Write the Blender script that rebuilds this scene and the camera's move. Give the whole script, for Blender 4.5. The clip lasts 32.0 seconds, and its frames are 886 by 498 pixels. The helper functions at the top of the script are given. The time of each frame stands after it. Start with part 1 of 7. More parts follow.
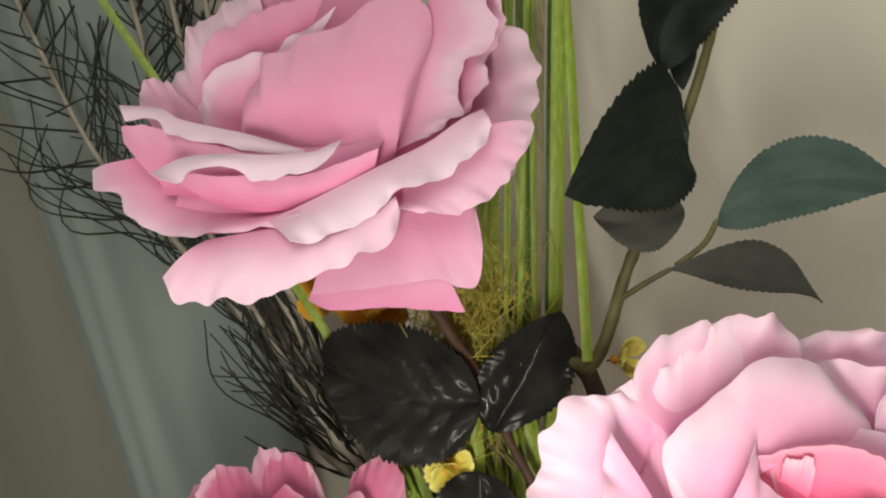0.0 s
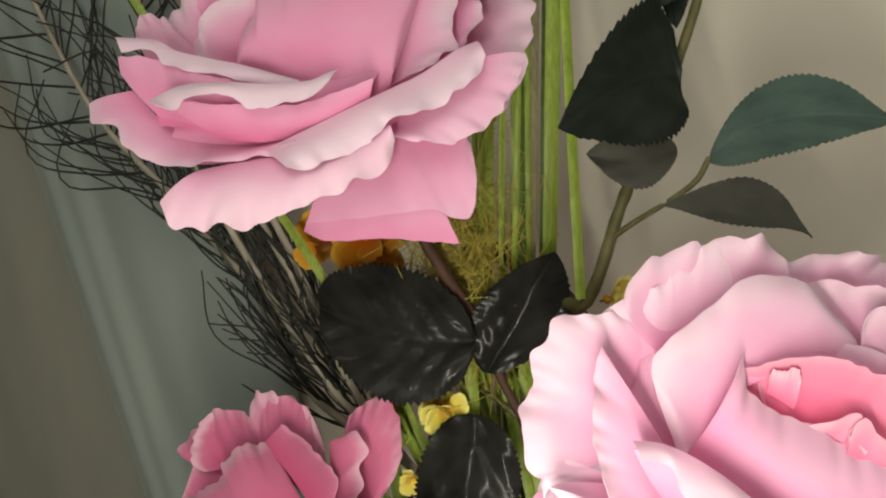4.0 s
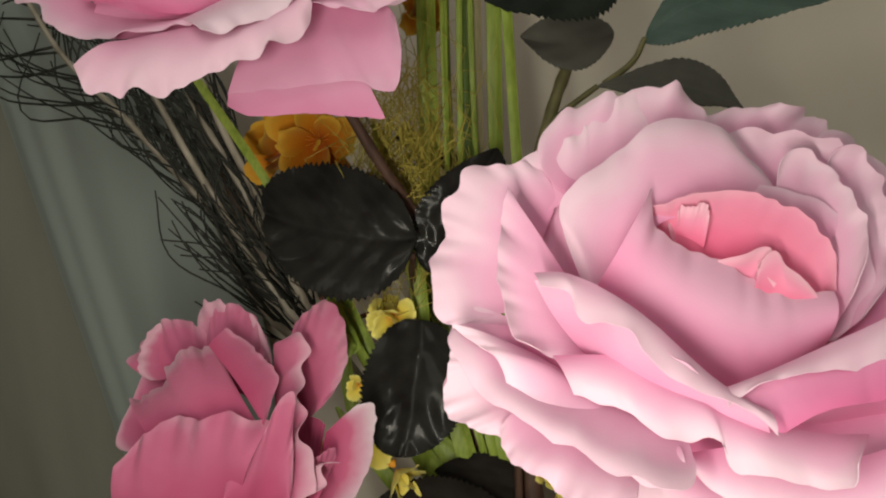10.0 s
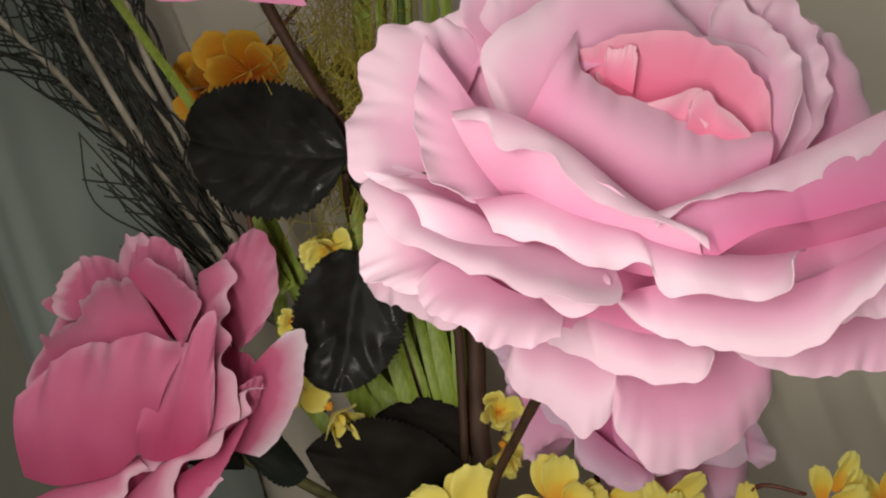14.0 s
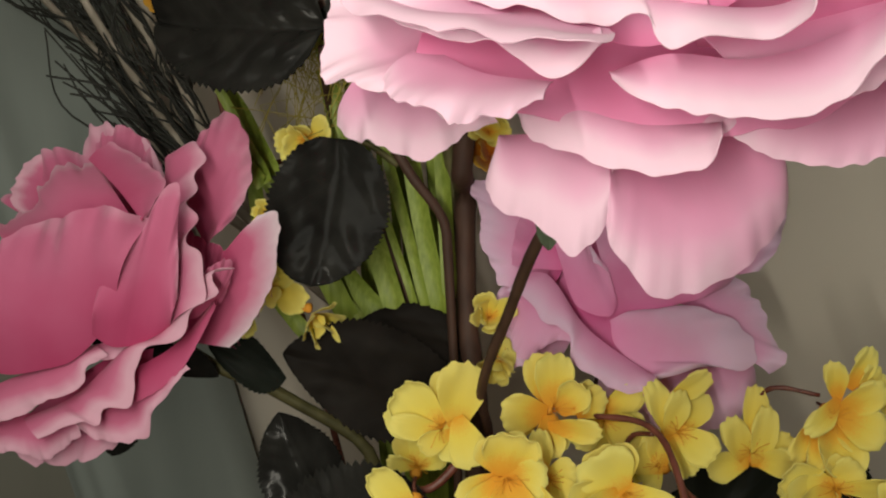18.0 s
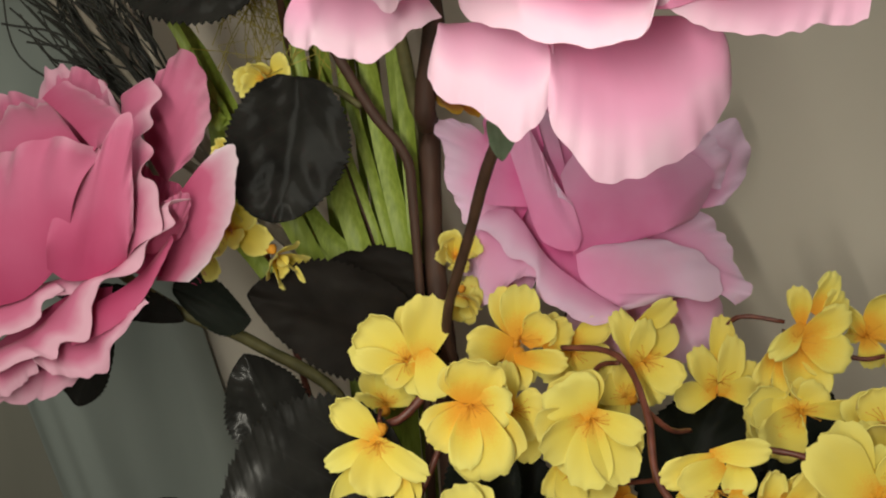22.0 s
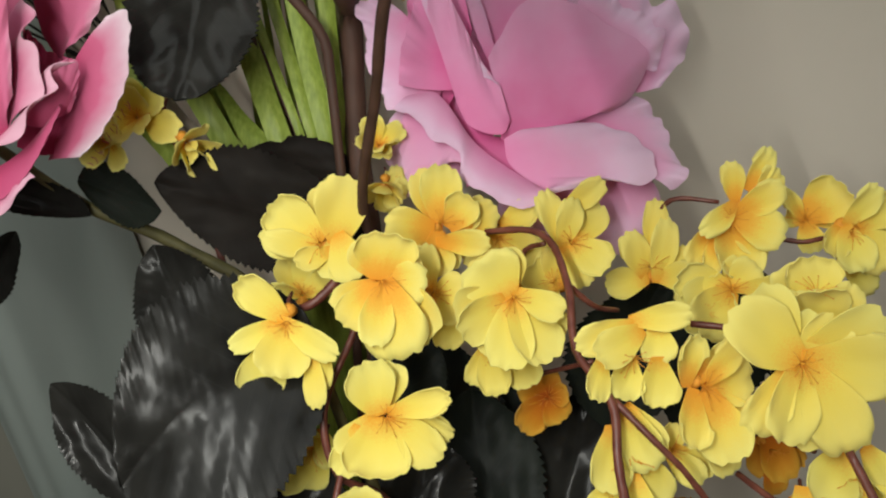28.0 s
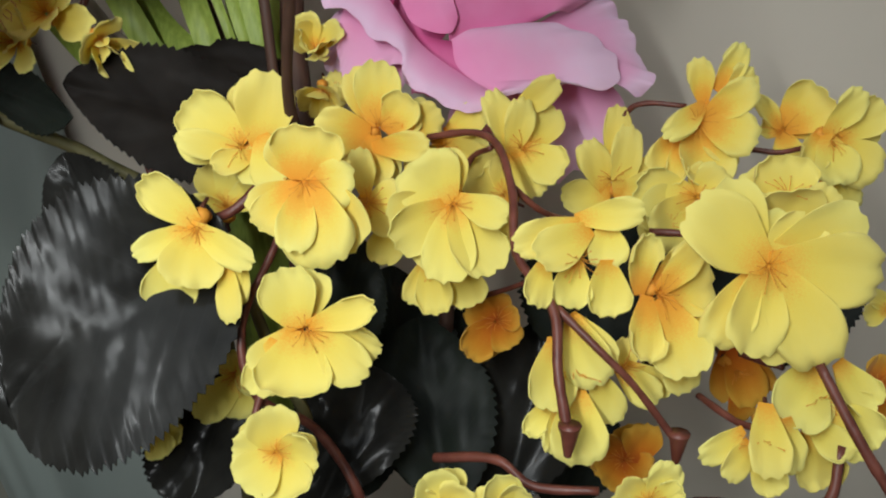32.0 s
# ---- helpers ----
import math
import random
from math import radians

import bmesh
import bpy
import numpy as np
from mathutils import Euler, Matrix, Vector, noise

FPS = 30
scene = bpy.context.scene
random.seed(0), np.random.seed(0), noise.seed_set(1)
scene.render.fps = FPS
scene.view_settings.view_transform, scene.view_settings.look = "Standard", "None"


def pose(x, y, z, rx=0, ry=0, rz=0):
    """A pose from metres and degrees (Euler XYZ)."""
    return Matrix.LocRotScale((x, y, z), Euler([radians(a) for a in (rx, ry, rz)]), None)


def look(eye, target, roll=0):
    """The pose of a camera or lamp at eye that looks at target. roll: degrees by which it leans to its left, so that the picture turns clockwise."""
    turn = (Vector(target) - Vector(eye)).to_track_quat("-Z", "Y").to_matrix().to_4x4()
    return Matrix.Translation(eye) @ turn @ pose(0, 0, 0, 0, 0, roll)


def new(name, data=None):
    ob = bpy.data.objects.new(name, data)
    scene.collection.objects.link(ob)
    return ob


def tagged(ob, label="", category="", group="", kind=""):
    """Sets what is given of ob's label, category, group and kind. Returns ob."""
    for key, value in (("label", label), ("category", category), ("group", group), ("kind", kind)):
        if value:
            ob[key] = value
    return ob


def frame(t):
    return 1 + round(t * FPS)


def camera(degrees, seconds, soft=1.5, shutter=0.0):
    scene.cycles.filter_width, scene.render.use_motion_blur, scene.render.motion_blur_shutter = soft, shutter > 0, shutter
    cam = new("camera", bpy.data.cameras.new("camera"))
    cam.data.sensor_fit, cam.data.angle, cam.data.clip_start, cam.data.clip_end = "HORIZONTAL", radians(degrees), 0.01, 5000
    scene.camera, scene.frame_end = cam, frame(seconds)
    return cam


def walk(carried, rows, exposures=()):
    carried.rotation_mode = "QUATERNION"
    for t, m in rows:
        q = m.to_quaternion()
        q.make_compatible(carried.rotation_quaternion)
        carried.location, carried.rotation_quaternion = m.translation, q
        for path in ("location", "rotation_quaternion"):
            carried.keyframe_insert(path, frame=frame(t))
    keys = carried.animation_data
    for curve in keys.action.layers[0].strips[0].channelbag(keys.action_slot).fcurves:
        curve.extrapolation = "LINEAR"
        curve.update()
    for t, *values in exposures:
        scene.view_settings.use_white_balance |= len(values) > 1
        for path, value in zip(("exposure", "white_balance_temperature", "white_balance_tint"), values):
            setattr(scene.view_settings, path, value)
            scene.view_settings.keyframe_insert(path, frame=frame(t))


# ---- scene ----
cam = camera(62.0, 32.0, 2.1)
METRES, EYE, TILT, LEAN, TURN = 0.25, 1.2, -15.0, 0.0, 0.0
ROWS = [
    (0.0, 0.0, 0.0, 0.0, 0.0, 0.0, -0.0),
    (0.5, -0.0017, -0.0026, -0.0054, 0.07, -0.01, 0.04),
    (1.0, -0.0042, -0.0043, -0.0105, 0.12, -0.02, -0.03),
    (1.5, -0.0028, -0.0078, -0.0173, 0.09, 0.03, -0.12),
    (2.0, -0.0007, -0.0079, -0.0273, 0.03, -0.04, -0.08),
    (2.5, 0.0009, -0.0082, -0.038, -0.01, -0.13, -0.07),
    (3.0, 0.0019, -0.0095, -0.048, -0.02, -0.47, -0.01),
    (3.5, 0.003, -0.0095, -0.0585, -0.12, -0.69, -0.09),
    (5.5, 0.0088, -0.0149, -0.0999, -0.32, -1.44, 0.2),
    (6.0, 0.0109, -0.0156, -0.1155, -0.37, -1.48, 0.14),
    (6.5, 0.0177, -0.0135, -0.1311, -0.44, -1.95, 0.3),
    (7.0, 0.0249, -0.0116, -0.1442, -0.63, -2.23, 0.45),
    (7.5, 0.035, -0.0098, -0.1557, -0.82, -2.32, 0.58),
    (8.0, 0.0461, -0.0058, -0.1683, -1.21, -2.41, 0.67),
    (8.5, 0.0621, -0.0055, -0.1784, -1.11, -2.2, 0.84),
    (9.0, 0.0753, -0.0057, -0.1892, -0.72, -1.55, 0.48),
    (9.5, 0.0895, -0.007, -0.2041, -0.07, -1.08, 0.32),
    (10.0, 0.1023, -0.0015, -0.2169, 0.54, -0.98, 0.52),
    (10.5, 0.1108, 0.0064, -0.229, 0.43, -0.84, 0.4),
    (11.0, 0.1193, 0.0118, -0.2391, 0.3, -0.56, 0.36),
    (11.5, 0.1183, 0.0148, -0.2473, -0.11, -0.25, 0.4),
    (12.0, 0.1131, 0.0178, -0.2665, -0.81, 0.18, 0.33),
    (12.5, 0.114, 0.0204, -0.2899, -1.18, 0.37, 0.17),
    (13.0, 0.1188, 0.0228, -0.3171, -1.83, 0.74, 0.31),
    (13.5, 0.1292, 0.0338, -0.347, -2.01, 1.26, 0.8),
    (14.0, 0.1459, 0.049, -0.3774, -1.94, 1.56, 1.29),
    (14.5, 0.1551, 0.0672, -0.4116, -2.09, 1.66, 1.45),
    (15.0, 0.1641, 0.0849, -0.4441, -1.91, 1.34, 2.12),
    (15.5, 0.1674, 0.0946, -0.476, -1.61, 1.19, 1.87),
    (17.5, 0.1674, 0.1194, -0.5211, -1.51, 1.28, 1.8),
    (18.0, 0.1688, 0.1255, -0.5285, -1.68, 1.41, 1.55),
    (18.5, 0.1705, 0.1285, -0.5349, -1.82, 1.63, 1.42),
    (19.0, 0.1734, 0.129, -0.5415, -1.95, 1.63, 1.4),
    (19.5, 0.178, 0.132, -0.5534, -2.07, 1.45, 1.73),
    (20.0, 0.1824, 0.1314, -0.5661, -2.16, 1.25, 1.93),
    (20.5, 0.1859, 0.133, -0.5811, -2.19, 1.0, 2.27),
    (21.0, 0.1884, 0.1316, -0.5923, -2.26, 0.85, 2.83),
    (21.5, 0.1944, 0.1325, -0.6023, -2.33, 0.79, 2.76),
    (22.0, 0.1999, 0.1316, -0.6078, -2.54, 0.85, 2.84),
    (22.5, 0.204, 0.1328, -0.6183, -2.6, 0.8, 2.91),
    (23.0, 0.2106, 0.1343, -0.6302, -2.51, 0.63, 3.06),
    (23.5, 0.2185, 0.1362, -0.6387, -2.52, 0.26, 3.28),
    (24.0, 0.2227, 0.1358, -0.647, -2.67, 0.31, 3.23),
    (24.5, 0.2284, 0.1374, -0.6555, -2.73, 0.22, 3.1),
    (25.0, 0.237, 0.1384, -0.6674, -2.64, -0.06, 3.07),
    (25.5, 0.2416, 0.1419, -0.6791, -2.97, -0.18, 3.16),
    (27.5, 0.2701, 0.169, -0.7216, -3.62, -1.01, 3.78),
    (28.0, 0.2803, 0.1773, -0.7314, -3.69, -1.21, 3.65),
    (28.5, 0.2899, 0.1849, -0.7411, -3.75, -1.26, 3.71),
    (29.0, 0.2981, 0.1937, -0.7527, -3.81, -1.47, 3.91),
    (29.5, 0.311, 0.2019, -0.765, -3.8, -1.8, 4.03),
    (30.0, 0.322, 0.2144, -0.7803, -3.99, -2.04, 3.99),
    (30.5, 0.3293, 0.2242, -0.791, -4.08, -2.26, 3.87),
    (31.0, 0.3376, 0.2354, -0.8002, -3.94, -2.52, 3.76),
    (31.5, 0.3438, 0.247, -0.8092, -3.88, -2.85, 3.69),
    (32.0, 0.3498, 0.2566, -0.8196, -3.81, -2.86, 3.55),
]

walk(cam, [(t, pose(0, 0, EYE, TILT, LEAN, TURN) @ pose(METRES * x, METRES * y, METRES * z, 90 + pitch, roll, yaw)) for t, x, y, z, yaw, pitch, roll in ROWS], [(0.0, -0.77, 6700, 0), (6.0, -1.0, 6950, -1), (12.0, -1.42, 6850, 3), (15.0, -1.47, 6650, 4), (18.0, -1.43, 6900, 3), (24.0, -0.95, 6750, 2), (28.0, -0.78, 6300, 3), (32.0, -0.82, 5850, 3)])

# ---------- world and light ----------
world = bpy.data.worlds.new("dim_room")
scene.world = world
world.use_nodes = True
world.node_tree.nodes["Background"].inputs[0].default_value = (0.9, 0.95, 1.0, 1)
world.node_tree.nodes["Background"].inputs[1].default_value = 0.06


def area(name, m, sx, sy, watts, colour, spread=180):
    data = bpy.data.lights.new(name, "AREA")
    data.shape, data.size, data.size_y, data.energy, data.color, data.spread = "RECTANGLE", sx, sy, watts, colour, radians(spread)
    ob = new(name, data)
    ob.matrix_world = m
    return ob


# the torch of the phone beside the lens, drawn out a little along its way down
area("phone_torch", look((-0.01, -0.045, 1.08), (0.074, 0.33, 1.012), 0) @ pose(0, 0, 0, 0, 0, 22), 0.006, 0.19, 1.0, (1.0, 0.94, 0.88), 150)
# unseen fill light added overhead, wide and dim, to lift the dark parts
area("fill_lamp", look((-0.2, -1.0, 2.45), (0.0, -0.9, 0.0)), 1.6, 1.6, 40.0, (1.0, 0.98, 0.95))


# ---------- materials ----------
def nodes_of(name):
    m = bpy.data.materials.new(name)
    m.use_nodes = True
    nt = m.node_tree
    return m, nt, nt.nodes["Principled BSDF"]


def link(nt, a, b):
    nt.links.new(a, b)


def mix(nt, fac, a, b):
    n = nt.nodes.new("ShaderNodeMix")
    n.data_type = "RGBA"
    for i, v in ((0, fac), (6, a), (7, b)):
        if isinstance(v, (tuple, float, int)):
            n.inputs[i].default_value = (*v, 1) if isinstance(v, tuple) else v
        else:
            link(nt, v, n.inputs[i])
    return n.outputs[2]


def ramp(nt, src, stops):
    n = nt.nodes.new("ShaderNodeValToRGB")
    while len(n.color_ramp.elements) < len(stops):
        n.color_ramp.elements.new(0.5)
    for e, (at, c) in zip(n.color_ramp.elements, stops):
        e.position, e.color = at, (*c, 1) if isinstance(c, tuple) else (c, c, c, 1)
    link(nt, src, n.inputs[0])
    return n.outputs[0]


def fuzz(nt, scale, detail=3.0, kind="Object", stretch=(1, 1, 1)):
    tc = nt.nodes.new("ShaderNodeTexCoord")
    mp = nt.nodes.new("ShaderNodeMapping")
    mp.inputs[3].default_value = stretch
    n = nt.nodes.new("ShaderNodeTexNoise")
    n.inputs["Scale"].default_value, n.inputs["Detail"].default_value = scale, detail
    link(nt, tc.outputs[kind], mp.inputs[0])
    link(nt, mp.outputs[0], n.inputs[0])
    return n.outputs[0]


def bump(nt, bsdf, src, strength, dist):
    n = nt.nodes.new("ShaderNodeBump")
    n.inputs["Strength"].default_value, n.inputs["Distance"].default_value = strength, dist
    link(nt, src, n.inputs["Height"])
    link(nt, n.outputs[0], bsdf.inputs["Normal"])


def uv_axis(nt, axis):
    tc = nt.nodes.new("ShaderNodeTexCoord")
    sp = nt.nodes.new("ShaderNodeSeparateXYZ")
    link(nt, tc.outputs["UV"], sp.inputs[0])
    return sp.outputs[axis]


def math_node(nt, op, a, b=0.0):
    n = nt.nodes.new("ShaderNodeMath")
    n.operation = op
    for i, v in ((0, a), (1, b)):
        if isinstance(v, (float, int)):
            n.inputs[i].default_value = v
        else:
            link(nt, v, n.inputs[i])
    return n.outputs[0]


def petal_cloth(name, heart, middle, pale, rim, stops=(0.0, 0.36, 0.7, 0.9), sub=0.0, through_light=0.16, relief=0.06, fade=(0.93, 0.86, 0.9)):
    """Dyed satin: deep at the base, pale towards the rim, with fine pressed ribs."""
    m, nt, bs = nodes_of(name)
    v = uv_axis(nt, 1)
    wob = fuzz(nt, 55.0, 3.0)
    along = math_node(nt, "ADD", v, math_node(nt, "MULTIPLY", math_node(nt, "SUBTRACT", wob, 0.5), 0.45))
    col = ramp(nt, along, list(zip(stops, (heart, middle, pale, rim))))
    info = nt.nodes.new("ShaderNodeObjectInfo")
    tint = ramp(nt, info.outputs["Random"], [(0.0, fade), (1.0, (1.0, 1.0, 1.0))])
    mul = nt.nodes.new("ShaderNodeMix")
    mul.data_type, mul.blend_type = "RGBA", "MULTIPLY"
    mul.inputs[0].default_value = 1.0
    link(nt, col, mul.inputs[6])
    link(nt, tint, mul.inputs[7])
    link(nt, mul.outputs[2], bs.inputs["Base Color"])
    bs.inputs["Roughness"].default_value = 0.7
    bs.inputs["Specular IOR Level"].default_value = 0.15
    bs.inputs["Sheen Weight"].default_value = 0.15
    bs.inputs["Subsurface Weight"].default_value = sub
    bs.inputs["Subsurface Radius"].default_value = (0.004, 0.0015, 0.002)
    ribs = nt.nodes.new("ShaderNodeTexNoise")
    ribs.inputs["Scale"].default_value, ribs.inputs["Detail"].default_value = 1.0, 2.0
    tc = nt.nodes.new("ShaderNodeTexCoord")
    mp = nt.nodes.new("ShaderNodeMapping")
    mp.inputs[3].default_value = (34, 2.5, 1)
    link(nt, tc.outputs["UV"], mp.inputs[0])
    link(nt, mp.outputs[0], ribs.inputs[0])
    weave = fuzz(nt, 2600.0, 1.0)
    soft = nt.nodes.new("ShaderNodeTexNoise")
    soft.inputs["Scale"].default_value, soft.inputs["Detail"].default_value, soft.inputs["Distortion"].default_value = 1.0, 1.0, 0.6
    mp2 = nt.nodes.new("ShaderNodeMapping")
    mp2.inputs[3].default_value = (7, 1.6, 1)
    info2 = nt.nodes.new("ShaderNodeObjectInfo")
    link(nt, tc.outputs["UV"], mp2.inputs[0])
    link(nt, info2.outputs["Location"], mp2.inputs[1])
    link(nt, mp2.outputs[0], soft.inputs[0])
    both = math_node(nt, "ADD", math_node(nt, "MULTIPLY", ribs.outputs[0], 0.12), math_node(nt, "MULTIPLY", weave, 0.03))
    both = math_node(nt, "ADD", both, soft.outputs[0])
    bump(nt, bs, both, relief, 0.003)
    thin = nt.nodes.new("ShaderNodeBsdfTranslucent")
    link(nt, mul.outputs[2], thin.inputs[0])
    both_sides = nt.nodes.new("ShaderNodeMixShader")
    both_sides.inputs[0].default_value = through_light
    link(nt, bs.outputs[0], both_sides.inputs[1])
    link(nt, thin.outputs[0], both_sides.inputs[2])
    link(nt, both_sides.outputs[0], nt.nodes["Material Output"].inputs[0])
    return m


def plain(name, dark, light, rough, scale=80.0, spec=0.4, bumpy=0.3, dist=0.0006, stretch=(1, 1, 1)):
    m, nt, bs = nodes_of(name)
    f = fuzz(nt, scale, 4.0, stretch=stretch)
    link(nt, ramp(nt, f, [(0.3, dark), (0.7, light)]), bs.inputs["Base Color"])
    g = fuzz(nt, scale * 4, 2.0, stretch=stretch)
    link(nt, math_node(nt, "ADD", rough - 0.12, math_node(nt, "MULTIPLY", g, 0.24)), bs.inputs["Roughness"])
    bs.inputs["Specular IOR Level"].default_value = spec
    bump(nt, bs, f, bumpy, dist)
    return m


def leaf_cloth(name, dark, light, vein, rough, spec):
    """Printed leaf cloth: darker blade, paler veins, a waxy coat."""
    m, nt, bs = nodes_of(name)
    u, v = uv_axis(nt, 0), uv_axis(nt, 1)
    a = math_node(nt, "ABSOLUTE", math_node(nt, "SUBTRACT", u, 0.5))
    q = math_node(nt, "SUBTRACT", math_node(nt, "MULTIPLY", v, 8.0), math_node(nt, "MULTIPLY", a, 6.0))
    tri = math_node(nt, "PINGPONG", q, 0.5)
    side = math_node(nt, "LESS_THAN", tri, 0.035)
    mid = math_node(nt, "LESS_THAN", a, 0.014)
    lines = math_node(nt, "MAXIMUM", side, mid)
    f = fuzz(nt, 70.0, 4.0)
    blade = ramp(nt, f, [(0.3, dark), (0.7, light)])
    link(nt, mix(nt, math_node(nt, "MULTIPLY", lines, 0.14), blade, vein), bs.inputs["Base Color"])
    g = fuzz(nt, 160.0, 5.0)
    link(nt, math_node(nt, "ADD", rough - 0.15, math_node(nt, "MULTIPLY", g, 0.3)), bs.inputs["Roughness"])
    bs.inputs["Specular IOR Level"].default_value = spec
    crease = fuzz(nt, 70.0, 3.0)
    bump(nt, bs, crease, 0.1, 0.0016)
    return m


PINK = petal_cloth("pink_satin", (0.84, 0.22, 0.45), (0.88, 0.35, 0.58), (0.89, 0.48, 0.68), (0.91, 0.68, 0.8), through_light=0.27)
PALE = petal_cloth("pale_pink_satin", (0.84, 0.235, 0.47), (0.88, 0.385, 0.615), (0.9, 0.54, 0.725), (0.92, 0.7, 0.82), through_light=0.27)
FROST = petal_cloth("frosted_pink_satin", (0.87, 0.36, 0.58), (0.90, 0.56, 0.72), (0.90, 0.65, 0.775), (0.91, 0.73, 0.835))
DEEP = petal_cloth("deep_pink_satin", (0.5, 0.055, 0.16), (0.56, 0.105, 0.225), (0.61, 0.17, 0.3), (0.73, 0.42, 0.53), (0.0, 0.36, 0.7, 0.9), 0.0, 0.16, 0.08)
LILAC = petal_cloth("lilac_pink_satin", (0.82, 0.155, 0.41), (0.89, 0.34, 0.61), (0.9, 0.51, 0.745), (0.9, 0.66, 0.86))
HEART = petal_cloth("rose_heart_satin", (0.84, 0.11, 0.25), (0.89, 0.22, 0.39), (0.9, 0.36, 0.53), (0.93, 0.55, 0.67), through_light=0.27, relief=0.03)
EDGED = petal_cloth("white_edged_pink_satin", (0.5, 0.055, 0.16), (0.58, 0.14, 0.26), (0.68, 0.45, 0.54), (0.8, 0.7, 0.74), (0.0, 0.58, 0.82, 0.97), 0.0, 0.16, 0.08)
YELLOW = petal_cloth("yellow_blossom_cloth", (0.92, 0.45, 0.04), (0.93, 0.62, 0.09), (0.94, 0.81, 0.15), (0.93, 0.87, 0.27), (0.0, 0.12, 0.32, 0.95), 0.0, 0.25, 0.04, (1.0, 0.95, 0.86))
WARMYELLOW = petal_cloth("warm_yellow_blossom_cloth", (0.92, 0.42, 0.04), (0.93, 0.55, 0.07), (0.94, 0.78, 0.14), (0.93, 0.87, 0.27), (0.0, 0.27, 0.5, 0.95), 0.0, 0.25, 0.04, (1.0, 0.95, 0.86))
# orange cloth, its colour darkened further for blossoms that sit in shade
ORANGE = petal_cloth("shaded_orange_blossom_cloth", (0.5, 0.1, 0.01), (0.6, 0.19, 0.01), (0.66, 0.29, 0.02), (0.7, 0.42, 0.05), (0.0, 0.3, 0.6, 0.97), 0.0, 0.18, 0.03)
STAMEN = plain("stamen_thread", (0.7, 0.27, 0.02), (0.88, 0.42, 0.05), 0.7)
BLACKLEAF = leaf_cloth("black_green_leaf", (0.0105, 0.0102, 0.0093), (0.0235, 0.023, 0.0205), (0.034, 0.035, 0.033), 0.2, 0.075)
DARKLEAF = leaf_cloth("dark_green_leaf", (0.008, 0.0105, 0.0082), (0.0155, 0.0195, 0.015), (0.03, 0.04, 0.033), 0.5, 0.12)
GREENLEAF = leaf_cloth("muted_green_leaf", (0.04, 0.066, 0.056), (0.066, 0.1, 0.083), (0.15, 0.19, 0.17), 0.6, 0.25)
GREYLEAF = leaf_cloth("grey_leaf_underside", (0.058, 0.057, 0.047), (0.092, 0.09, 0.075), (0.102, 0.1, 0.085), 0.75, 0.2)
BROWNLEAF = leaf_cloth("brown_black_leaf", (0.0085, 0.007, 0.0058), (0.0165, 0.0137, 0.0113), (0.02, 0.0168, 0.0145), 0.55, 0.045)
BARK = plain("brown_wrapped_stem", (0.04, 0.019, 0.0125), (0.085, 0.043, 0.029), 0.65, 160.0, 0.35, 0.6, 0.001, (1, 1, 0.25))
TWIG = plain("red_brown_twig", (0.09, 0.022, 0.014), (0.19, 0.06, 0.04), 0.45, 200.0, 0.5, 0.5, 0.0006)
OLIVE = plain("olive_stem", (0.08, 0.075, 0.028), (0.16, 0.145, 0.06), 0.6, 150.0, 0.35, 0.5)
GRASS = plain("green_plastic_grass", (0.17, 0.235, 0.025), (0.28, 0.36, 0.06), 0.5, 60.0, 0.4, 0.35, 0.0004, (12, 12, 0.4))
DARKGRASS = plain("dark_green_grass", (0.05, 0.085, 0.018), (0.1, 0.15, 0.03), 0.55, 60.0, 0.35, 0.35, 0.0004, (12, 12, 0.4))
DRYGRASS = plain("dry_beige_grass", (0.2, 0.17, 0.09), (0.33, 0.29, 0.17), 0.6, 60.0, 0.3, 0.35, 0.0004, (12, 12, 0.4))
STRAW = plain("straw_fibre", (0.32, 0.26, 0.04), (0.5, 0.42, 0.09), 0.7, 90.0, 0.3)
SHAFT = plain("feather_shaft", (0.2, 0.17, 0.13), (0.42, 0.37, 0.3), 0.5, 120.0, 0.4, 0.4, 0.0005, (1, 1, 0.2))
BARB = plain("dark_feather_barb", (0.009, 0.0095, 0.008), (0.024, 0.024, 0.018), 0.5, 90.0, 0.4)
SEPAL = plain("green_sepal", (0.06, 0.085, 0.05), (0.12, 0.15, 0.1), 0.65, 120.0, 0.3)
WALL = plain("beige_wall_paint", (0.66, 0.6, 0.505), (0.72, 0.66, 0.565), 0.8, 9.0, 0.25, 0.12, 0.0015)
CURTAIN = plain("grey_teal_curtain_satin", (0.245, 0.28, 0.26), (0.295, 0.33, 0.306), 0.55, 25.0, 0.25, 0.1, 0.0008, (1, 1, 0.15))
OLIVECLOTH = plain("dark_olive_curtain", (0.2, 0.197, 0.163), (0.245, 0.238, 0.2), 0.7, 25.0, 0.25, 0.1, 0.0008, (1, 1, 0.15))
ROOMPAINT = plain("pale_room_paint", (0.5, 0.48, 0.44), (0.56, 0.54, 0.5), 0.85, 4.0, 0.2, 0.1, 0.001)
TOP = plain("brown_table_top", (0.1, 0.06, 0.04), (0.16, 0.1, 0.065), 0.5, 30.0, 0.4, 0.1, 0.0008, (1, 8, 1))


# ---------- mesh helpers ----------
EYE_SIDE = Vector((0.045, 0.0, 1.09))


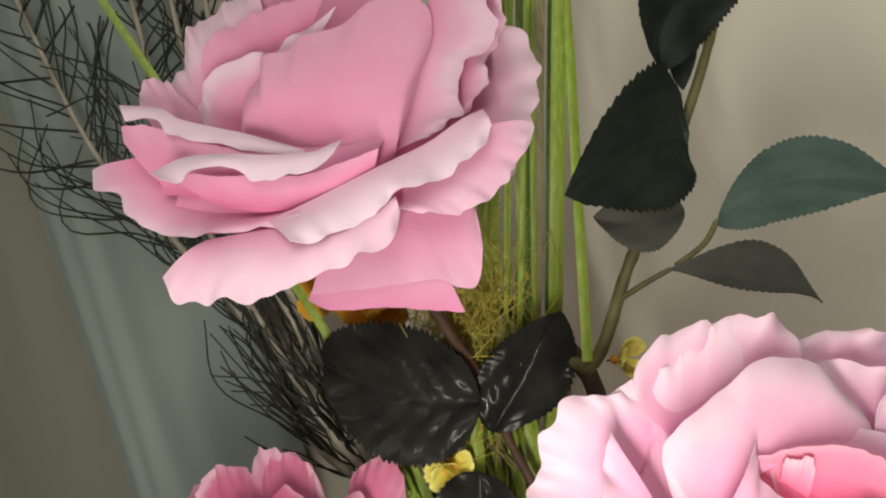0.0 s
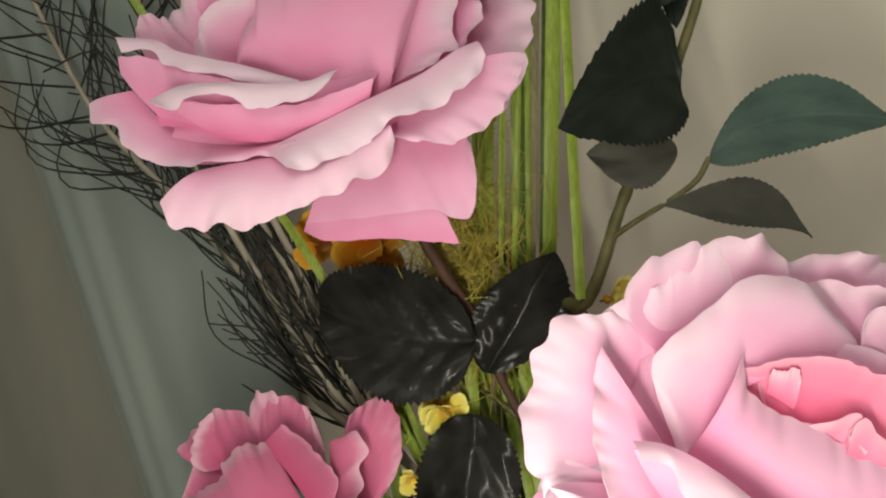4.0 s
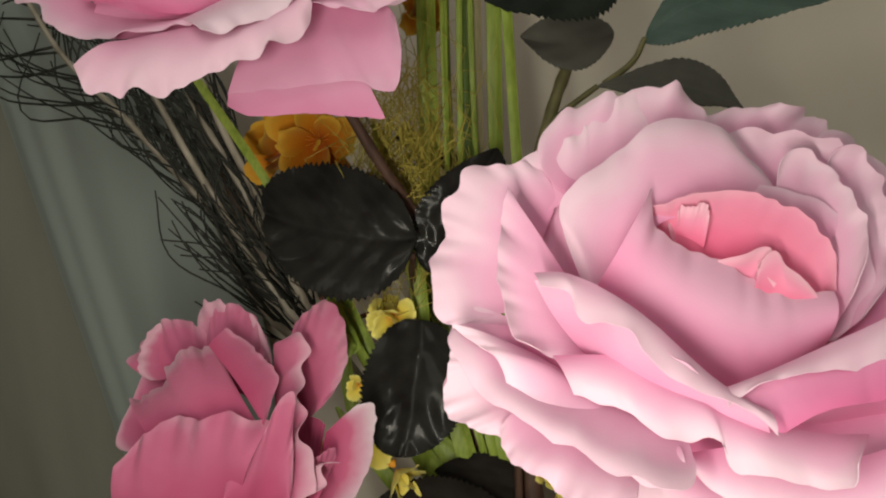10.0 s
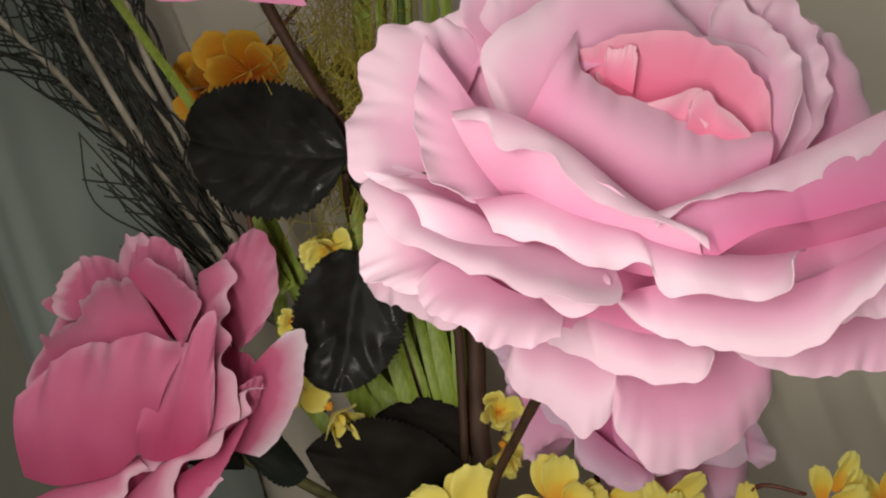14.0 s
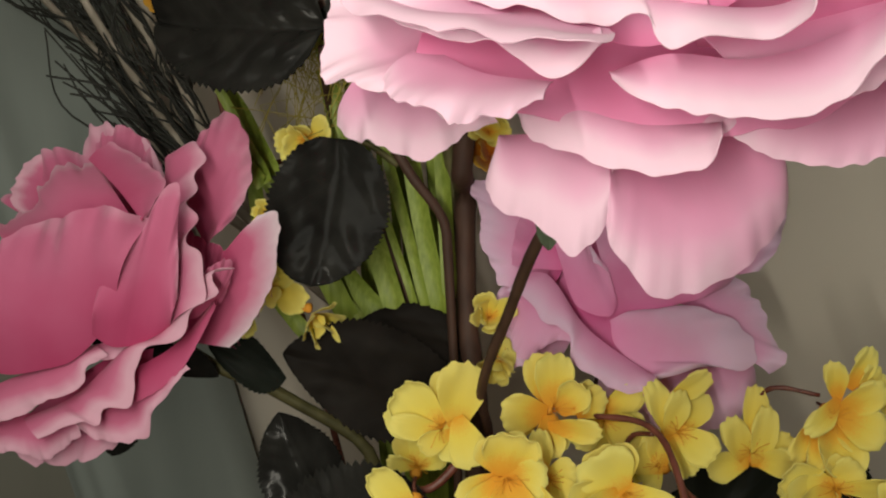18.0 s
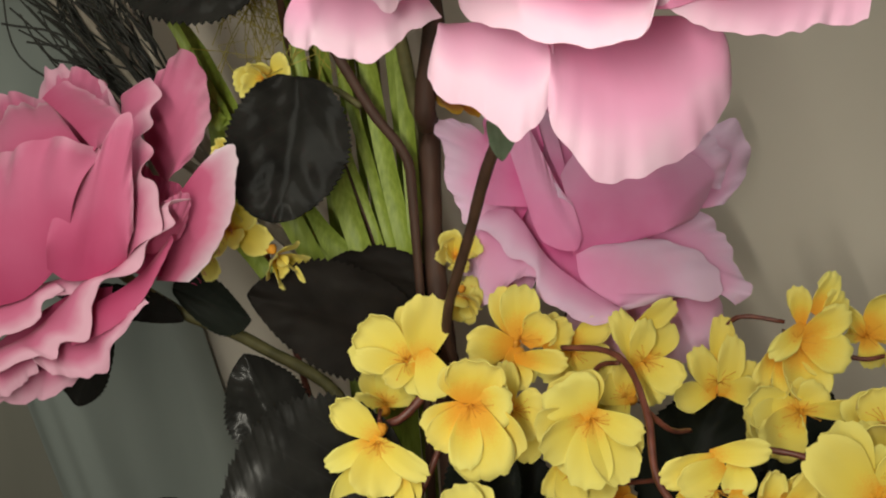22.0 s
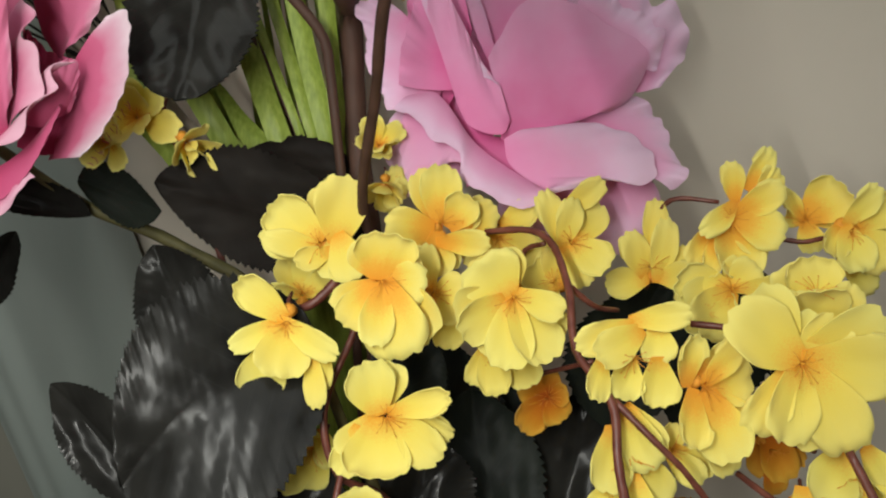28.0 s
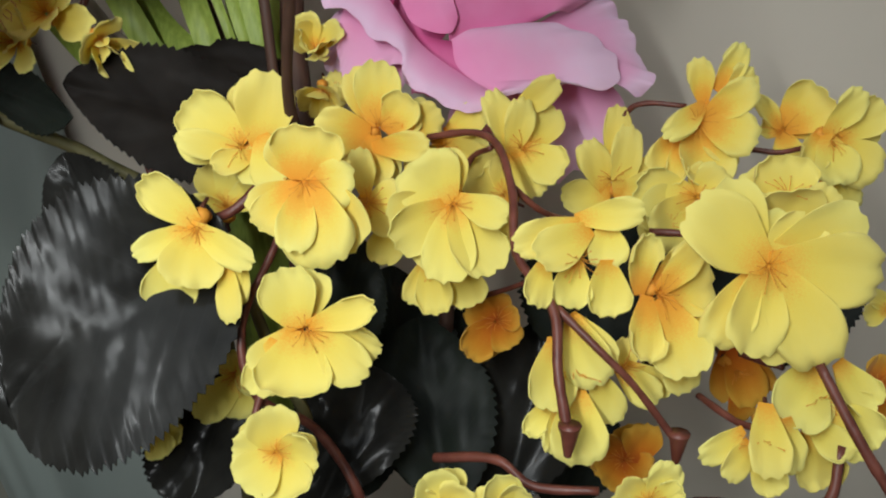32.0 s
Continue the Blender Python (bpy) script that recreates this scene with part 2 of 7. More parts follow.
def mesh_ob(name, verts, faces, material, parent=None, label="", uvs=None, smooth=True):
    me = bpy.data.meshes.new(name)
    me.from_pydata([tuple(v) for v in verts], [], faces)
    if uvs is not None:
        layer = me.uv_layers.new(name="UVMap")
        idx = np.empty(len(me.loops), dtype=np.int32)
        me.loops.foreach_get("vertex_index", idx)
        layer.data.foreach_set("uv", np.asarray(uvs, dtype=np.float32)[idx].ravel())
    if smooth:
        me.polygons.foreach_set("use_smooth", np.ones(len(me.polygons), dtype=bool))
    me.materials.append(material)
    me.update()
    ob = new(name, me)
    if parent is not None:
        ob.parent = parent
    if label:
        ob["label"] = label
    return ob


def thing(name, label, category, at=(0, 0, 0), group=""):
    """An Empty at the thing's foot; parts keep world coordinates under it."""
    ob = new(name)
    ob.empty_display_size = 0.01
    return tagged(ob, label, category, group)


def sheet(grid, uu, vv, thick):
    """A closed thin shell from a grid of points."""
    nv, nu = grid.shape[:2]
    du = np.gradient(grid, axis=1)
    dv = np.gradient(grid, axis=0)
    nrm = np.cross(du, dv)
    nrm /= np.linalg.norm(nrm, axis=2, keepdims=True) + 1e-12
    front, back = grid + nrm * thick / 2, grid - nrm * thick / 2
    verts = np.concatenate([front.reshape(-1, 3), back.reshape(-1, 3)])
    uv = np.stack([uu.ravel(), vv.ravel()], 1)
    uvs = np.concatenate([uv, uv])
    faces, n = [], nu * nv
    for j in range(nv - 1):
        for i in range(nu - 1):
            a = j * nu + i
            faces.append((a, a + 1, a + nu + 1, a + nu))
            faces.append((n + a, n + a + nu, n + a + nu + 1, n + a + 1))
    ring = [i for i in range(nu)] + [j * nu + nu - 1 for j in range(1, nv)] + [(nv - 1) * nu + i for i in range(nu - 2, -1, -1)] + [j * nu for j in range(nv - 2, 0, -1)]
    # the cut edge has vertices of its own, so that it stays crisp under smooth shading
    m = len(ring)
    verts = np.concatenate([verts, verts[ring], verts[n + np.array(ring)]])
    uvs = np.concatenate([uvs, uv[ring], uv[ring]])
    for i in range(m):
        a, b = 2 * n + i, 2 * n + (i + 1) % m
        faces.append((b, a, m + a, m + b))
    return verts, faces, uvs


def petal_grid(b, p, l, r, cup=0.0, roll=0.0, ruffle=0.03, drop=0.4, waves=3.0, seed=0, nu=37, nv=20, foot=0.3, front=EYE_SIDE, notch=0.0, scallop=0.026, lip=0.78, point=False):
    """Petal from base b to tip p with its widest points l and r. cup > 0: hollow towards the front; roll > 0: the rim turns over to the front; ruffle: wavy rim; notch: a slit in the tip."""
    rnd = np.random.RandomState(seed + 11)
    b, p, l, r = (np.array(q, dtype=float) for q in (b, p, l, r))
    c, s = (l + r) / 2, (r - l) / 2
    width = np.linalg.norm(s)
    n = np.cross(s, p - b)
    n /= np.linalg.norm(n) + 1e-12
    if np.dot(n, np.array(front) - c) < 0:
        n = -n
    hc = 1 - drop
    u = np.sin(np.linspace(-1, 1, nu) * math.pi / 2 * 0.96) / math.sin(math.pi / 2 * 0.96)
    v = np.linspace(0, 1, nv)
    U, V = np.meshgrid(u, v)
    ph = rnd.uniform(0, 6.28, 5)
    L = 1 - drop + drop * np.sqrt(np.clip(1 - np.abs(U) ** 2.6, 0, 1))
    if point:
        L = 1 - drop + drop * (1 - np.abs(U) ** 0.95) ** 1.35
    L = L * (1 + scallop * (np.sin(1.5 * waves * math.pi * U + ph[0]) + 0.5 * np.sin(2.7 * waves * math.pi * U + ph[1])))
    if notch:
        L = L * (1 - notch * np.exp(-((U - 0.1) / 0.07) ** 2))
    g = foot + (1 - foot) * np.sin(math.pi / 2 * V ** 1.05)
    a = U * g
    v0 = lip
    w = np.clip((V - v0) / (1 - v0), 0, 1)
    if abs(roll) > 1e-3:
        th = abs(roll) * math.pi * w
        k = (1 - v0) / (abs(roll) * math.pi)
        along = np.where(V < v0, V, v0 + k * np.sin(th))
        top = v0 + k * math.sin(min(abs(roll), 0.5) * math.pi)
        h = along / top * L
        out = np.sign(roll) * k * (1 - np.cos(th)) * np.linalg.norm(p - b)
    else:
        h, out = V * L, 0 * V
    hh = h[..., None]
    A = b * (hh - hc) * (hh - 1) / hc + c * hh * (hh - 1) / (hc * (hc - 1)) + p * hh * (hh - hc) / (1 - hc)
    off = -cup * width * (1 - a ** 2) * np.sin(math.pi * np.clip(h, 0, 1))
    for k in range(6):
        fr = rnd.uniform(0.35, 1.0) * waves * (0.45 + 0.42 * k)
        off = off + 1.7 * ruffle * width * rnd.uniform(0.5, 1.25) / (1 + 0.75 * k) * V ** (3.2 + 0.8 * k) * np.sin(fr * math.pi * U + rnd.uniform(0, 6.28))
    off = off + 0.018 * width * np.sin(6 * a + 4 * h + ph[4]) * np.sin(math.pi * np.clip(h, 0, 1))
    G = A + s * a[..., None] + n * (off + out)[..., None]
    return G, (U + 1) / 2, V


def petal(parent, material, b, p, l, r, cup=0.0, roll=0.0, ruffle=0.04, thick=0.00022, label="", **kw):
    G, uu, vv = petal_grid(b, p, l, r, cup, roll, ruffle, **kw)
    verts, faces, uvs = sheet(G, uu, vv, thick)
    return mesh_ob("petal", verts, faces, material, parent, label, uvs)


def resampled(points, count):
    """A smooth line through a few points, at even steps along its length."""
    q = np.array([tuple(v) for v in smooth_line(points, 8)])
    d = np.concatenate([[0], np.cumsum(np.linalg.norm(np.diff(q, axis=0), axis=1))])
    at = np.linspace(0, d[-1], count)
    return np.stack([np.interp(at, d, q[:, k]) for k in range(3)], 1)


def frill(parent, material, low, rim, bulge=0.1, roll=0.0, ruffle=0.03, seed=0, v0=0.0, v1=1.0, nu=60, nv=16, scallop=0.035, thick=0.00022):
    """Petal spanned between its foot line and its free rim; bulge > 0 swells to the front, roll > 0 turns the rim to the front."""
    rnd = np.random.RandomState(seed + 5)
    F, R = resampled(low, nu), resampled(rim, nu)
    D = R - F
    size = np.linalg.norm(D, axis=1).mean()
    n = np.cross(np.gradient((F + R) / 2, axis=0), D).sum(axis=0)
    n /= np.linalg.norm(n) + 1e-12
    if np.dot(n, np.array(EYE_SIDE) - R.mean(axis=0)) < 0:
        n = -n
    u, v = np.meshgrid(np.linspace(0, 1, nu), np.linspace(0, 1, nv))
    edge = np.zeros_like(u)
    wave = np.zeros_like(u)
    for k in range(6):
        f = rnd.uniform(1.0, 2.2) * (1.2 + 1.3 * k)
        edge = edge + rnd.uniform(0.4, 1.0) / (1 + 0.5 * k) * np.sin(f * 6.28 * u + rnd.uniform(0, 6.28))
        wave = wave + rnd.uniform(0.5, 1.2) / (1 + 0.8 * k) * v ** (3.0 + 0.7 * k) * np.sin(0.8 * f * 6.28 * u + rnd.uniform(0, 6.28))
    h = v * (1 + scallop * min(1.0, 0.013 / size) * edge * v)
    off = bulge * np.sin(math.pi * v) + roll * np.clip((v - 0.72) / 0.28, 0, 1) ** 2 + 1.6 * ruffle * wave
    off = off + 0.02 * np.sin(7 * u + 3 * v + seed) * np.sin(math.pi * v)
    G = F[None] + D[None] * h[..., None] + n * (off * size)[..., None]
    verts, faces, uvs = sheet(G, u, v0 + (v1 - v0) * v, thick)
    return mesh_ob("petal", verts, faces, material, parent, "", uvs)


def leaf(parent, material, b, p, l, r, fold=0.15, arch=0.0, teeth=22, vein=0.016, seed=0, label="", broad=0.46, name="leaf", front=EYE_SIDE, nu=19, nv=88, blunt=1.0, crumple=1.0):
    """Toothed leaf from stalk end b to tip p, widest at l and r, folded along its midrib, with raised side veins."""
    b, p, l, r = (np.array(q, dtype=float) for q in (b, p, l, r))
    c, s = (l + r) / 2, (r - l) / 2
    width = np.linalg.norm(s)
    n = np.cross(s, p - b)
    n /= np.linalg.norm(n) + 1e-12
    if np.dot(n, np.array(front) - c) < 0:
        n = -n
    u = np.linspace(-1, 1, nu)
    v = np.linspace(0, 1, nv)
    U, V = np.meshgrid(u, v)
    prof = np.where(V < broad, np.sin(math.pi / 2 * np.clip(V / broad, 0, 1)) ** (0.62 / blunt), np.cos(math.pi / 2 * np.clip((V - broad) / (1 - broad), 0, 1)) ** (0.78 / blunt))
    saw = (V * teeth) % 1.0
    prof = prof * (1 - 0.09 * saw * np.abs(U) ** 4) + 0.002
    a = U * prof
    hc = broad
    hh = V[..., None]
    A = b * (hh - hc) * (hh - 1) / hc + c * hh * (hh - 1) / (hc * (hc - 1)) + p * hh * (hh - hc) / (1 - hc)
    rnd = np.random.RandomState(seed + 3)
    q = V * 5.5 - np.abs(a) * 2.4 + 0.35 * np.sin(5 * V + seed) + 0.4 * (U > 0)
    ridge = np.exp(-(((q % 1.0) - 0.5) / 0.17) ** 2)
    off = fold * width * (np.abs(a) - 0.5 * prof) + arch * width * (4 * V * (1 - V) - 0.6)
    off = off - vein * width * ridge * np.abs(a) ** 0.3 * (1 - np.abs(U) ** 3)
    off = off - vein * 1.4 * width * np.exp(-(a / 0.06) ** 2)
    f = rnd.uniform(0, 6.28, 3)
    off = off + crumple * width * (0.03 * np.sin(9 * V + f[0]) * np.abs(U) ** 2 * np.sign(U + 0.01) + 0.035 * np.sin(5 * a + 6 * V + f[1]) + 0.02 * np.sin(11 * a - 9 * V + f[2]))
    G = A + s * a[..., None] + n * off[..., None]
    verts, faces, uvs = sheet(G, (U + 1) / 2, V, 0.0004)
    return mesh_ob(name, verts, faces, material, parent, label, uvs)


def smooth_line(points, steps=6):
    pts = [Vector(q) for q in points]
    if len(pts) == 2:
        return [pts[0].lerp(pts[1], i / steps) for i in range(steps + 1)]
    out = []
    ways = [(pts[min(i + 1, len(pts) - 1)] - pts[max(i - 1, 0)]).normalized() for i in range(len(pts))]
    for i in range(len(pts) - 1):
        p0, p1, d = pts[i], pts[i + 1], (pts[i + 1] - pts[i]).length
        for k in range(steps):
            t = k / steps
            out.append(p0 * (2 * t ** 3 - 3 * t * t + 1) + ways[i] * d * (t ** 3 - 2 * t * t + t) + p1 * (3 * t * t - 2 * t ** 3) + ways[i + 1] * d * (t ** 3 - t * t))
    out.append(pts[-1])
    return out


def tube_data(points, radii, sides=8, knobs=0.0, seed=0):
    """Verts and faces of a tube along points; radii: start and end; knobs: swellings like wrapped joints."""
    rnd = random.Random(seed)
    pts = [Vector(q) for q in points]
    n = len(pts)
    verts, faces = [], []
    ref = Vector((0.3, 1, 0.2))
    for i, q in enumerate(pts):
        d = (pts[min(i + 1, n - 1)] - pts[max(i - 1, 0)]).normalized()
        x = d.cross(ref).normalized()
        y = d.cross(x)
        t = i / max(n - 1, 1)
        rad = (radii[0] + (radii[1] - radii[0]) * t) * (1 + knobs * rnd.uniform(-0.5, 1.0))
        for k in range(sides):
            w = 2 * math.pi * k / sides
            verts.append(q + x * math.cos(w) * rad + y * math.sin(w) * rad)
    for i in range(n - 1):
        for k in range(sides):
            a, b = i * sides + k, i * sides + (k + 1) % sides
            faces.append((a, b, b + sides, a + sides))
    faces.append(tuple(range(sides))[::-1])
    faces.append(tuple((n - 1) * sides + k for k in range(sides)))
    return verts, faces


def tube(name, points, radii, material, parent=None, sides=8, knobs=0.0, label="", seed=0, steps=6):
    verts, faces = tube_data(smooth_line(points, steps), radii, sides, knobs, seed)
    return mesh_ob(name, verts, faces, material, parent, label)


def joined(name, pieces, material, parent=None, label=""):
    verts, faces = [], []
    for v, f in pieces:
        o = len(verts)
        verts.extend(v)
        faces.extend(tuple(i + o for i in q) for q in f)
    return mesh_ob(name, verts, faces, material, parent, label)


def blade(name, points, width, material, parent, twist=0.0, facing=(0.1, -1, 0.1), crease=0.25):
    """A flat grass strip with a shallow crease down its middle."""
    pts = smooth_line(points, 7)
    n = len(pts)
    rows, uu, vv = [], [], []
    for i, q in enumerate(pts):
        d = (pts[min(i + 1, n - 1)] - pts[max(i - 1, 0)]).normalized()
        f = Vector(facing)
        side = d.cross(f).normalized()
        side = (Matrix.Rotation(twist * i / n, 3, d) @ side)
        nn = side.cross(d)
        t = i / (n - 1)
        w = width * (1 - 0.75 * max(0, t - 0.75) / 0.25)
        rows.append([q - side * w / 2, q - side * w / 4 + nn * crease * w * 0.25, q + nn * crease * w * 0.5, q + side * w / 4 + nn * crease * w * 0.25, q + side * w / 2])
        uu.append([0, 0.25, 0.5, 0.75, 1])
        vv.append([t] * 5)
    verts, faces, uvs = sheet(np.array([[tuple(c) for c in rr] for rr in rows]), np.array(uu), np.array(vv), 0.00035)
    return mesh_ob(name, verts, faces, material, parent, "", uvs)


def box(name, lo, hi, material):
    x0, y0, z0, x1, y1, z1 = *lo, *hi
    bm = bmesh.new()
    bmesh.ops.create_cube(bm, size=1, matrix=Matrix.LocRotScale(((x0 + x1) / 2, (y0 + y1) / 2, (z0 + z1) / 2), None, (x1 - x0, y1 - y0, z1 - z0)))
    me = bpy.data.meshes.new(name)
    bm.to_mesh(me)
    bm.free()
    me.materials.append(material)
    return new(name, me)


# ---------- the setting ----------
def wall_slab(name, x0, y0, x1, y1, z0, z1, thick, material):
    """An upright wall from (x0, y0) to (x1, y1), thickness to its far side."""
    d = Vector((x1 - x0, y1 - y0, 0)).normalized()
    o = Vector((-d.y, d.x, 0)) * thick
    nx, nz = 24, 16
    verts, faces = [], []
    for back in (0, 1):
        for j in range(nz + 1):
            for i in range(nx + 1):
                t = i / nx
                q = Vector((x0 + (x1 - x0) * t, y0 + (y1 - y0) * t, z0 + (z1 - z0) * j / nz)) + o * back
                verts.append(q)
    n = (nx + 1) * (nz + 1)
    for j in range(nz):
        for i in range(nx):
            a = j * (nx + 1) + i
            faces.append((a, a + 1, a + nx + 2, a + nx + 1))
            faces.append((n + a, n + a + nx + 1, n + a + nx + 2, n + a + 1))
    for i in range(nx):
        for a, b in ((i, i + 1), (nz * (nx + 1) + i + 1, nz * (nx + 1) + i)):
            faces.append((b, a, n + a, n + b))
    for j in range(nz):
        for a, b in (((j + 1) * (nx + 1), j * (nx + 1)), (j * (nx + 1) + nx, (j + 1) * (nx + 1) + nx)):
            faces.append((b, a, n + a, n + b))
    return tagged(mesh_ob(name, verts, faces, material), kind="structure")


tagged(wall_slab("wall_north", -1.5, 0.728, 1.5, 0.068, 0.0, 2.5, 0.1, WALL), "plain beige painted wall behind the flowers", "wall")
tagged(wall_slab("wall_east", 1.5, 0.068, 1.5, -2.2, 0.0, 2.5, 0.1, ROOMPAINT), "plain pale painted room wall", "wall")
tagged(wall_slab("wall_south", 1.5, -2.2, -1.5, -2.2, 0.0, 2.5, 0.1, ROOMPAINT), "plain pale painted room wall", "wall")
tagged(wall_slab("wall_west", -1.5, -2.2, -1.5, 0.728, 0.0, 2.5, 0.1, ROOMPAINT), "plain pale painted room wall", "wall")
tagged(box("floor", (-1.7, -2.4, -0.1), (1.7, 0.9, 0.0), TOP), "plain brown floor", "floor", kind="structure")
tagged(box("ceiling", (-1.7, -2.4, 2.5), (1.7, 0.9, 2.6), ROOMPAINT), "plain pale ceiling", "ceiling", kind="structure")
tagged(box("ledge", (-0.6, -0.02, 0.0), (0.6, 0.275, 0.74), TOP), "plain brown ledge that the stems stand on", "ledge", kind="structure")


def curtain(name, label, t0, t1, near, folds, material):
    """A cloth hanging in loose slanting folds before the wall, between two of its own stretches."""
    nx, nz = 90, 40
    rows, uu, vv = [], [], []
    for j in range(nz + 1):
        z = 0.62 + 1.2 * j / nz
        row = []
        for i in range(nx + 1):
            t = t0 + (t1 - t0) * i / nx
            x = -0.674 + 0.545 * t - 0.21 * (z - 1.2)
            y = 0.420 - 0.22 * (x + 0.16) + 0.004 * math.sin(17 * t + 0.8 * z) + 0.0008 * math.sin(83 * t + 3 * z)
            for at, wide, deep in folds:
                y -= deep * math.exp(-((t - at) / wide) ** 2)
            y += 0.014 * max(0.0, (t - t1 + 0.03) / 0.03) ** 2
            row.append((x, y - near, z))
        rows.append(row)
        uu.append([i / nx for i in range(nx + 1)])
        vv.append([j / nz] * (nx + 1))
    verts, faces, uvs = sheet(np.array(rows), np.array(uu), np.array(vv), 0.0008)
    return tagged(mesh_ob(name, verts, faces, material, None, "", uvs), label, "curtain")


curtain("curtain", "dark olive-grey cloth curtain hanging against the wall", -0.6, 0.81, 0.004, (), OLIVECLOTH)
curtain("curtain", "pale grey-teal satin curtain hanging in soft folds by the wall", 0.758, 0.99, 0.009, ((0.775, 0.012, 0.004), (0.802, 0.015, 0.005), (0.875, 0.05, 0.004)), CURTAIN)

FOOT = Vector((0.055, 0.225, 0.74))


def foot(dx=0.0, dy=0.0):
    return (FOOT.x + dx, FOOT.y + dy, FOOT.z)


# ---------- roses ----------
rose_a = thing("artificial_rose", "large pink satin rose with pale curled rims and a hanging petal", "artificial flower", group="pink roses")
# material, foot, tip, sides, cup, roll, ruffle
petal(rose_a, PINK, (-0.0345, 0.2452, 1.1713), (-0.0372, 0.2844, 1.2432), (-0.0689, 0.2705, 1.2285), (-0.0048, 0.2760, 1.2309), 0.2, 0.1, 0.04, drop=0.4, seed=0)
petal(rose_a, PALE, (-0.0187, 0.2332, 1.1638), (0.0295, 0.2367, 1.1874), (0.0165, 0.2619, 1.2077), (0.0095, 0.2170, 1.1586), 0.1, -0.1, 0.04, drop=0.4, seed=1)
frill(rose_a, PINK, ((0.0004, 0.2375, 1.1773), (0.0050, 0.2440, 1.1938), (0.0078, 0.2504, 1.2098), (0.0079, 0.2568, 1.2260)), ((0.0079, 0.2336, 1.1820), (0.0125, 0.2367, 1.1888), (0.0140, 0.2397, 1.1956), (0.0134, 0.2419, 1.1994), (0.0185, 0.2446, 1.2047), (0.0197, 0.2477, 1.2117), (0.0176, 0.2526, 1.2255)), 0.06, -0.05, 0.07, 218, 0.2, 0.9, scallop=0.06)
frill(rose_a, PALE, ((-0.0178, 0.2320, 1.1684), (-0.0125, 0.2364, 1.1818), (-0.0100, 0.2409, 1.1956), (-0.0050, 0.2463, 1.2130), (-0.0022, 0.2504, 1.2253)), ((-0.0048, 0.2244, 1.1746), (0.0021, 0.2264, 1.1795), (0.0052, 0.2281, 1.1831), (0.0035, 0.2299, 1.1874), (0.0048, 0.2324, 1.1941), (0.0081, 0.2346, 1.1998), (0.0134, 0.2361, 1.2028), (0.0158, 0.2383, 1.2082), (0.0141, 0.2408, 1.2152), (0.0128, 0.2440, 1.2246)), 0.06, -0.08, 0.07, 217, 0.35, 1.0, scallop=0.06)
# material, foot line, rim, bulge, roll, ruffle, seed, shade at foot and rim
frill(rose_a, PINK, ((-0.0820, 0.2132, 1.1594), (-0.0557, 0.2140, 1.1584), (-0.0241, 0.2162, 1.1630)), ((-0.0908, 0.2237, 1.1781), (-0.0671, 0.2234, 1.1747), (-0.0382, 0.2230, 1.1719), (-0.0178, 0.2243, 1.1746)), 0, 0, 0.01, 200, 0.1, 0.5)
frill(rose_a, PINK, ((-0.0767, 0.2190, 1.1660), (-0.0513, 0.2176, 1.1611), (-0.0243, 0.2181, 1.1627)), ((-0.0803, 0.2107, 1.1497), (-0.0600, 0.2090, 1.1484), (-0.0367, 0.2084, 1.1511), (-0.0137, 0.2089, 1.1577)), 0, 0, 0.01, 201, 0.2, 0.5)
frill(rose_a, PINK, ((-0.0833, 0.2380, 1.1630), (-0.0673, 0.2428, 1.1734), (-0.0530, 0.2491, 1.1894)), ((-0.0895, 0.2462, 1.1860), (-0.0910, 0.2500, 1.1930), (-0.0868, 0.2529, 1.1966), (-0.0864, 0.2575, 1.2057), (-0.0825, 0.2612, 1.2122), (-0.0739, 0.2648, 1.2185), (-0.0647, 0.2687, 1.2255)), 0.05, -0.08, 0.05, 202, 0.35, 1.0)
frill(rose_a, PINK, ((-0.0892, 0.2361, 1.1706), (-0.0769, 0.2380, 1.1740), (-0.0663, 0.2394, 1.1756)), ((-0.0952, 0.2354, 1.1831), (-0.0955, 0.2382, 1.1873), (-0.0936, 0.2408, 1.1912), (-0.0877, 0.2422, 1.1904), (-0.0828, 0.2422, 1.1844), (-0.0806, 0.2421, 1.1781)), 0.05, 0, 0.05, 203, 0.35, 0.9)
frill(rose_a, PINK, ((-0.0698, 0.2373, 1.1689), (-0.0616, 0.2395, 1.1771), (-0.0470, 0.2435, 1.1921)), ((-0.0773, 0.2379, 1.1791), (-0.0764, 0.2413, 1.1895), (-0.0708, 0.2436, 1.1957), (-0.0633, 0.2448, 1.1981), (-0.0543, 0.2458, 1.1995), (-0.0504, 0.2476, 1.2041), (-0.0414, 0.2494, 1.2084), (-0.0345, 0.2513, 1.2133)), 0.08, 0.06, 0.05, 204, 0.15, 1.0)
frill(rose_a, PINK, ((-0.0722, 0.2465, 1.1839), (-0.0592, 0.2492, 1.1920), (-0.0444, 0.2531, 1.2046)), ((-0.0789, 0.2481, 1.1938), (-0.0780, 0.2502, 1.1992), (-0.0749, 0.2526, 1.2055), (-0.0687, 0.2542, 1.2089), (-0.0576, 0.2562, 1.2137), (-0.0465, 0.2580, 1.2177), (-0.0372, 0.2601, 1.2228)), 0.08, 0, 0.05, 216, 0.15, 0.55)
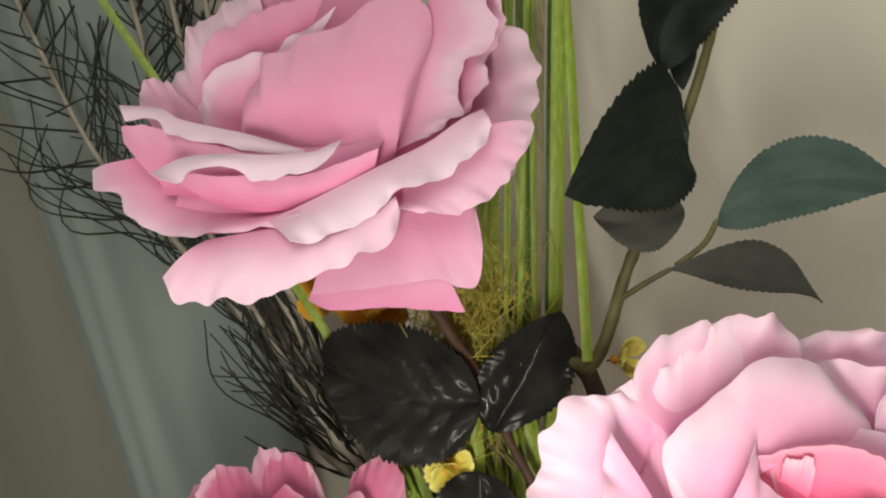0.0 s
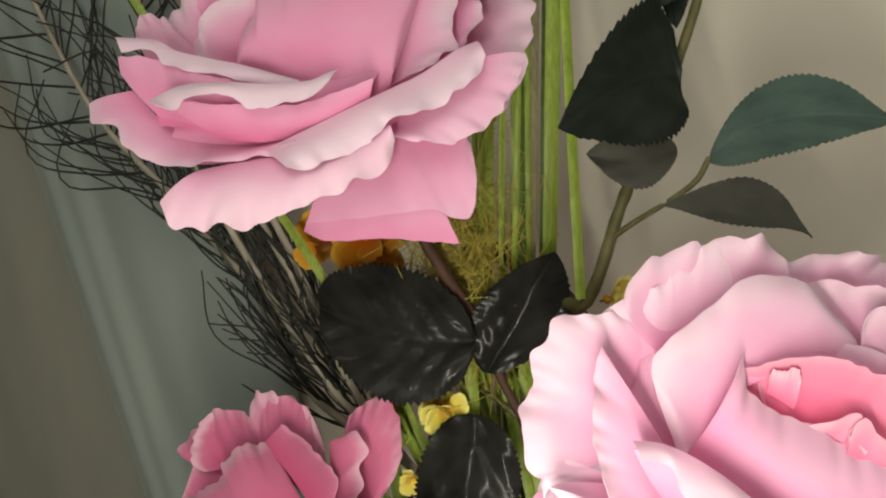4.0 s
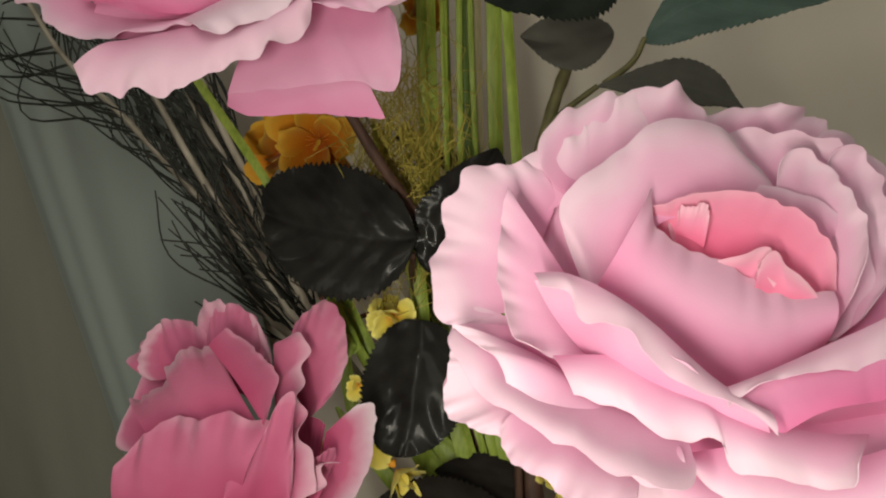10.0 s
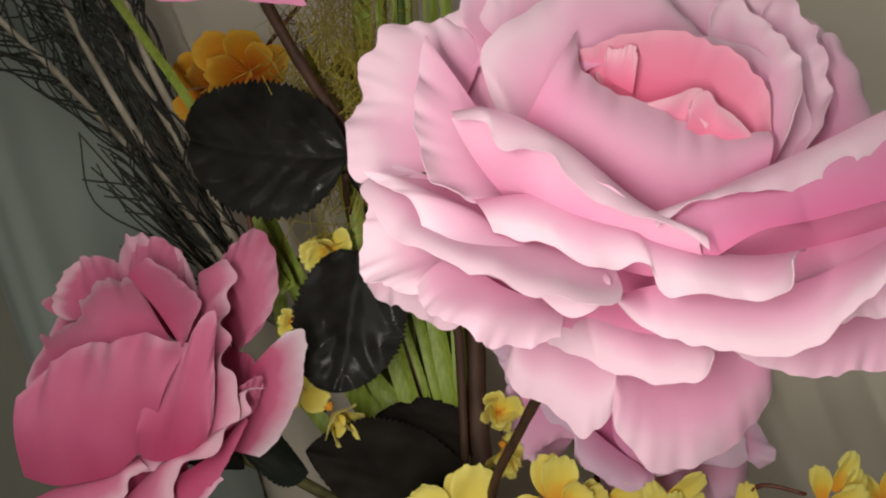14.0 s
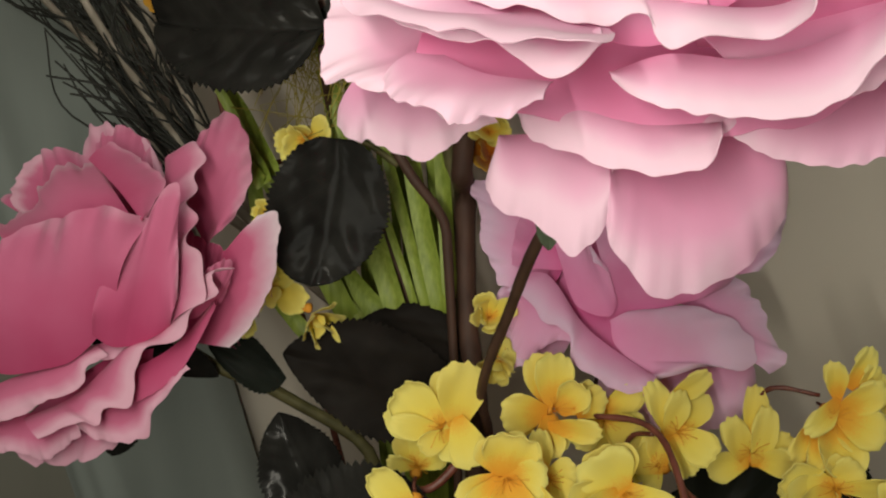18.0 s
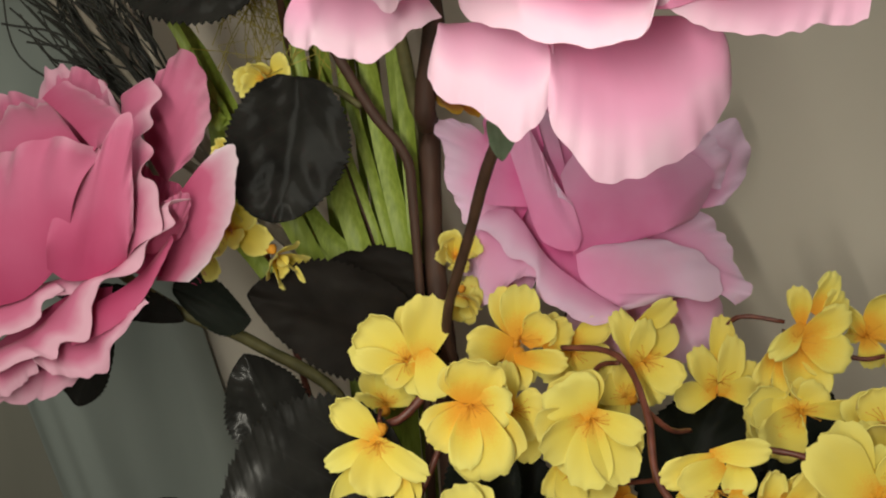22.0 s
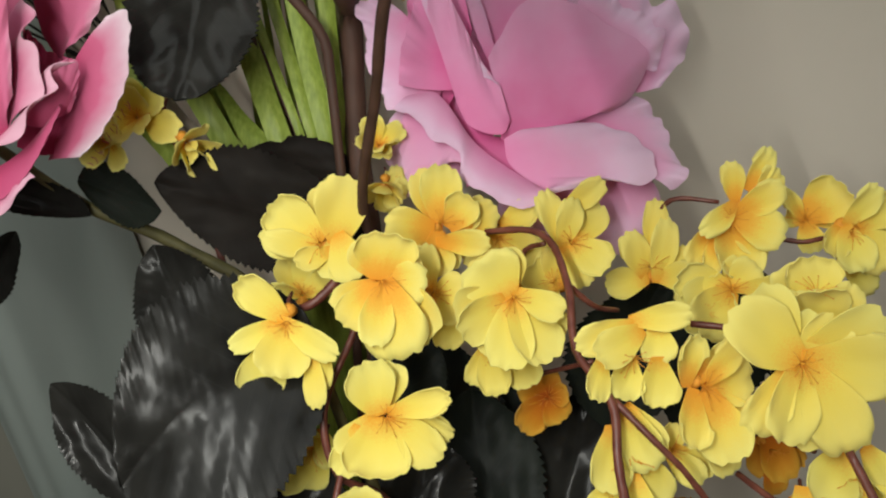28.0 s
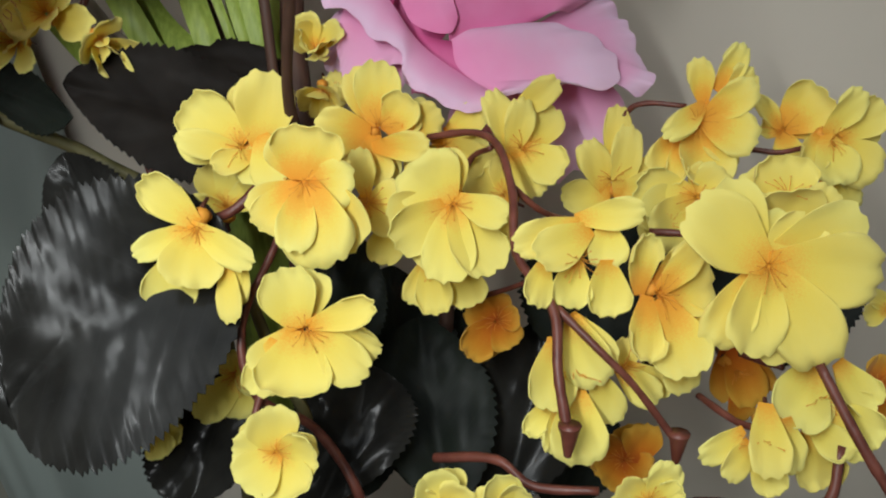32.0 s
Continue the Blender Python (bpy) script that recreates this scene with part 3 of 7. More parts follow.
frill(rose_a, PINK, ((-0.0604, 0.2293, 1.1711), (-0.0426, 0.2265, 1.1648), (-0.0251, 0.2251, 1.1629), (-0.0146, 0.2256, 1.1684)), ((-0.0620, 0.2316, 1.1761), (-0.0617, 0.2340, 1.1849), (-0.0567, 0.2358, 1.1917), (-0.0560, 0.2374, 1.1979), (-0.0479, 0.2380, 1.1999), (-0.0440, 0.2393, 1.2050), (-0.0335, 0.2399, 1.2070), (-0.0254, 0.2414, 1.2125), (-0.0166, 0.2427, 1.2176), (-0.0069, 0.2424, 1.2164), (-0.0032, 0.2399, 1.2070), (-0.0078, 0.2358, 1.1917), (-0.0127, 0.2315, 1.1756)), 0.16, 0, 0.012, 205, 0.28, 0.66)
frill(rose_a, PINK, ((-0.0927, 0.2218, 1.1690), (-0.0800, 0.2170, 1.1586), (-0.0593, 0.2138, 1.1541), (-0.0405, 0.2122, 1.1553)), ((-0.1076, 0.2246, 1.1647), (-0.1058, 0.2204, 1.1606), (-0.0964, 0.2167, 1.1587), (-0.0941, 0.2122, 1.1536), (-0.0859, 0.2085, 1.1514), (-0.0734, 0.2048, 1.1490), (-0.0548, 0.2024, 1.1519), (-0.0399, 0.2006, 1.1565)), 0.05, -0.05, 0.05, 206, 0.25, 0.85)
frill(rose_a, PINK, ((-0.0767, 0.2163, 1.1562), (-0.0643, 0.2139, 1.1546), (-0.0521, 0.2121, 1.1550)), ((-0.0933, 0.2171, 1.1738), (-0.0929, 0.2175, 1.1787), (-0.0796, 0.2160, 1.1772), (-0.0629, 0.2139, 1.1730), (-0.0430, 0.2118, 1.1687)), 0.1, 0, 0.02, 207, 0.1, 0.6)
frill(rose_a, FROST, ((-0.0964, 0.2228, 1.1845), (-0.0835, 0.2215, 1.1836), (-0.0778, 0.2197, 1.1808), (-0.0662, 0.2180, 1.1783), (-0.0576, 0.2166, 1.1768), (-0.0408, 0.2145, 1.1725)), ((-0.0930, 0.2176, 1.1806), (-0.0834, 0.2169, 1.1810), (-0.0792, 0.2149, 1.1765), (-0.0684, 0.2135, 1.1743), (-0.0584, 0.2123, 1.1730), (-0.0395, 0.2110, 1.1713)), 0.08, 0, 0.05, 208, 0.8, 1.0, scallop=0.06)
frill(rose_a, PINK, ((-0.0623, 0.2076, 1.1566), (-0.0495, 0.2079, 1.1554), (-0.0333, 0.2095, 1.1592), (-0.0203, 0.2123, 1.1670)), ((-0.0772, 0.2026, 1.1677), (-0.0652, 0.2038, 1.1667), (-0.0482, 0.2050, 1.1657), (-0.0342, 0.2071, 1.1678), (-0.0183, 0.2101, 1.1735)), 0.12, 0, 0.02, 209, 0.1, 0.55)
frill(rose_a, FROST, ((-0.0818, 0.2037, 1.1671), (-0.0725, 0.2055, 1.1713), (-0.0616, 0.2064, 1.1723), (-0.0491, 0.2070, 1.1719), (-0.0365, 0.2080, 1.1727), (-0.0314, 0.2092, 1.1748), (-0.0283, 0.2102, 1.1758)), ((-0.0770, 0.1983, 1.1666), (-0.0726, 0.1986, 1.1651), (-0.0694, 0.2000, 1.1680), (-0.0634, 0.2011, 1.1695), (-0.0574, 0.2016, 1.1688), (-0.0521, 0.2014, 1.1657), (-0.0452, 0.2022, 1.1665), (-0.0359, 0.2034, 1.1682), (-0.0303, 0.2053, 1.1729)), 0.1, 0, 0.05, 210, 0.8, 1.0, scallop=0.06)
frill(rose_a, PALE, ((-0.0202, 0.2080, 1.1546), (-0.0105, 0.2119, 1.1621), (0.0027, 0.2165, 1.1714), (0.0110, 0.2203, 1.1784)), ((-0.0126, 0.2010, 1.1580), (0.0026, 0.2040, 1.1561), (0.0156, 0.2091, 1.1623), (0.0241, 0.2154, 1.1728), (0.0264, 0.2207, 1.1800)), 0.08, -0.05, 0.04, 211, 0.3, 0.8)
frill(rose_a, FROST, ((-0.0493, 0.2032, 1.1536), (-0.0320, 0.2070, 1.1617), (-0.0176, 0.2105, 1.1685), (-0.0046, 0.2138, 1.1744), (0.0053, 0.2172, 1.1809), (0.0117, 0.2196, 1.1836)), ((-0.0409, 0.1920, 1.1505), (-0.0335, 0.1939, 1.1525), (-0.0291, 0.1955, 1.1533), (-0.0199, 0.1976, 1.1558), (-0.0150, 0.2004, 1.1610), (-0.0044, 0.2028, 1.1648), (0.0003, 0.2045, 1.1660), (0.0042, 0.2066, 1.1688), (0.0116, 0.2098, 1.1753), (0.0139, 0.2124, 1.1800)), 0.06, -0.05, 0.06, 212, 0.45, 1.0, scallop=0.06)
frill(rose_a, PINK, ((-0.0332, 0.2113, 1.1475), (-0.0181, 0.2149, 1.1554), (-0.0055, 0.2175, 1.1602), (0.0062, 0.2180, 1.1576)), ((-0.0378, 0.2007, 1.1326), (-0.0244, 0.2022, 1.1336), (-0.0100, 0.2037, 1.1350), (-0.0006, 0.2052, 1.1359), (0.0043, 0.2058, 1.1334), (0.0098, 0.2069, 1.1329), (0.0116, 0.2115, 1.1440), (0.0099, 0.2156, 1.1534)), 0.06, 0.02, 0.012, 213, 0.42, 0.72, scallop=0.012)
frill(rose_a, PINK, ((-0.0380, 0.2019, 1.1332), (-0.0246, 0.2033, 1.1343), (-0.0100, 0.2046, 1.1355), (-0.0013, 0.2060, 1.1365), (0.0019, 0.2068, 1.1356)), ((-0.0397, 0.2059, 1.1291), (-0.0332, 0.2060, 1.1262), (-0.0158, 0.2070, 1.1266), (-0.0042, 0.2076, 1.1256), (0.0066, 0.2082, 1.1248)), 0.0, 0, 0.004, 214, 0.6, 0.42, scallop=0.015)
frill(rose_a, FROST, ((-0.0669, 0.2042, 1.1480), (-0.0489, 0.2041, 1.1513), (-0.0310, 0.2036, 1.1531), (-0.0134, 0.2046, 1.1602)), ((-0.0747, 0.1885, 1.1410), (-0.0734, 0.1878, 1.1357), (-0.0679, 0.1881, 1.1346), (-0.0586, 0.1891, 1.1359), (-0.0466, 0.1901, 1.1370), (-0.0367, 0.1914, 1.1400), (-0.0284, 0.1931, 1.1433), (-0.0200, 0.1947, 1.1467), (-0.0146, 0.1963, 1.1508), (-0.0121, 0.1990, 1.1581)), 0.14, -0.06, 0.075, 215, 0.0, 0.72)
tube("stem", [(-0.0207, 0.2378, 1.1506), (-0.0054, 0.2452, 1.1163), (0.0144, 0.2536, 1.0815), (0.0176, 0.2608, 1.0737), (0.0258, 0.2591, 1.0535), (0.0386, 0.2552, 1.0301), (0.0515, 0.2526, 1.0080), foot(-0.002, -0.002)], (0.0022, 0.0017), BARK, rose_a, 8, 0.12, "brown wrapped wire stem", 3)

rose_b = thing("artificial_rose", "large pale pink satin rose with a cupped deep pink heart", "artificial flower", group="pink roses")
# material, foot, tip, sides, cup, roll, ruffle
petal(rose_b, PALE, (0.1055, 0.1665, 1.1069), (0.1129, 0.1794, 1.1298), (0.0883, 0.1759, 1.1249), (0.1230, 0.1757, 1.1213), 0.1, -0.1, 0.06, drop=0.4, seed=40)
petal(rose_b, PALE, (0.0708, 0.1606, 1.1038), (0.0704, 0.1751, 1.1349), (0.0476, 0.1680, 1.1207), (0.0906, 0.1728, 1.1271), 0.1, -0.12, 0.06, drop=0.4, seed=41)
petal(rose_b, PALE, (0.1124, 0.1593, 1.0914), (0.1362, 0.1671, 1.1109), (0.1217, 0.1753, 1.1241), (0.1334, 0.1531, 1.0928), 0.1, -0.1, 0.06, drop=0.4, seed=42)
petal(rose_b, PALE, (0.1107, 0.1465, 1.0785), (0.1413, 0.1536, 1.0954), (0.1331, 0.1646, 1.1126), (0.1342, 0.1359, 1.0846), 0.1, -0.1, 0.06, drop=0.4, seed=43)
petal(rose_b, PALE, (0.1029, 0.1532, 1.0916), (0.1082, 0.1704, 1.1237), (0.0863, 0.1686, 1.1205), (0.1276, 0.1643, 1.1112), 0.15, 0.1, 0.05, drop=0.4, seed=44)
petal(rose_b, PALE, (0.1072, 0.1452, 1.0804), (0.1295, 0.1572, 1.1082), (0.1194, 0.1662, 1.1179), (0.1183, 0.1392, 1.0888), 0.2, 0.2, 0.05, drop=0.4, seed=45)
petal(rose_b, PALE, (0.1048, 0.1419, 1.0775), (0.1190, 0.1559, 1.1124), (0.1055, 0.1623, 1.1170), (0.1148, 0.1389, 1.0952), 0.25, 0.1, 0.04, drop=0.42, seed=46)
petal(rose_b, HEART, (0.0972, 0.1439, 1.0849), (0.0986, 0.1574, 1.1112), (0.0765, 0.1522, 1.1053), (0.1157, 0.1486, 1.0986), 0.35, 0.0, 0.04, drop=0.45, seed=47)
petal(rose_b, PALE, (0.0672, 0.1391, 1.0788), (0.0458, 0.1157, 1.0727), (0.0257, 0.1412, 1.0843), (0.0705, 0.1055, 1.0679), 0.1, -0.15, 0.05, drop=0.34, seed=49)
# material, foot line, rim, bulge, roll, ruffle, seed, shade at foot and rim
frill(rose_b, PINK, ((0.0453, 0.1428, 1.0749), (0.0700, 0.1389, 1.0722), (0.0940, 0.1352, 1.0696), (0.1268, 0.1334, 1.0753)), ((0.0409, 0.1337, 1.0640), (0.0564, 0.1292, 1.0575), (0.0796, 0.1252, 1.0535), (0.1045, 0.1222, 1.0531), (0.1240, 0.1218, 1.0627)), 0.03, 0, 0.02, 240, 0.0, 0.4)
frill(rose_b, PALE, ((0.0435, 0.1507, 1.0719), (0.0540, 0.1497, 1.0722), (0.0632, 0.1507, 1.0802)), ((0.0456, 0.1662, 1.1044), (0.0526, 0.1671, 1.1084), (0.0609, 0.1672, 1.1091)), 0, 0, 0.01, 241, 0.2, 0.7)
frill(rose_b, PALE, ((0.0871, 0.1277, 1.0729), (0.1023, 0.1274, 1.0729), (0.1140, 0.1281, 1.0762), (0.1304, 0.1291, 1.0807)), ((0.0953, 0.1170, 1.0619), (0.1032, 0.1143, 1.0596), (0.1120, 0.1124, 1.0600), (0.1194, 0.1110, 1.0626), (0.1287, 0.1102, 1.0676)), 0.06, -0.05, 0.03, 242, 0.0, 0.9)
frill(rose_b, PALE, ((0.0746, 0.1227, 1.0634), (0.0838, 0.1202, 1.0662), (0.0959, 0.1167, 1.0651), (0.1075, 0.1142, 1.0681), (0.1206, 0.1129, 1.0756)), ((0.0743, 0.1195, 1.0629), (0.0778, 0.1158, 1.0598), (0.0849, 0.1122, 1.0572), (0.0924, 0.1092, 1.0568), (0.0994, 0.1064, 1.0573), (0.1052, 0.1042, 1.0598), (0.1096, 0.1029, 1.0657), (0.1158, 0.1020, 1.0732)), 0.06, -0.05, 0.02, 243, 0.3, 1.0)
frill(rose_b, PALE, ((0.0651, 0.1410, 1.0781), (0.0644, 0.1467, 1.0922), (0.0737, 0.1516, 1.1054), (0.0871, 0.1536, 1.1076), (0.1007, 0.1546, 1.1061)), ((0.0586, 0.1418, 1.0884), (0.0558, 0.1459, 1.0963), (0.0525, 0.1498, 1.1045), (0.0512, 0.1522, 1.1086), (0.0537, 0.1548, 1.1138), (0.0604, 0.1575, 1.1195), (0.0671, 0.1595, 1.1228), (0.0735, 0.1619, 1.1275), (0.0823, 0.1634, 1.1293), (0.0906, 0.1641, 1.1277), (0.0964, 0.1638, 1.1222), (0.1033, 0.1629, 1.1142)), 0.02, -0.1, 0.025, 244, 0.35, 0.95)
frill(rose_b, HEART, ((0.0739, 0.1505, 1.0978), (0.0811, 0.1483, 1.0969), (0.0956, 0.1449, 1.0925), (0.1085, 0.1420, 1.0893)), ((0.0716, 0.1510, 1.1094), (0.0757, 0.1506, 1.1114), (0.0805, 0.1502, 1.1130), (0.0890, 0.1496, 1.1143), (0.0986, 0.1480, 1.1117), (0.1069, 0.1458, 1.1070), (0.1112, 0.1433, 1.1007), (0.1110, 0.1404, 1.0929)), -0.2, 0, 0.012, 245, 0.1, 0.8)
frill(rose_b, HEART, ((0.0781, 0.1515, 1.1036), (0.0813, 0.1503, 1.1023), (0.0839, 0.1490, 1.1007)), ((0.0776, 0.1499, 1.1090), (0.0786, 0.1501, 1.1104), (0.0809, 0.1497, 1.1101), (0.0836, 0.1497, 1.1112), (0.0844, 0.1486, 1.1082)), 0.1, 0, 0.01, 246, 0.3, 0.95, scallop=0.03)
frill(rose_b, HEART, ((0.0859, 0.1462, 1.0957), (0.0925, 0.1445, 1.0929), (0.0971, 0.1430, 1.0914)), ((0.0859, 0.1451, 1.0989), (0.0912, 0.1444, 1.1003), (0.0974, 0.1449, 1.1017), (0.0941, 0.1428, 1.0980), (0.0977, 0.1408, 1.0947)), 0.1, 0, 0.004, 259, 0.6, 1.0, scallop=0.012)
frill(rose_b, HEART, ((0.0930, 0.1420, 1.0917), (0.0987, 0.1406, 1.0902), (0.1069, 0.1394, 1.0893)), ((0.0939, 0.1419, 1.0969), (0.0957, 0.1434, 1.1003), (0.0982, 0.1437, 1.1013), (0.0998, 0.1419, 1.0984), (0.1030, 0.1407, 1.0962), (0.1062, 0.1392, 1.0925)), 0.12, 0, 0.004, 260, 0.3, 0.95, scallop=0.012)
frill(rose_b, PALE, ((0.0916, 0.1554, 1.1086), (0.1025, 0.1527, 1.1064), (0.1106, 0.1492, 1.1005), (0.1108, 0.1447, 1.0911), (0.1056, 0.1392, 1.0811)), ((0.0914, 0.1596, 1.1131), (0.1027, 0.1580, 1.1129), (0.1112, 0.1557, 1.1106), (0.1159, 0.1533, 1.1073), (0.1198, 0.1509, 1.1038), (0.1215, 0.1483, 1.0999), (0.1213, 0.1450, 1.0942), (0.1180, 0.1413, 1.0882), (0.1109, 0.1376, 1.0823)), 0.05, 0, 0.03, 247, 0.3, 0.9)
frill(rose_b, PALE, ((0.0577, 0.1444, 1.0909), (0.0672, 0.1401, 1.0824), (0.0851, 0.1350, 1.0711), (0.0965, 0.1336, 1.0741), (0.1065, 0.1339, 1.0829)), ((0.0714, 0.1504, 1.1143), (0.0726, 0.1475, 1.1064), (0.0801, 0.1451, 1.1010), (0.0882, 0.1435, 1.0980), (0.0941, 0.1417, 1.0948), (0.1023, 0.1402, 1.0924), (0.1102, 0.1394, 1.0933)), 0.2, -0.05, 0.012, 248, 0.15, 0.75)
frill(rose_b, PALE, ((0.0569, 0.1373, 1.0782), (0.0676, 0.1294, 1.0723), (0.0797, 0.1218, 1.0676), (0.0902, 0.1165, 1.0707)), ((0.0444, 0.1383, 1.0964), (0.0508, 0.1345, 1.0967), (0.0573, 0.1301, 1.0948), (0.0665, 0.1245, 1.0888), (0.0774, 0.1186, 1.0816), (0.0866, 0.1134, 1.0774)), 0.1, 0, 0.02, 249, 0.15, 0.7)
frill(rose_b, PALE, ((0.0440, 0.1398, 1.0979), (0.0501, 0.1365, 1.0989), (0.0579, 0.1325, 1.0965), (0.0665, 0.1276, 1.0914), (0.0767, 0.1218, 1.0827), (0.0818, 0.1175, 1.0797), (0.0872, 0.1135, 1.0777)), ((0.0445, 0.1346, 1.0967), (0.0504, 0.1316, 1.0963), (0.0519, 0.1277, 1.0917), (0.0608, 0.1245, 1.0908), (0.0659, 0.1203, 1.0854), (0.0758, 0.1160, 1.0801), (0.0841, 0.1125, 1.0777), (0.0867, 0.1091, 1.0754)), 0.08, 0, 0.06, 250, 0.7, 1.0, scallop=0.06)
frill(rose_b, PINK, ((0.0858, 0.1154, 1.0722), (0.0988, 0.1167, 1.0778), (0.1096, 0.1171, 1.0801), (0.1236, 0.1179, 1.0836)), ((0.0912, 0.1278, 1.0677), (0.1043, 0.1254, 1.0674), (0.1160, 0.1240, 1.0705), (0.1333, 0.1249, 1.0749)), 0.0, 0, 0.01, 251, 0.3, 0.1)
frill(rose_b, PALE, ((0.0885, 0.1139, 1.0719), (0.0981, 0.1152, 1.0771), (0.1088, 0.1155, 1.0791), (0.1217, 0.1162, 1.0822)), ((0.0801, 0.1179, 1.0790), (0.0900, 0.1200, 1.0821), (0.1016, 0.1220, 1.0848), (0.1123, 0.1242, 1.0886), (0.1267, 0.1273, 1.0958)), 0.08, 0, 0.02, 252, 0.05, 0.5)
frill(rose_b, PALE, ((0.0795, 0.1191, 1.0800), (0.0893, 0.1213, 1.0828), (0.1001, 0.1238, 1.0865), (0.1111, 0.1264, 1.0903), (0.1280, 0.1297, 1.0975)), ((0.0792, 0.1149, 1.0785), (0.0859, 0.1168, 1.0817), (0.0967, 0.1184, 1.0836), (0.1087, 0.1198, 1.0853), (0.1242, 0.1221, 1.0904)), 0.08, 0, 0.05, 253, 0.7, 1.0, scallop=0.06)
frill(rose_b, PALE, ((0.0479, 0.1341, 1.0807), (0.0614, 0.1301, 1.0821), (0.0741, 0.1246, 1.0780), (0.0849, 0.1192, 1.0742), (0.0961, 0.1145, 1.0728), (0.1046, 0.1106, 1.0746)), ((0.0509, 0.1254, 1.0767), (0.0589, 0.1222, 1.0755), (0.0655, 0.1183, 1.0712), (0.0688, 0.1155, 1.0709), (0.0774, 0.1131, 1.0724), (0.0785, 0.1097, 1.0698), (0.0826, 0.1068, 1.0692), (0.0916, 0.1037, 1.0682), (0.0954, 0.1011, 1.0689), (0.0966, 0.0993, 1.0723), (0.0954, 0.0977, 1.0762)), 0.1, -0.05, 0.045, 254, 0.3, 1.0)
frill(rose_b, PALE, ((0.0529, 0.1469, 1.0935), (0.0562, 0.1415, 1.0833), (0.0582, 0.1373, 1.0782)), ((0.0393, 0.1562, 1.1137), (0.0376, 0.1521, 1.1055), (0.0357, 0.1481, 1.0972), (0.0373, 0.1434, 1.0893), (0.0386, 0.1390, 1.0836), (0.0450, 0.1353, 1.0810), (0.0536, 0.1320, 1.0800)), 0.05, 0.08, 0.05, 255, 0.2, 0.9)
frill(rose_b, PALE, ((0.0445, 0.1360, 1.0801), (0.0556, 0.1287, 1.0752), (0.0648, 0.1222, 1.0706), (0.0705, 0.1182, 1.0694)), ((0.0257, 0.1398, 1.0860), (0.0311, 0.1352, 1.0830), (0.0363, 0.1310, 1.0807), (0.0390, 0.1253, 1.0731), (0.0465, 0.1208, 1.0702), (0.0559, 0.1163, 1.0675), (0.0626, 0.1118, 1.0645), (0.0667, 0.1094, 1.0654), (0.0701, 0.1087, 1.0688)), 0.08, -0.05, 0.045, 256, 0.25, 1.0)
frill(rose_b, PALE, ((0.0523, 0.1648, 1.1087), (0.0465, 0.1586, 1.0948), (0.0448, 0.1535, 1.0850)), ((0.0478, 0.1699, 1.1185), (0.0417, 0.1684, 1.1174), (0.0299, 0.1672, 1.1167), (0.0283, 0.1646, 1.1119), (0.0239, 0.1626, 1.1086), (0.0243, 0.1594, 1.1015), (0.0204, 0.1567, 1.0956), (0.0212, 0.1537, 1.0892), (0.0228, 0.1508, 1.0829), (0.0275, 0.1493, 1.0820)), 0.03, -0.05, 0.05, 257, 0.45, 1.0)
frill(rose_b, PALE, ((0.0459, 0.1499, 1.0806), (0.0469, 0.1449, 1.0713), (0.0504, 0.1406, 1.0648)), ((0.0288, 0.1529, 1.0866), (0.0251, 0.1505, 1.0833), (0.0264, 0.1476, 1.0781), (0.0244, 0.1442, 1.0718), (0.0236, 0.1411, 1.0659), (0.0256, 0.1386, 1.0630), (0.0324, 0.1357, 1.0616), (0.0372, 0.1331, 1.0614)), 0.03, -0.05, 0.05, 258, 0.45, 1.0)
frill(rose_b, PALE, ((0.0450, 0.1387, 1.0685), (0.0536, 0.1286, 1.0638), (0.0646, 0.1193, 1.0621)), ((0.0353, 0.1321, 1.0649), (0.0376, 0.1272, 1.0600), (0.0427, 0.1233, 1.0587), (0.0474, 0.1193, 1.0571), (0.0498, 0.1156, 1.0568), (0.0550, 0.1123, 1.0575), (0.0612, 0.1094, 1.0606)), 0.03, -0.05, 0.06, 259, 0.4, 1.0)
frill(rose_b, PALE, ((0.0466, 0.1625, 1.1050), (0.0586, 0.1659, 1.1099), (0.0722, 0.1695, 1.1164)), ((0.0384, 0.1674, 1.1133), (0.0446, 0.1694, 1.1187), (0.0502, 0.1707, 1.1218), (0.0590, 0.1720, 1.1253), (0.0616, 0.1741, 1.1304), (0.0670, 0.1750, 1.1320), (0.0714, 0.1763, 1.1347), (0.0760, 0.1761, 1.1319), (0.0801, 0.1757, 1.1284)), 0.03, -0.05, 0.05, 260, 0.45, 1.0)
frill(rose_b, PALE, ((0.0289, 0.1722, 1.0639), (0.0420, 0.1658, 1.0648), (0.0553, 0.1579, 1.0598)), ((0.0225, 0.1722, 1.0544), (0.0248, 0.1680, 1.0506), (0.0292, 0.1643, 1.0495), (0.0366, 0.1603, 1.0471), (0.0418, 0.1564, 1.0454), (0.0477, 0.1537, 1.0482), (0.0514, 0.1511, 1.0518), (0.0580, 0.1484, 1.0547)), 0.06, -0.05, 0.04, 261, 0.3, 0.95)
frill(rose_b, PALE, ((0.0322, 0.1688, 1.0760), (0.0469, 0.1574, 1.0691), (0.0601, 0.1467, 1.0652)), ((0.0262, 0.1634, 1.0697), (0.0322, 0.1588, 1.0648), (0.0349, 0.1542, 1.0599), (0.0397, 0.1512, 1.0614), (0.0445, 0.1469, 1.0578), (0.0477, 0.1432, 1.0559), (0.0507, 0.1402, 1.0578), (0.0590, 0.1367, 1.0578)), 0.06, -0.05, 0.04, 262, 0.35, 1.0)
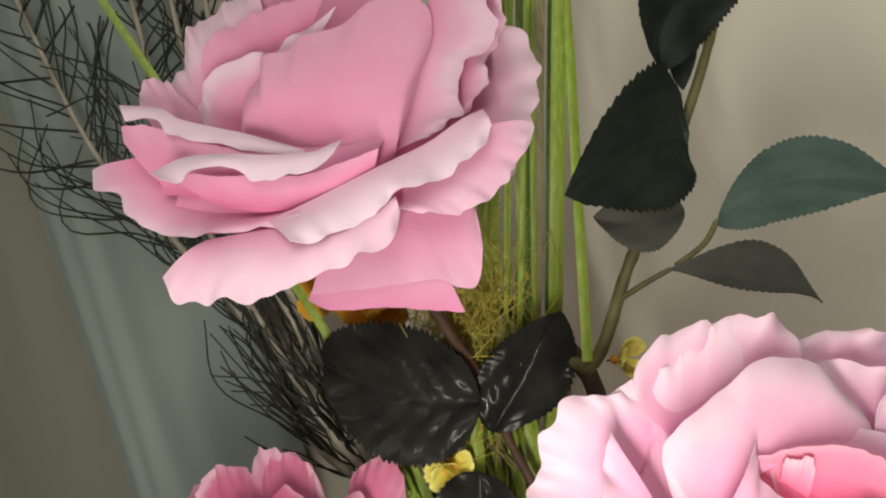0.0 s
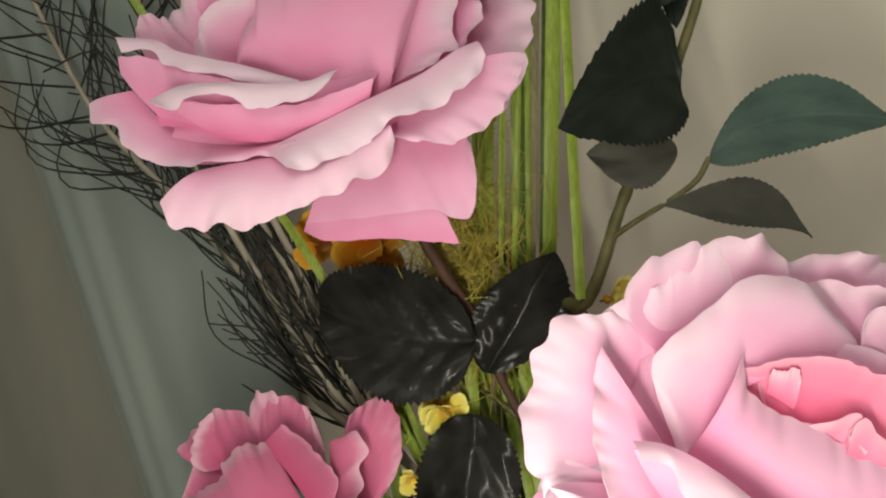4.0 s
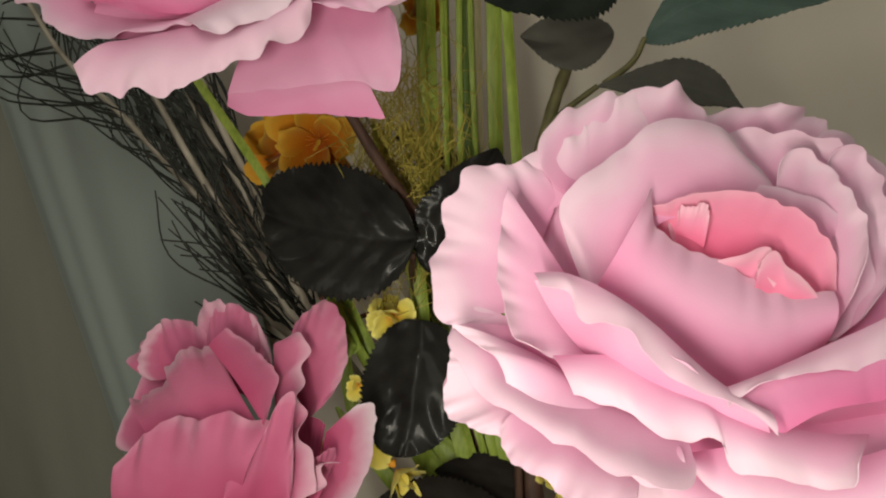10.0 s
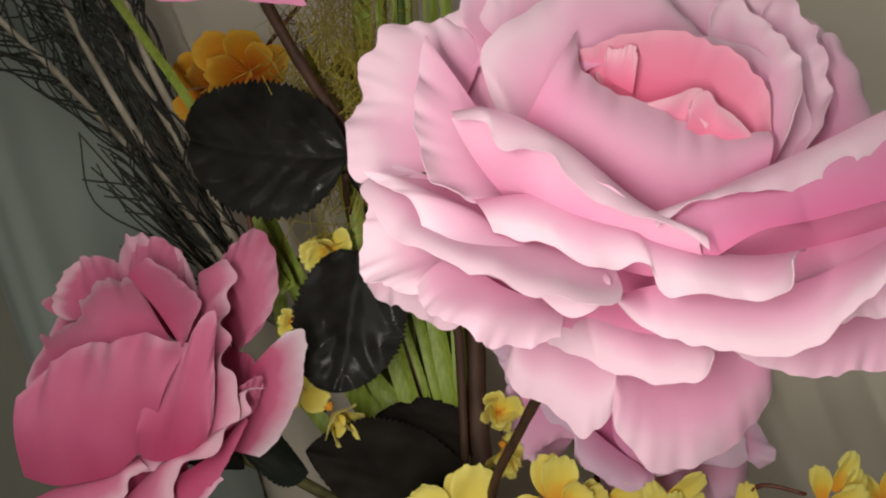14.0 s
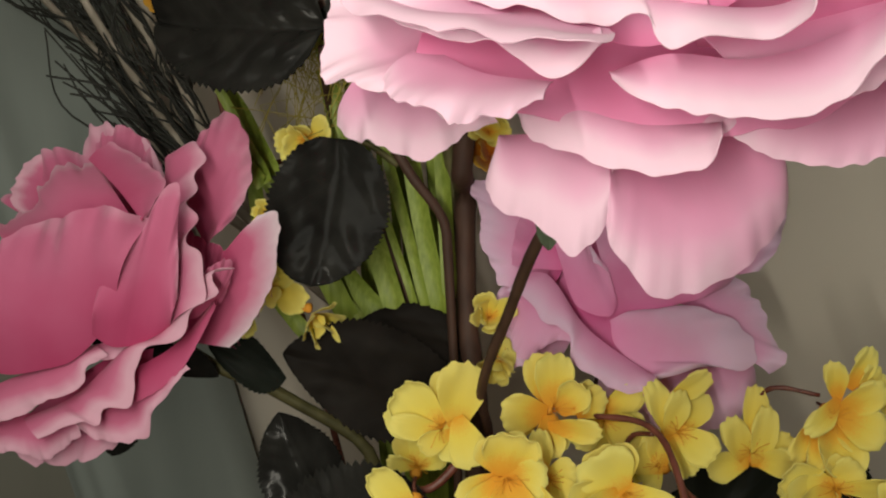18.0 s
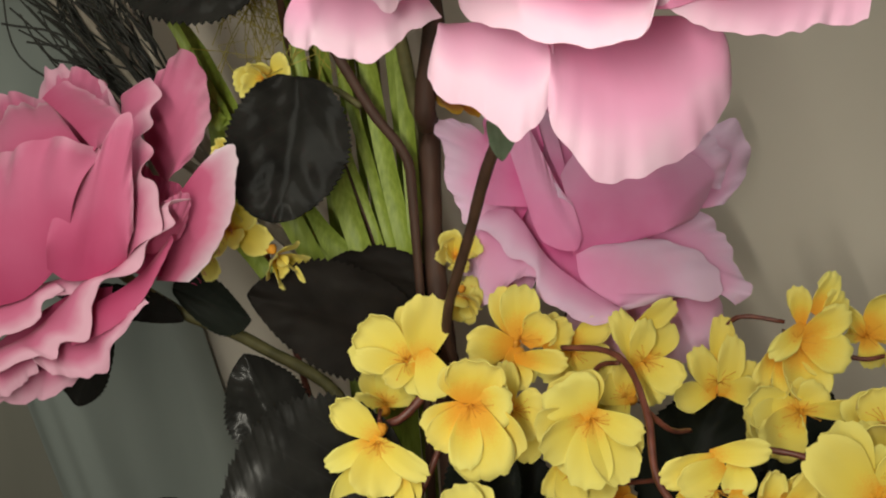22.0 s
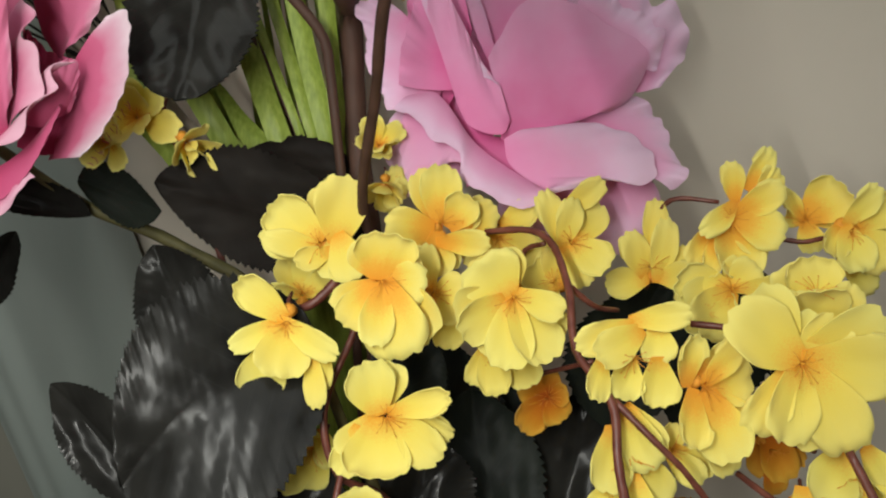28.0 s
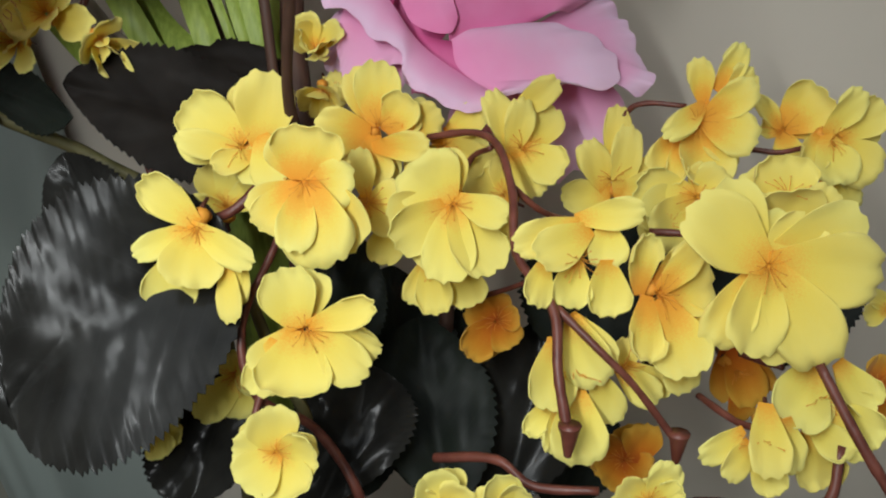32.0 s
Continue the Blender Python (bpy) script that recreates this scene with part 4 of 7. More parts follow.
frill(rose_b, PALE, ((0.0582, 0.1395, 1.0519), (0.0700, 0.1380, 1.0518), (0.0794, 0.1361, 1.0496)), ((0.0576, 0.1379, 1.0495), (0.0550, 0.1357, 1.0442), (0.0576, 0.1333, 1.0386), (0.0629, 0.1315, 1.0365), (0.0667, 0.1296, 1.0331), (0.0702, 0.1279, 1.0311), (0.0738, 0.1273, 1.0334), (0.0769, 0.1274, 1.0384)), 0.16, -0.06, 0.015, 263, 0.45, 1.1)
frill(rose_b, PINK, ((0.0766, 0.1383, 1.0495), (0.0926, 0.1403, 1.0518), (0.1090, 0.1418, 1.0520)), ((0.0765, 0.1274, 1.0386), (0.0772, 0.1270, 1.0329), (0.0801, 0.1269, 1.0289), (0.0854, 0.1261, 1.0227), (0.0918, 0.1270, 1.0234), (0.1017, 0.1281, 1.0259), (0.1078, 0.1299, 1.0308), (0.1124, 0.1319, 1.0360), (0.1130, 0.1345, 1.0430), (0.1098, 0.1367, 1.0479)), 0.16, -0.06, 0.015, 264, 0.3, 0.9)
frill(rose_b, PALE, ((0.0988, 0.1293, 1.0583), (0.1104, 0.1280, 1.0591), (0.1339, 0.1270, 1.0626)), ((0.0906, 0.1242, 1.0532), (0.0977, 0.1228, 1.0525), (0.1011, 0.1211, 1.0502), (0.1071, 0.1194, 1.0484), (0.1122, 0.1181, 1.0477), (0.1183, 0.1169, 1.0482), (0.1280, 0.1161, 1.0505)), 0.08, -0.05, 0.03, 265, 0.25, 0.85)
frill(rose_b, PALE, ((0.0506, 0.1365, 1.0640), (0.0638, 0.1334, 1.0618), (0.0745, 0.1302, 1.0586), (0.0829, 0.1270, 1.0552), (0.0950, 0.1244, 1.0546)), ((0.0496, 0.1347, 1.0563), (0.0555, 0.1333, 1.0579), (0.0602, 0.1313, 1.0571), (0.0613, 0.1288, 1.0532), (0.0644, 0.1266, 1.0513), (0.0695, 0.1245, 1.0500), (0.0740, 0.1223, 1.0479), (0.0784, 0.1205, 1.0478), (0.0817, 0.1184, 1.0464), (0.0869, 0.1170, 1.0475), (0.0898, 0.1154, 1.0485), (0.0915, 0.1150, 1.0532)), 0.1, -0.05, 0.02, 266, 0.4, 1.05)
leaf(rose_b, SEPAL, (0.0723, 0.1607, 1.0371), (0.0734, 0.1700, 1.0211), (0.0692, 0.1662, 1.0295), (0.0764, 0.1658, 1.0292), 0.2, teeth=3, label="green sepal", name="sepal")
tube("stem", [(0.0897, 0.1578, 1.0560), (0.0734, 0.1717, 1.0277), (0.0670, 0.1970, 0.9964), (0.0606, 0.2176, 0.9627), (0.0645, 0.2315, 0.9365), foot(0.006, -0.006)], (0.0014, 0.0019), BARK, rose_b, 8, 0.1, "brown wrapped wire stem", 5)

rose_c = thing("artificial_rose", "deep pink satin rose facing sideways with white petal edges", "artificial flower", group="pink roses")
# material, foot, tip, sides, cup, roll, ruffle
petal(rose_c, DEEP, (-0.0810, 0.2580, 1.0213), (-0.0972, 0.2547, 1.0307), (-0.0896, 0.2644, 1.0376), (-0.0936, 0.2499, 1.0198), 0.1, -0.1, 0.06, drop=0.4, seed=90)
petal(rose_c, DEEP, (-0.0504, 0.2481, 1.0102), (-0.0640, 0.2598, 1.0480), (-0.0761, 0.2583, 1.0358), (-0.0454, 0.2507, 1.0302), 0.1, -0.1, 0.05, drop=0.4, seed=91)
petal(rose_c, DEEP, (-0.0475, 0.2150, 0.9814), (-0.0656, 0.1982, 0.9528), (-0.0802, 0.2033, 0.9622), (-0.0425, 0.2043, 0.9649), -0.05, 0.0, 0.06, drop=0.4, seed=92)
petal(rose_c, DEEP, (-0.0683, 0.2436, 0.9976), (-0.0999, 0.2482, 1.0121), (-0.0933, 0.2590, 1.0236), (-0.0998, 0.2327, 0.9990), 0.1, -0.1, 0.05, drop=0.4, seed=93)
# material, foot line, rim, bulge, roll, ruffle, seed, shade at foot and rim
frill(rose_c, DEEP, ((-0.0918, 0.2549, 1.0150), (-0.0751, 0.2521, 1.0141), (-0.0567, 0.2492, 1.0133)), ((-0.1067, 0.2613, 1.0222), (-0.1022, 0.2622, 1.0297), (-0.0937, 0.2623, 1.0339), (-0.0919, 0.2627, 1.0388), (-0.0839, 0.2619, 1.0397), (-0.0738, 0.2604, 1.0373), (-0.0657, 0.2581, 1.0319)), 0.08, -0.05, 0.05, 300, 0.2, 0.8)
frill(rose_c, DEEP, ((-0.0644, 0.2504, 1.0172), (-0.0540, 0.2472, 1.0136), (-0.0474, 0.2454, 1.0158)), ((-0.0735, 0.2597, 1.0378), (-0.0705, 0.2596, 1.0420), (-0.0649, 0.2598, 1.0478), (-0.0590, 0.2584, 1.0473), (-0.0521, 0.2558, 1.0416), (-0.0469, 0.2524, 1.0322), (-0.0452, 0.2495, 1.0248)), 0.08, -0.05, 0.04, 301, 0.2, 0.8)
frill(rose_c, DEEP, ((-0.0359, 0.2454, 1.0175), (-0.0313, 0.2415, 1.0104), (-0.0285, 0.2386, 1.0071)), ((-0.0360, 0.2514, 1.0427), (-0.0235, 0.2515, 1.0517), (-0.0168, 0.2488, 1.0483), (-0.0148, 0.2443, 1.0363), (-0.0162, 0.2399, 1.0247), (-0.0231, 0.2361, 1.0148)), 0.08, -0.03, 0.03, 302, 0.2, 0.8)
frill(rose_c, DEEP, ((-0.0784, 0.2113, 1.0158), (-0.0609, 0.2092, 1.0186), (-0.0394, 0.2074, 1.0228)), ((-0.0947, 0.2352, 1.0178), (-0.0874, 0.2364, 1.0224), (-0.0826, 0.2377, 1.0274), (-0.0811, 0.2390, 1.0316), (-0.0763, 0.2401, 1.0354), (-0.0709, 0.2409, 1.0382), (-0.0644, 0.2411, 1.0390), (-0.0635, 0.2410, 1.0376)), 0.06, -0.04, 0.04, 303, 0.25, 0.85)
frill(rose_c, DEEP, ((-0.0647, 0.2392, 1.0384), (-0.0500, 0.2224, 1.0314), (-0.0372, 0.2056, 1.0242)), ((-0.0590, 0.2442, 1.0430), (-0.0478, 0.2369, 1.0389), (-0.0401, 0.2298, 1.0349), (-0.0357, 0.2232, 1.0321), (-0.0362, 0.2165, 1.0284), (-0.0369, 0.2097, 1.0243)), 0.1, 0.04, 0.03, 304, 0.2, 0.8)
frill(rose_c, EDGED, ((-0.0299, 0.2193, 0.9818), (-0.0247, 0.2224, 0.9937), (-0.0205, 0.2265, 1.0092)), ((-0.0164, 0.2099, 0.9833), (-0.0094, 0.2124, 0.9898), (-0.0038, 0.2159, 1.0001), (-0.0020, 0.2195, 1.0103), (-0.0010, 0.2234, 1.0217), (-0.0083, 0.2248, 1.0212)), 0.06, 0.05, 0.015, 305, 0.1, 0.92)
frill(rose_c, DEEP, ((-0.0899, 0.2035, 0.9827), (-0.0799, 0.2019, 0.9802), (-0.0698, 0.2013, 0.9815), (-0.0596, 0.2011, 0.9845), (-0.0474, 0.2030, 0.9960)), ((-0.0890, 0.2079, 1.0086), (-0.0796, 0.2087, 1.0187), (-0.0689, 0.2083, 1.0243), (-0.0585, 0.2069, 1.0261), (-0.0490, 0.2058, 1.0287), (-0.0414, 0.2038, 1.0275), (-0.0362, 0.2015, 1.0247)), 0.1, -0.04, 0.05, 306, 0.15, 0.8)
frill(rose_c, DEEP, ((-0.0529, 0.2002, 0.9921), (-0.0477, 0.2007, 0.9882), (-0.0402, 0.2022, 0.9887), (-0.0321, 0.2045, 0.9924)), ((-0.0499, 0.2002, 1.0051), (-0.0482, 0.2019, 1.0104), (-0.0443, 0.2036, 1.0163), (-0.0382, 0.2049, 1.0205), (-0.0357, 0.2062, 1.0244), (-0.0335, 0.2077, 1.0292), (-0.0296, 0.2092, 1.0340), (-0.0269, 0.2094, 1.0339), (-0.0279, 0.2070, 1.0223), (-0.0279, 0.2047, 1.0116), (-0.0286, 0.2027, 1.0018)), 0.08, 0, 0.015, 307, 0.0, 0.8, scallop=0.015)
frill(rose_c, DEEP, ((-0.0308, 0.2099, 0.9933), (-0.0271, 0.2135, 0.9921), (-0.0244, 0.2181, 0.9943)), ((-0.0246, 0.2081, 1.0037), (-0.0213, 0.2112, 1.0084), (-0.0168, 0.2134, 1.0098), (-0.0151, 0.2150, 1.0080), (-0.0162, 0.2159, 1.0033), (-0.0197, 0.2164, 0.9963)), 0.08, -0.03, 0.03, 317, 0.2, 0.75)
frill(rose_c, DEEP, ((-0.0358, 0.2146, 0.9868), (-0.0308, 0.2168, 0.9837), (-0.0256, 0.2197, 0.9839)), ((-0.0395, 0.2407, 1.0201), (-0.0318, 0.2375, 1.0127), (-0.0260, 0.2356, 1.0100), (-0.0218, 0.2340, 1.0087)), -0.05, 0, 0.02, 316, 0.0, 0.4)
frill(rose_c, DEEP, ((-0.0341, 0.2061, 0.9901), (-0.0368, 0.2196, 1.0106), (-0.0393, 0.2320, 1.0266), (-0.0414, 0.2427, 1.0356)), ((-0.0212, 0.2011, 1.0010), (-0.0209, 0.2073, 1.0130), (-0.0269, 0.2115, 1.0157), (-0.0246, 0.2163, 1.0224), (-0.0289, 0.2208, 1.0268), (-0.0265, 0.2247, 1.0301), (-0.0299, 0.2291, 1.0342), (-0.0261, 0.2332, 1.0383), (-0.0301, 0.2380, 1.0438), (-0.0362, 0.2405, 1.0402)), 0.1, 0, 0.05, 308, 0.3, 0.9)
frill(rose_c, DEEP, ((-0.0583, 0.2062, 0.9862), (-0.0489, 0.2081, 0.9881), (-0.0369, 0.2109, 0.9933)), ((-0.0558, 0.2020, 0.9838), (-0.0487, 0.2031, 0.9835), (-0.0416, 0.2050, 0.9865), (-0.0359, 0.2077, 0.9928)), 0.15, 0, 0.02, 310, 0.6, 0.9)
frill(rose_c, DEEP, ((-0.0912, 0.2028, 0.9733), (-0.0815, 0.2041, 0.9774), (-0.0650, 0.2055, 0.9828), (-0.0552, 0.2068, 0.9866)), ((-0.0865, 0.1928, 0.9664), (-0.0775, 0.1944, 0.9696), (-0.0654, 0.1963, 0.9739), (-0.0568, 0.1982, 0.9781), (-0.0553, 0.2006, 0.9833), (-0.0495, 0.2020, 0.9847)), 0.15, 0, 0.04, 311, 0.35, 1.0)
frill(rose_c, DEEP, ((-0.0753, 0.1988, 0.9674), (-0.0613, 0.2017, 0.9729), (-0.0469, 0.2061, 0.9849), (-0.0331, 0.2092, 0.9913), (-0.0250, 0.2138, 1.0031)), ((-0.0668, 0.1906, 0.9642), (-0.0559, 0.1920, 0.9692), (-0.0507, 0.1922, 0.9677), (-0.0496, 0.1938, 0.9721), (-0.0427, 0.1944, 0.9730), (-0.0411, 0.1973, 0.9824), (-0.0387, 0.1992, 0.9879), (-0.0294, 0.2000, 0.9897), (-0.0243, 0.2022, 0.9974), (-0.0171, 0.2037, 1.0018), (-0.0185, 0.2060, 1.0084), (-0.0121, 0.2066, 1.0088)), 0.12, 0, 0.04, 312, 0.3, 1.0)
frill(rose_c, DEEP, ((-0.0504, 0.2043, 0.9767), (-0.0324, 0.2078, 0.9856), (-0.0205, 0.2125, 0.9980)), ((-0.0489, 0.1984, 0.9695), (-0.0374, 0.2003, 0.9734), (-0.0276, 0.2033, 0.9821), (-0.0231, 0.2063, 0.9903), (-0.0196, 0.2091, 0.9972)), 0.1, 0, 0.03, 313, 0.0, 0.4)
frill(rose_c, DEEP, ((-0.0635, 0.2023, 0.9708), (-0.0457, 0.2035, 0.9716), (-0.0309, 0.2066, 0.9806)), ((-0.0573, 0.1930, 0.9670), (-0.0516, 0.1932, 0.9627), (-0.0462, 0.1941, 0.9610), (-0.0396, 0.1956, 0.9625), (-0.0383, 0.1983, 0.9679), (-0.0272, 0.2024, 0.9804)), 0.08, -0.05, 0.06, 314, 0.3, 1.0)
frill(rose_c, DEEP, ((-0.0920, 0.2018, 0.9648), (-0.0752, 0.2019, 0.9677), (-0.0602, 0.2019, 0.9700)), ((-0.0892, 0.1948, 0.9574), (-0.0777, 0.1948, 0.9589), (-0.0680, 0.1941, 0.9571), (-0.0580, 0.1952, 0.9633)), 0.08, -0.05, 0.05, 315, 0.3, 1.0)
fray = random.Random(8)
torn0, torn1 = Vector((-0.0191, 0.2202, 0.9806)), Vector((-0.0066, 0.2249, 0.9977))
for k in range(12):
    q = torn0.lerp(torn1, (k + fray.uniform(-0.4, 0.4)) / 11)
    tube("thread", [q, q + Vector((fray.uniform(0.0, 0.0012), 0, -fray.uniform(0.0004, 0.0012))), q + Vector((fray.uniform(0.0005, 0.002), 0, -fray.uniform(0.001, 0.0032)))], (0.00012, 0.00007), EDGED, rose_c, 4, 0.0, "", k, 3)
tube("stem", [(-0.0625, 0.2534, 0.9834), (-0.0355, 0.2526, 0.9610), (-0.0090, 0.2547, 0.9455), (0.0227, 0.2512, 0.9175), foot(-0.025)], (0.0018, 0.0026), OLIVE, rose_c, 8, 0.1, "olive wrapped stem", 6)
leaf(rose_c, DARKLEAF, (-0.0351, 0.2488, 0.9706), (-0.0066, 0.2388, 0.9606), (-0.0228, 0.2495, 0.9755), (-0.0188, 0.2400, 0.9553), 0.2, teeth=14, seed=2)
leaf(rose_c, BLACKLEAF, (-0.0622, 0.2559, 0.9527), (-0.0765, 0.2527, 0.9257), (-0.0814, 0.2566, 0.9402), (-0.0632, 0.2512, 0.9346), 0.2, teeth=14, seed=3)
leaf(rose_c, BLACKLEAF, (-0.0801, 0.2572, 0.9707), (-0.0321, 0.2457, 0.9588), (-0.0462, 0.2524, 0.9702), (-0.0614, 0.2516, 0.9607), 0.2, teeth=14, seed=4)

rose_d = thing("artificial_rose", "pink satin rose with lilac-tinged outer petals", "artificial flower", group="pink roses")
# material, foot, tip, sides, cup, roll, ruffle
petal(rose_d, LILAC, (0.1222, 0.2660, 0.9865), (0.1407, 0.2983, 1.0560), (0.1060, 0.2893, 1.0422), (0.1671, 0.2827, 1.0331), 0.15, 0.0, 0.04, drop=0.4, seed=130)
petal(rose_d, LILAC, (0.1315, 0.2521, 0.9693), (0.1364, 0.2392, 0.9326), (0.1068, 0.2479, 0.9490), (0.1656, 0.2450, 0.9521), -0.05, -0.05, 0.05, drop=0.4, seed=131)
petal(rose_d, LILAC, (0.0979, 0.2575, 0.9807), (0.0732, 0.2477, 0.9626), (0.0724, 0.2596, 0.9859), (0.0917, 0.2445, 0.9630), 0.0, -0.1, 0.04, drop=0.4, seed=132)
petal(rose_d, LILAC, (0.1097, 0.2546, 0.9803), (0.0861, 0.2664, 1.0163), (0.0744, 0.2587, 0.9938), (0.1055, 0.2735, 1.0233), 0.15, 0.0, 0.04, drop=0.4, seed=133)
# material, foot line, rim, bulge, roll, ruffle, seed, shade at foot and rim
frill(rose_d, LILAC, ((0.1420, 0.2660, 1.0075), (0.1571, 0.2595, 0.9991), (0.1574, 0.2535, 0.9894)), ((0.1377, 0.2791, 1.0192), (0.1430, 0.2810, 1.0341), (0.1529, 0.2786, 1.0355), (0.1664, 0.2742, 1.0268), (0.1684, 0.2701, 1.0203), (0.1751, 0.2676, 1.0203), (0.1802, 0.2634, 1.0107), (0.1766, 0.2586, 1.0007), (0.1657, 0.2541, 0.9898)), 0.02, -0.05, 0.1, 330, 0.35, 1.0)
frill(rose_d, LILAC, ((0.1378, 0.2640, 1.0102), (0.1504, 0.2582, 1.0039), (0.1582, 0.2535, 0.9969)), ((0.1432, 0.2734, 1.0296), (0.1501, 0.2686, 1.0256), (0.1542, 0.2642, 1.0202), (0.1581, 0.2621, 1.0173), (0.1637, 0.2594, 1.0147), (0.1672, 0.2558, 1.0051), (0.1642, 0.2534, 0.9961)), 0.1, 0.1, 0.16, 341, 0.4, 1.0)
frill(rose_d, LILAC, ((0.0940, 0.2500, 0.9937), (0.0930, 0.2528, 1.0011), (0.0922, 0.2592, 1.0141)), ((0.0745, 0.2490, 0.9966), (0.0766, 0.2536, 1.0092), (0.0821, 0.2606, 1.0238), (0.0877, 0.2661, 1.0331)), -0.12, 0, 0.03, 342, 0.0, 0.45)
frill(rose_d, LILAC, ((0.1363, 0.2517, 0.9803), (0.1472, 0.2459, 0.9725), (0.1518, 0.2405, 0.9651)), ((0.1574, 0.2559, 0.9889), (0.1643, 0.2513, 0.9824), (0.1678, 0.2460, 0.9726), (0.1707, 0.2419, 0.9667), (0.1713, 0.2380, 0.9616), (0.1641, 0.2350, 0.9583)), 0.05, -0.04, 0.05, 331, 0.3, 1.0)
frill(rose_d, LILAC, ((0.0849, 0.2516, 0.9849), (0.0899, 0.2570, 0.9982), (0.0809, 0.2644, 1.0162)), ((0.0701, 0.2513, 0.9887), (0.0677, 0.2545, 0.9955), (0.0641, 0.2581, 1.0033), (0.0640, 0.2625, 1.0150), (0.0617, 0.2663, 1.0242), (0.0747, 0.2663, 1.0220)), 0.05, 0, 0.05, 332, 0.2, 1.0)
frill(rose_d, LILAC, ((0.0914, 0.2542, 0.9883), (0.0962, 0.2580, 0.9958), (0.1016, 0.2646, 1.0133)), ((0.0798, 0.2576, 0.9986), (0.0792, 0.2663, 1.0203), (0.0865, 0.2729, 1.0360), (0.0994, 0.2754, 1.0376)), -0.1, 0, 0.03, 333, 0.0, 0.4)
frill(rose_d, LILAC, ((0.0769, 0.2511, 0.9894), (0.0884, 0.2468, 0.9835), (0.0976, 0.2422, 0.9758)), ((0.0735, 0.2485, 0.9789), (0.0744, 0.2438, 0.9676), (0.0772, 0.2411, 0.9641), (0.0893, 0.2407, 0.9705), (0.0970, 0.2387, 0.9705)), 0.06, 0, 0.03, 334, 0.3, 0.7)
frill(rose_d, LILAC, ((0.1079, 0.2440, 0.9769), (0.1181, 0.2446, 0.9773), (0.1357, 0.2459, 0.9817)), ((0.1058, 0.2555, 1.0037), (0.1107, 0.2573, 1.0113), (0.1185, 0.2597, 1.0215), (0.1335, 0.2587, 1.0209), (0.1472, 0.2559, 1.0131), (0.1600, 0.2529, 1.0046), (0.1616, 0.2516, 1.0003), (0.1542, 0.2488, 0.9884), (0.1459, 0.2479, 0.9837)), 0.14, 0, 0.012, 335, 0.1, 0.62)
frill(rose_d, LILAC, ((0.0937, 0.2438, 0.9887), (0.0973, 0.2419, 0.9823), (0.1077, 0.2405, 0.9792), (0.1107, 0.2415, 0.9836)), ((0.0852, 0.2595, 1.0221), (0.0891, 0.2598, 1.0285), (0.0941, 0.2564, 1.0214), (0.0989, 0.2523, 1.0120), (0.1040, 0.2477, 1.0005), (0.1078, 0.2449, 0.9955)), 0.06, 0, 0.02, 336, 0.2, 0.6)
frill(rose_d, LILAC, ((0.0818, 0.2671, 1.0340), (0.0852, 0.2607, 1.0201), (0.0922, 0.2538, 1.0052), (0.0994, 0.2490, 0.9978), (0.1038, 0.2467, 0.9994)), ((0.0889, 0.2614, 1.0297), (0.0940, 0.2560, 1.0183), (0.0990, 0.2508, 1.0079), (0.1041, 0.2460, 0.9987), (0.1070, 0.2428, 0.9954)), 0.08, 0, 0.04, 337, 0.8, 1.0, scallop=0.05)
frill(rose_d, LILAC, ((0.1085, 0.2420, 0.9773), (0.1098, 0.2376, 0.9691), (0.1214, 0.2325, 0.9602)), ((0.1185, 0.2460, 0.9789), (0.1365, 0.2439, 0.9815), (0.1493, 0.2407, 0.9786), (0.1574, 0.2366, 0.9717), (0.1582, 0.2330, 0.9653), (0.1527, 0.2305, 0.9621), (0.1402, 0.2300, 0.9642), (0.1280, 0.2281, 0.9617), (0.1199, 0.2266, 0.9610)), 0.08, -0.04, 0.025, 338, 0.35, 1.0)
frill(rose_d, LILAC, ((0.0790, 0.2499, 0.9931), (0.0871, 0.2474, 0.9930), (0.0983, 0.2404, 0.9771), (0.1086, 0.2355, 0.9686), (0.1213, 0.2306, 0.9607)), ((0.0721, 0.2430, 0.9893), (0.0803, 0.2402, 0.9850), (0.0844, 0.2370, 0.9791), (0.0925, 0.2343, 0.9756), (0.0931, 0.2310, 0.9681), (0.0994, 0.2278, 0.9627), (0.1098, 0.2245, 0.9571), (0.1156, 0.2232, 0.9583), (0.1197, 0.2227, 0.9621)), 0.1, -0.04, 0.04, 339, 0.35, 1.0)
frill(rose_d, LILAC, ((0.0953, 0.2538, 0.9799), (0.1115, 0.2519, 0.9763), (0.1321, 0.2514, 0.9785)), ((0.0954, 0.2426, 0.9615), (0.1093, 0.2411, 0.9590), (0.1335, 0.2406, 0.9619)), 0.0, 0, 0.02, 340, 0.0, 0.3)
tube("stem", [(0.1168, 0.2610, 0.9750), (0.1100, 0.2620, 0.9409), (0.1066, 0.2474, 0.9127), foot(0.03)], (0.0018, 0.0026), BARK, rose_d, 8, 0.1, "brown wrapped stem", 7)

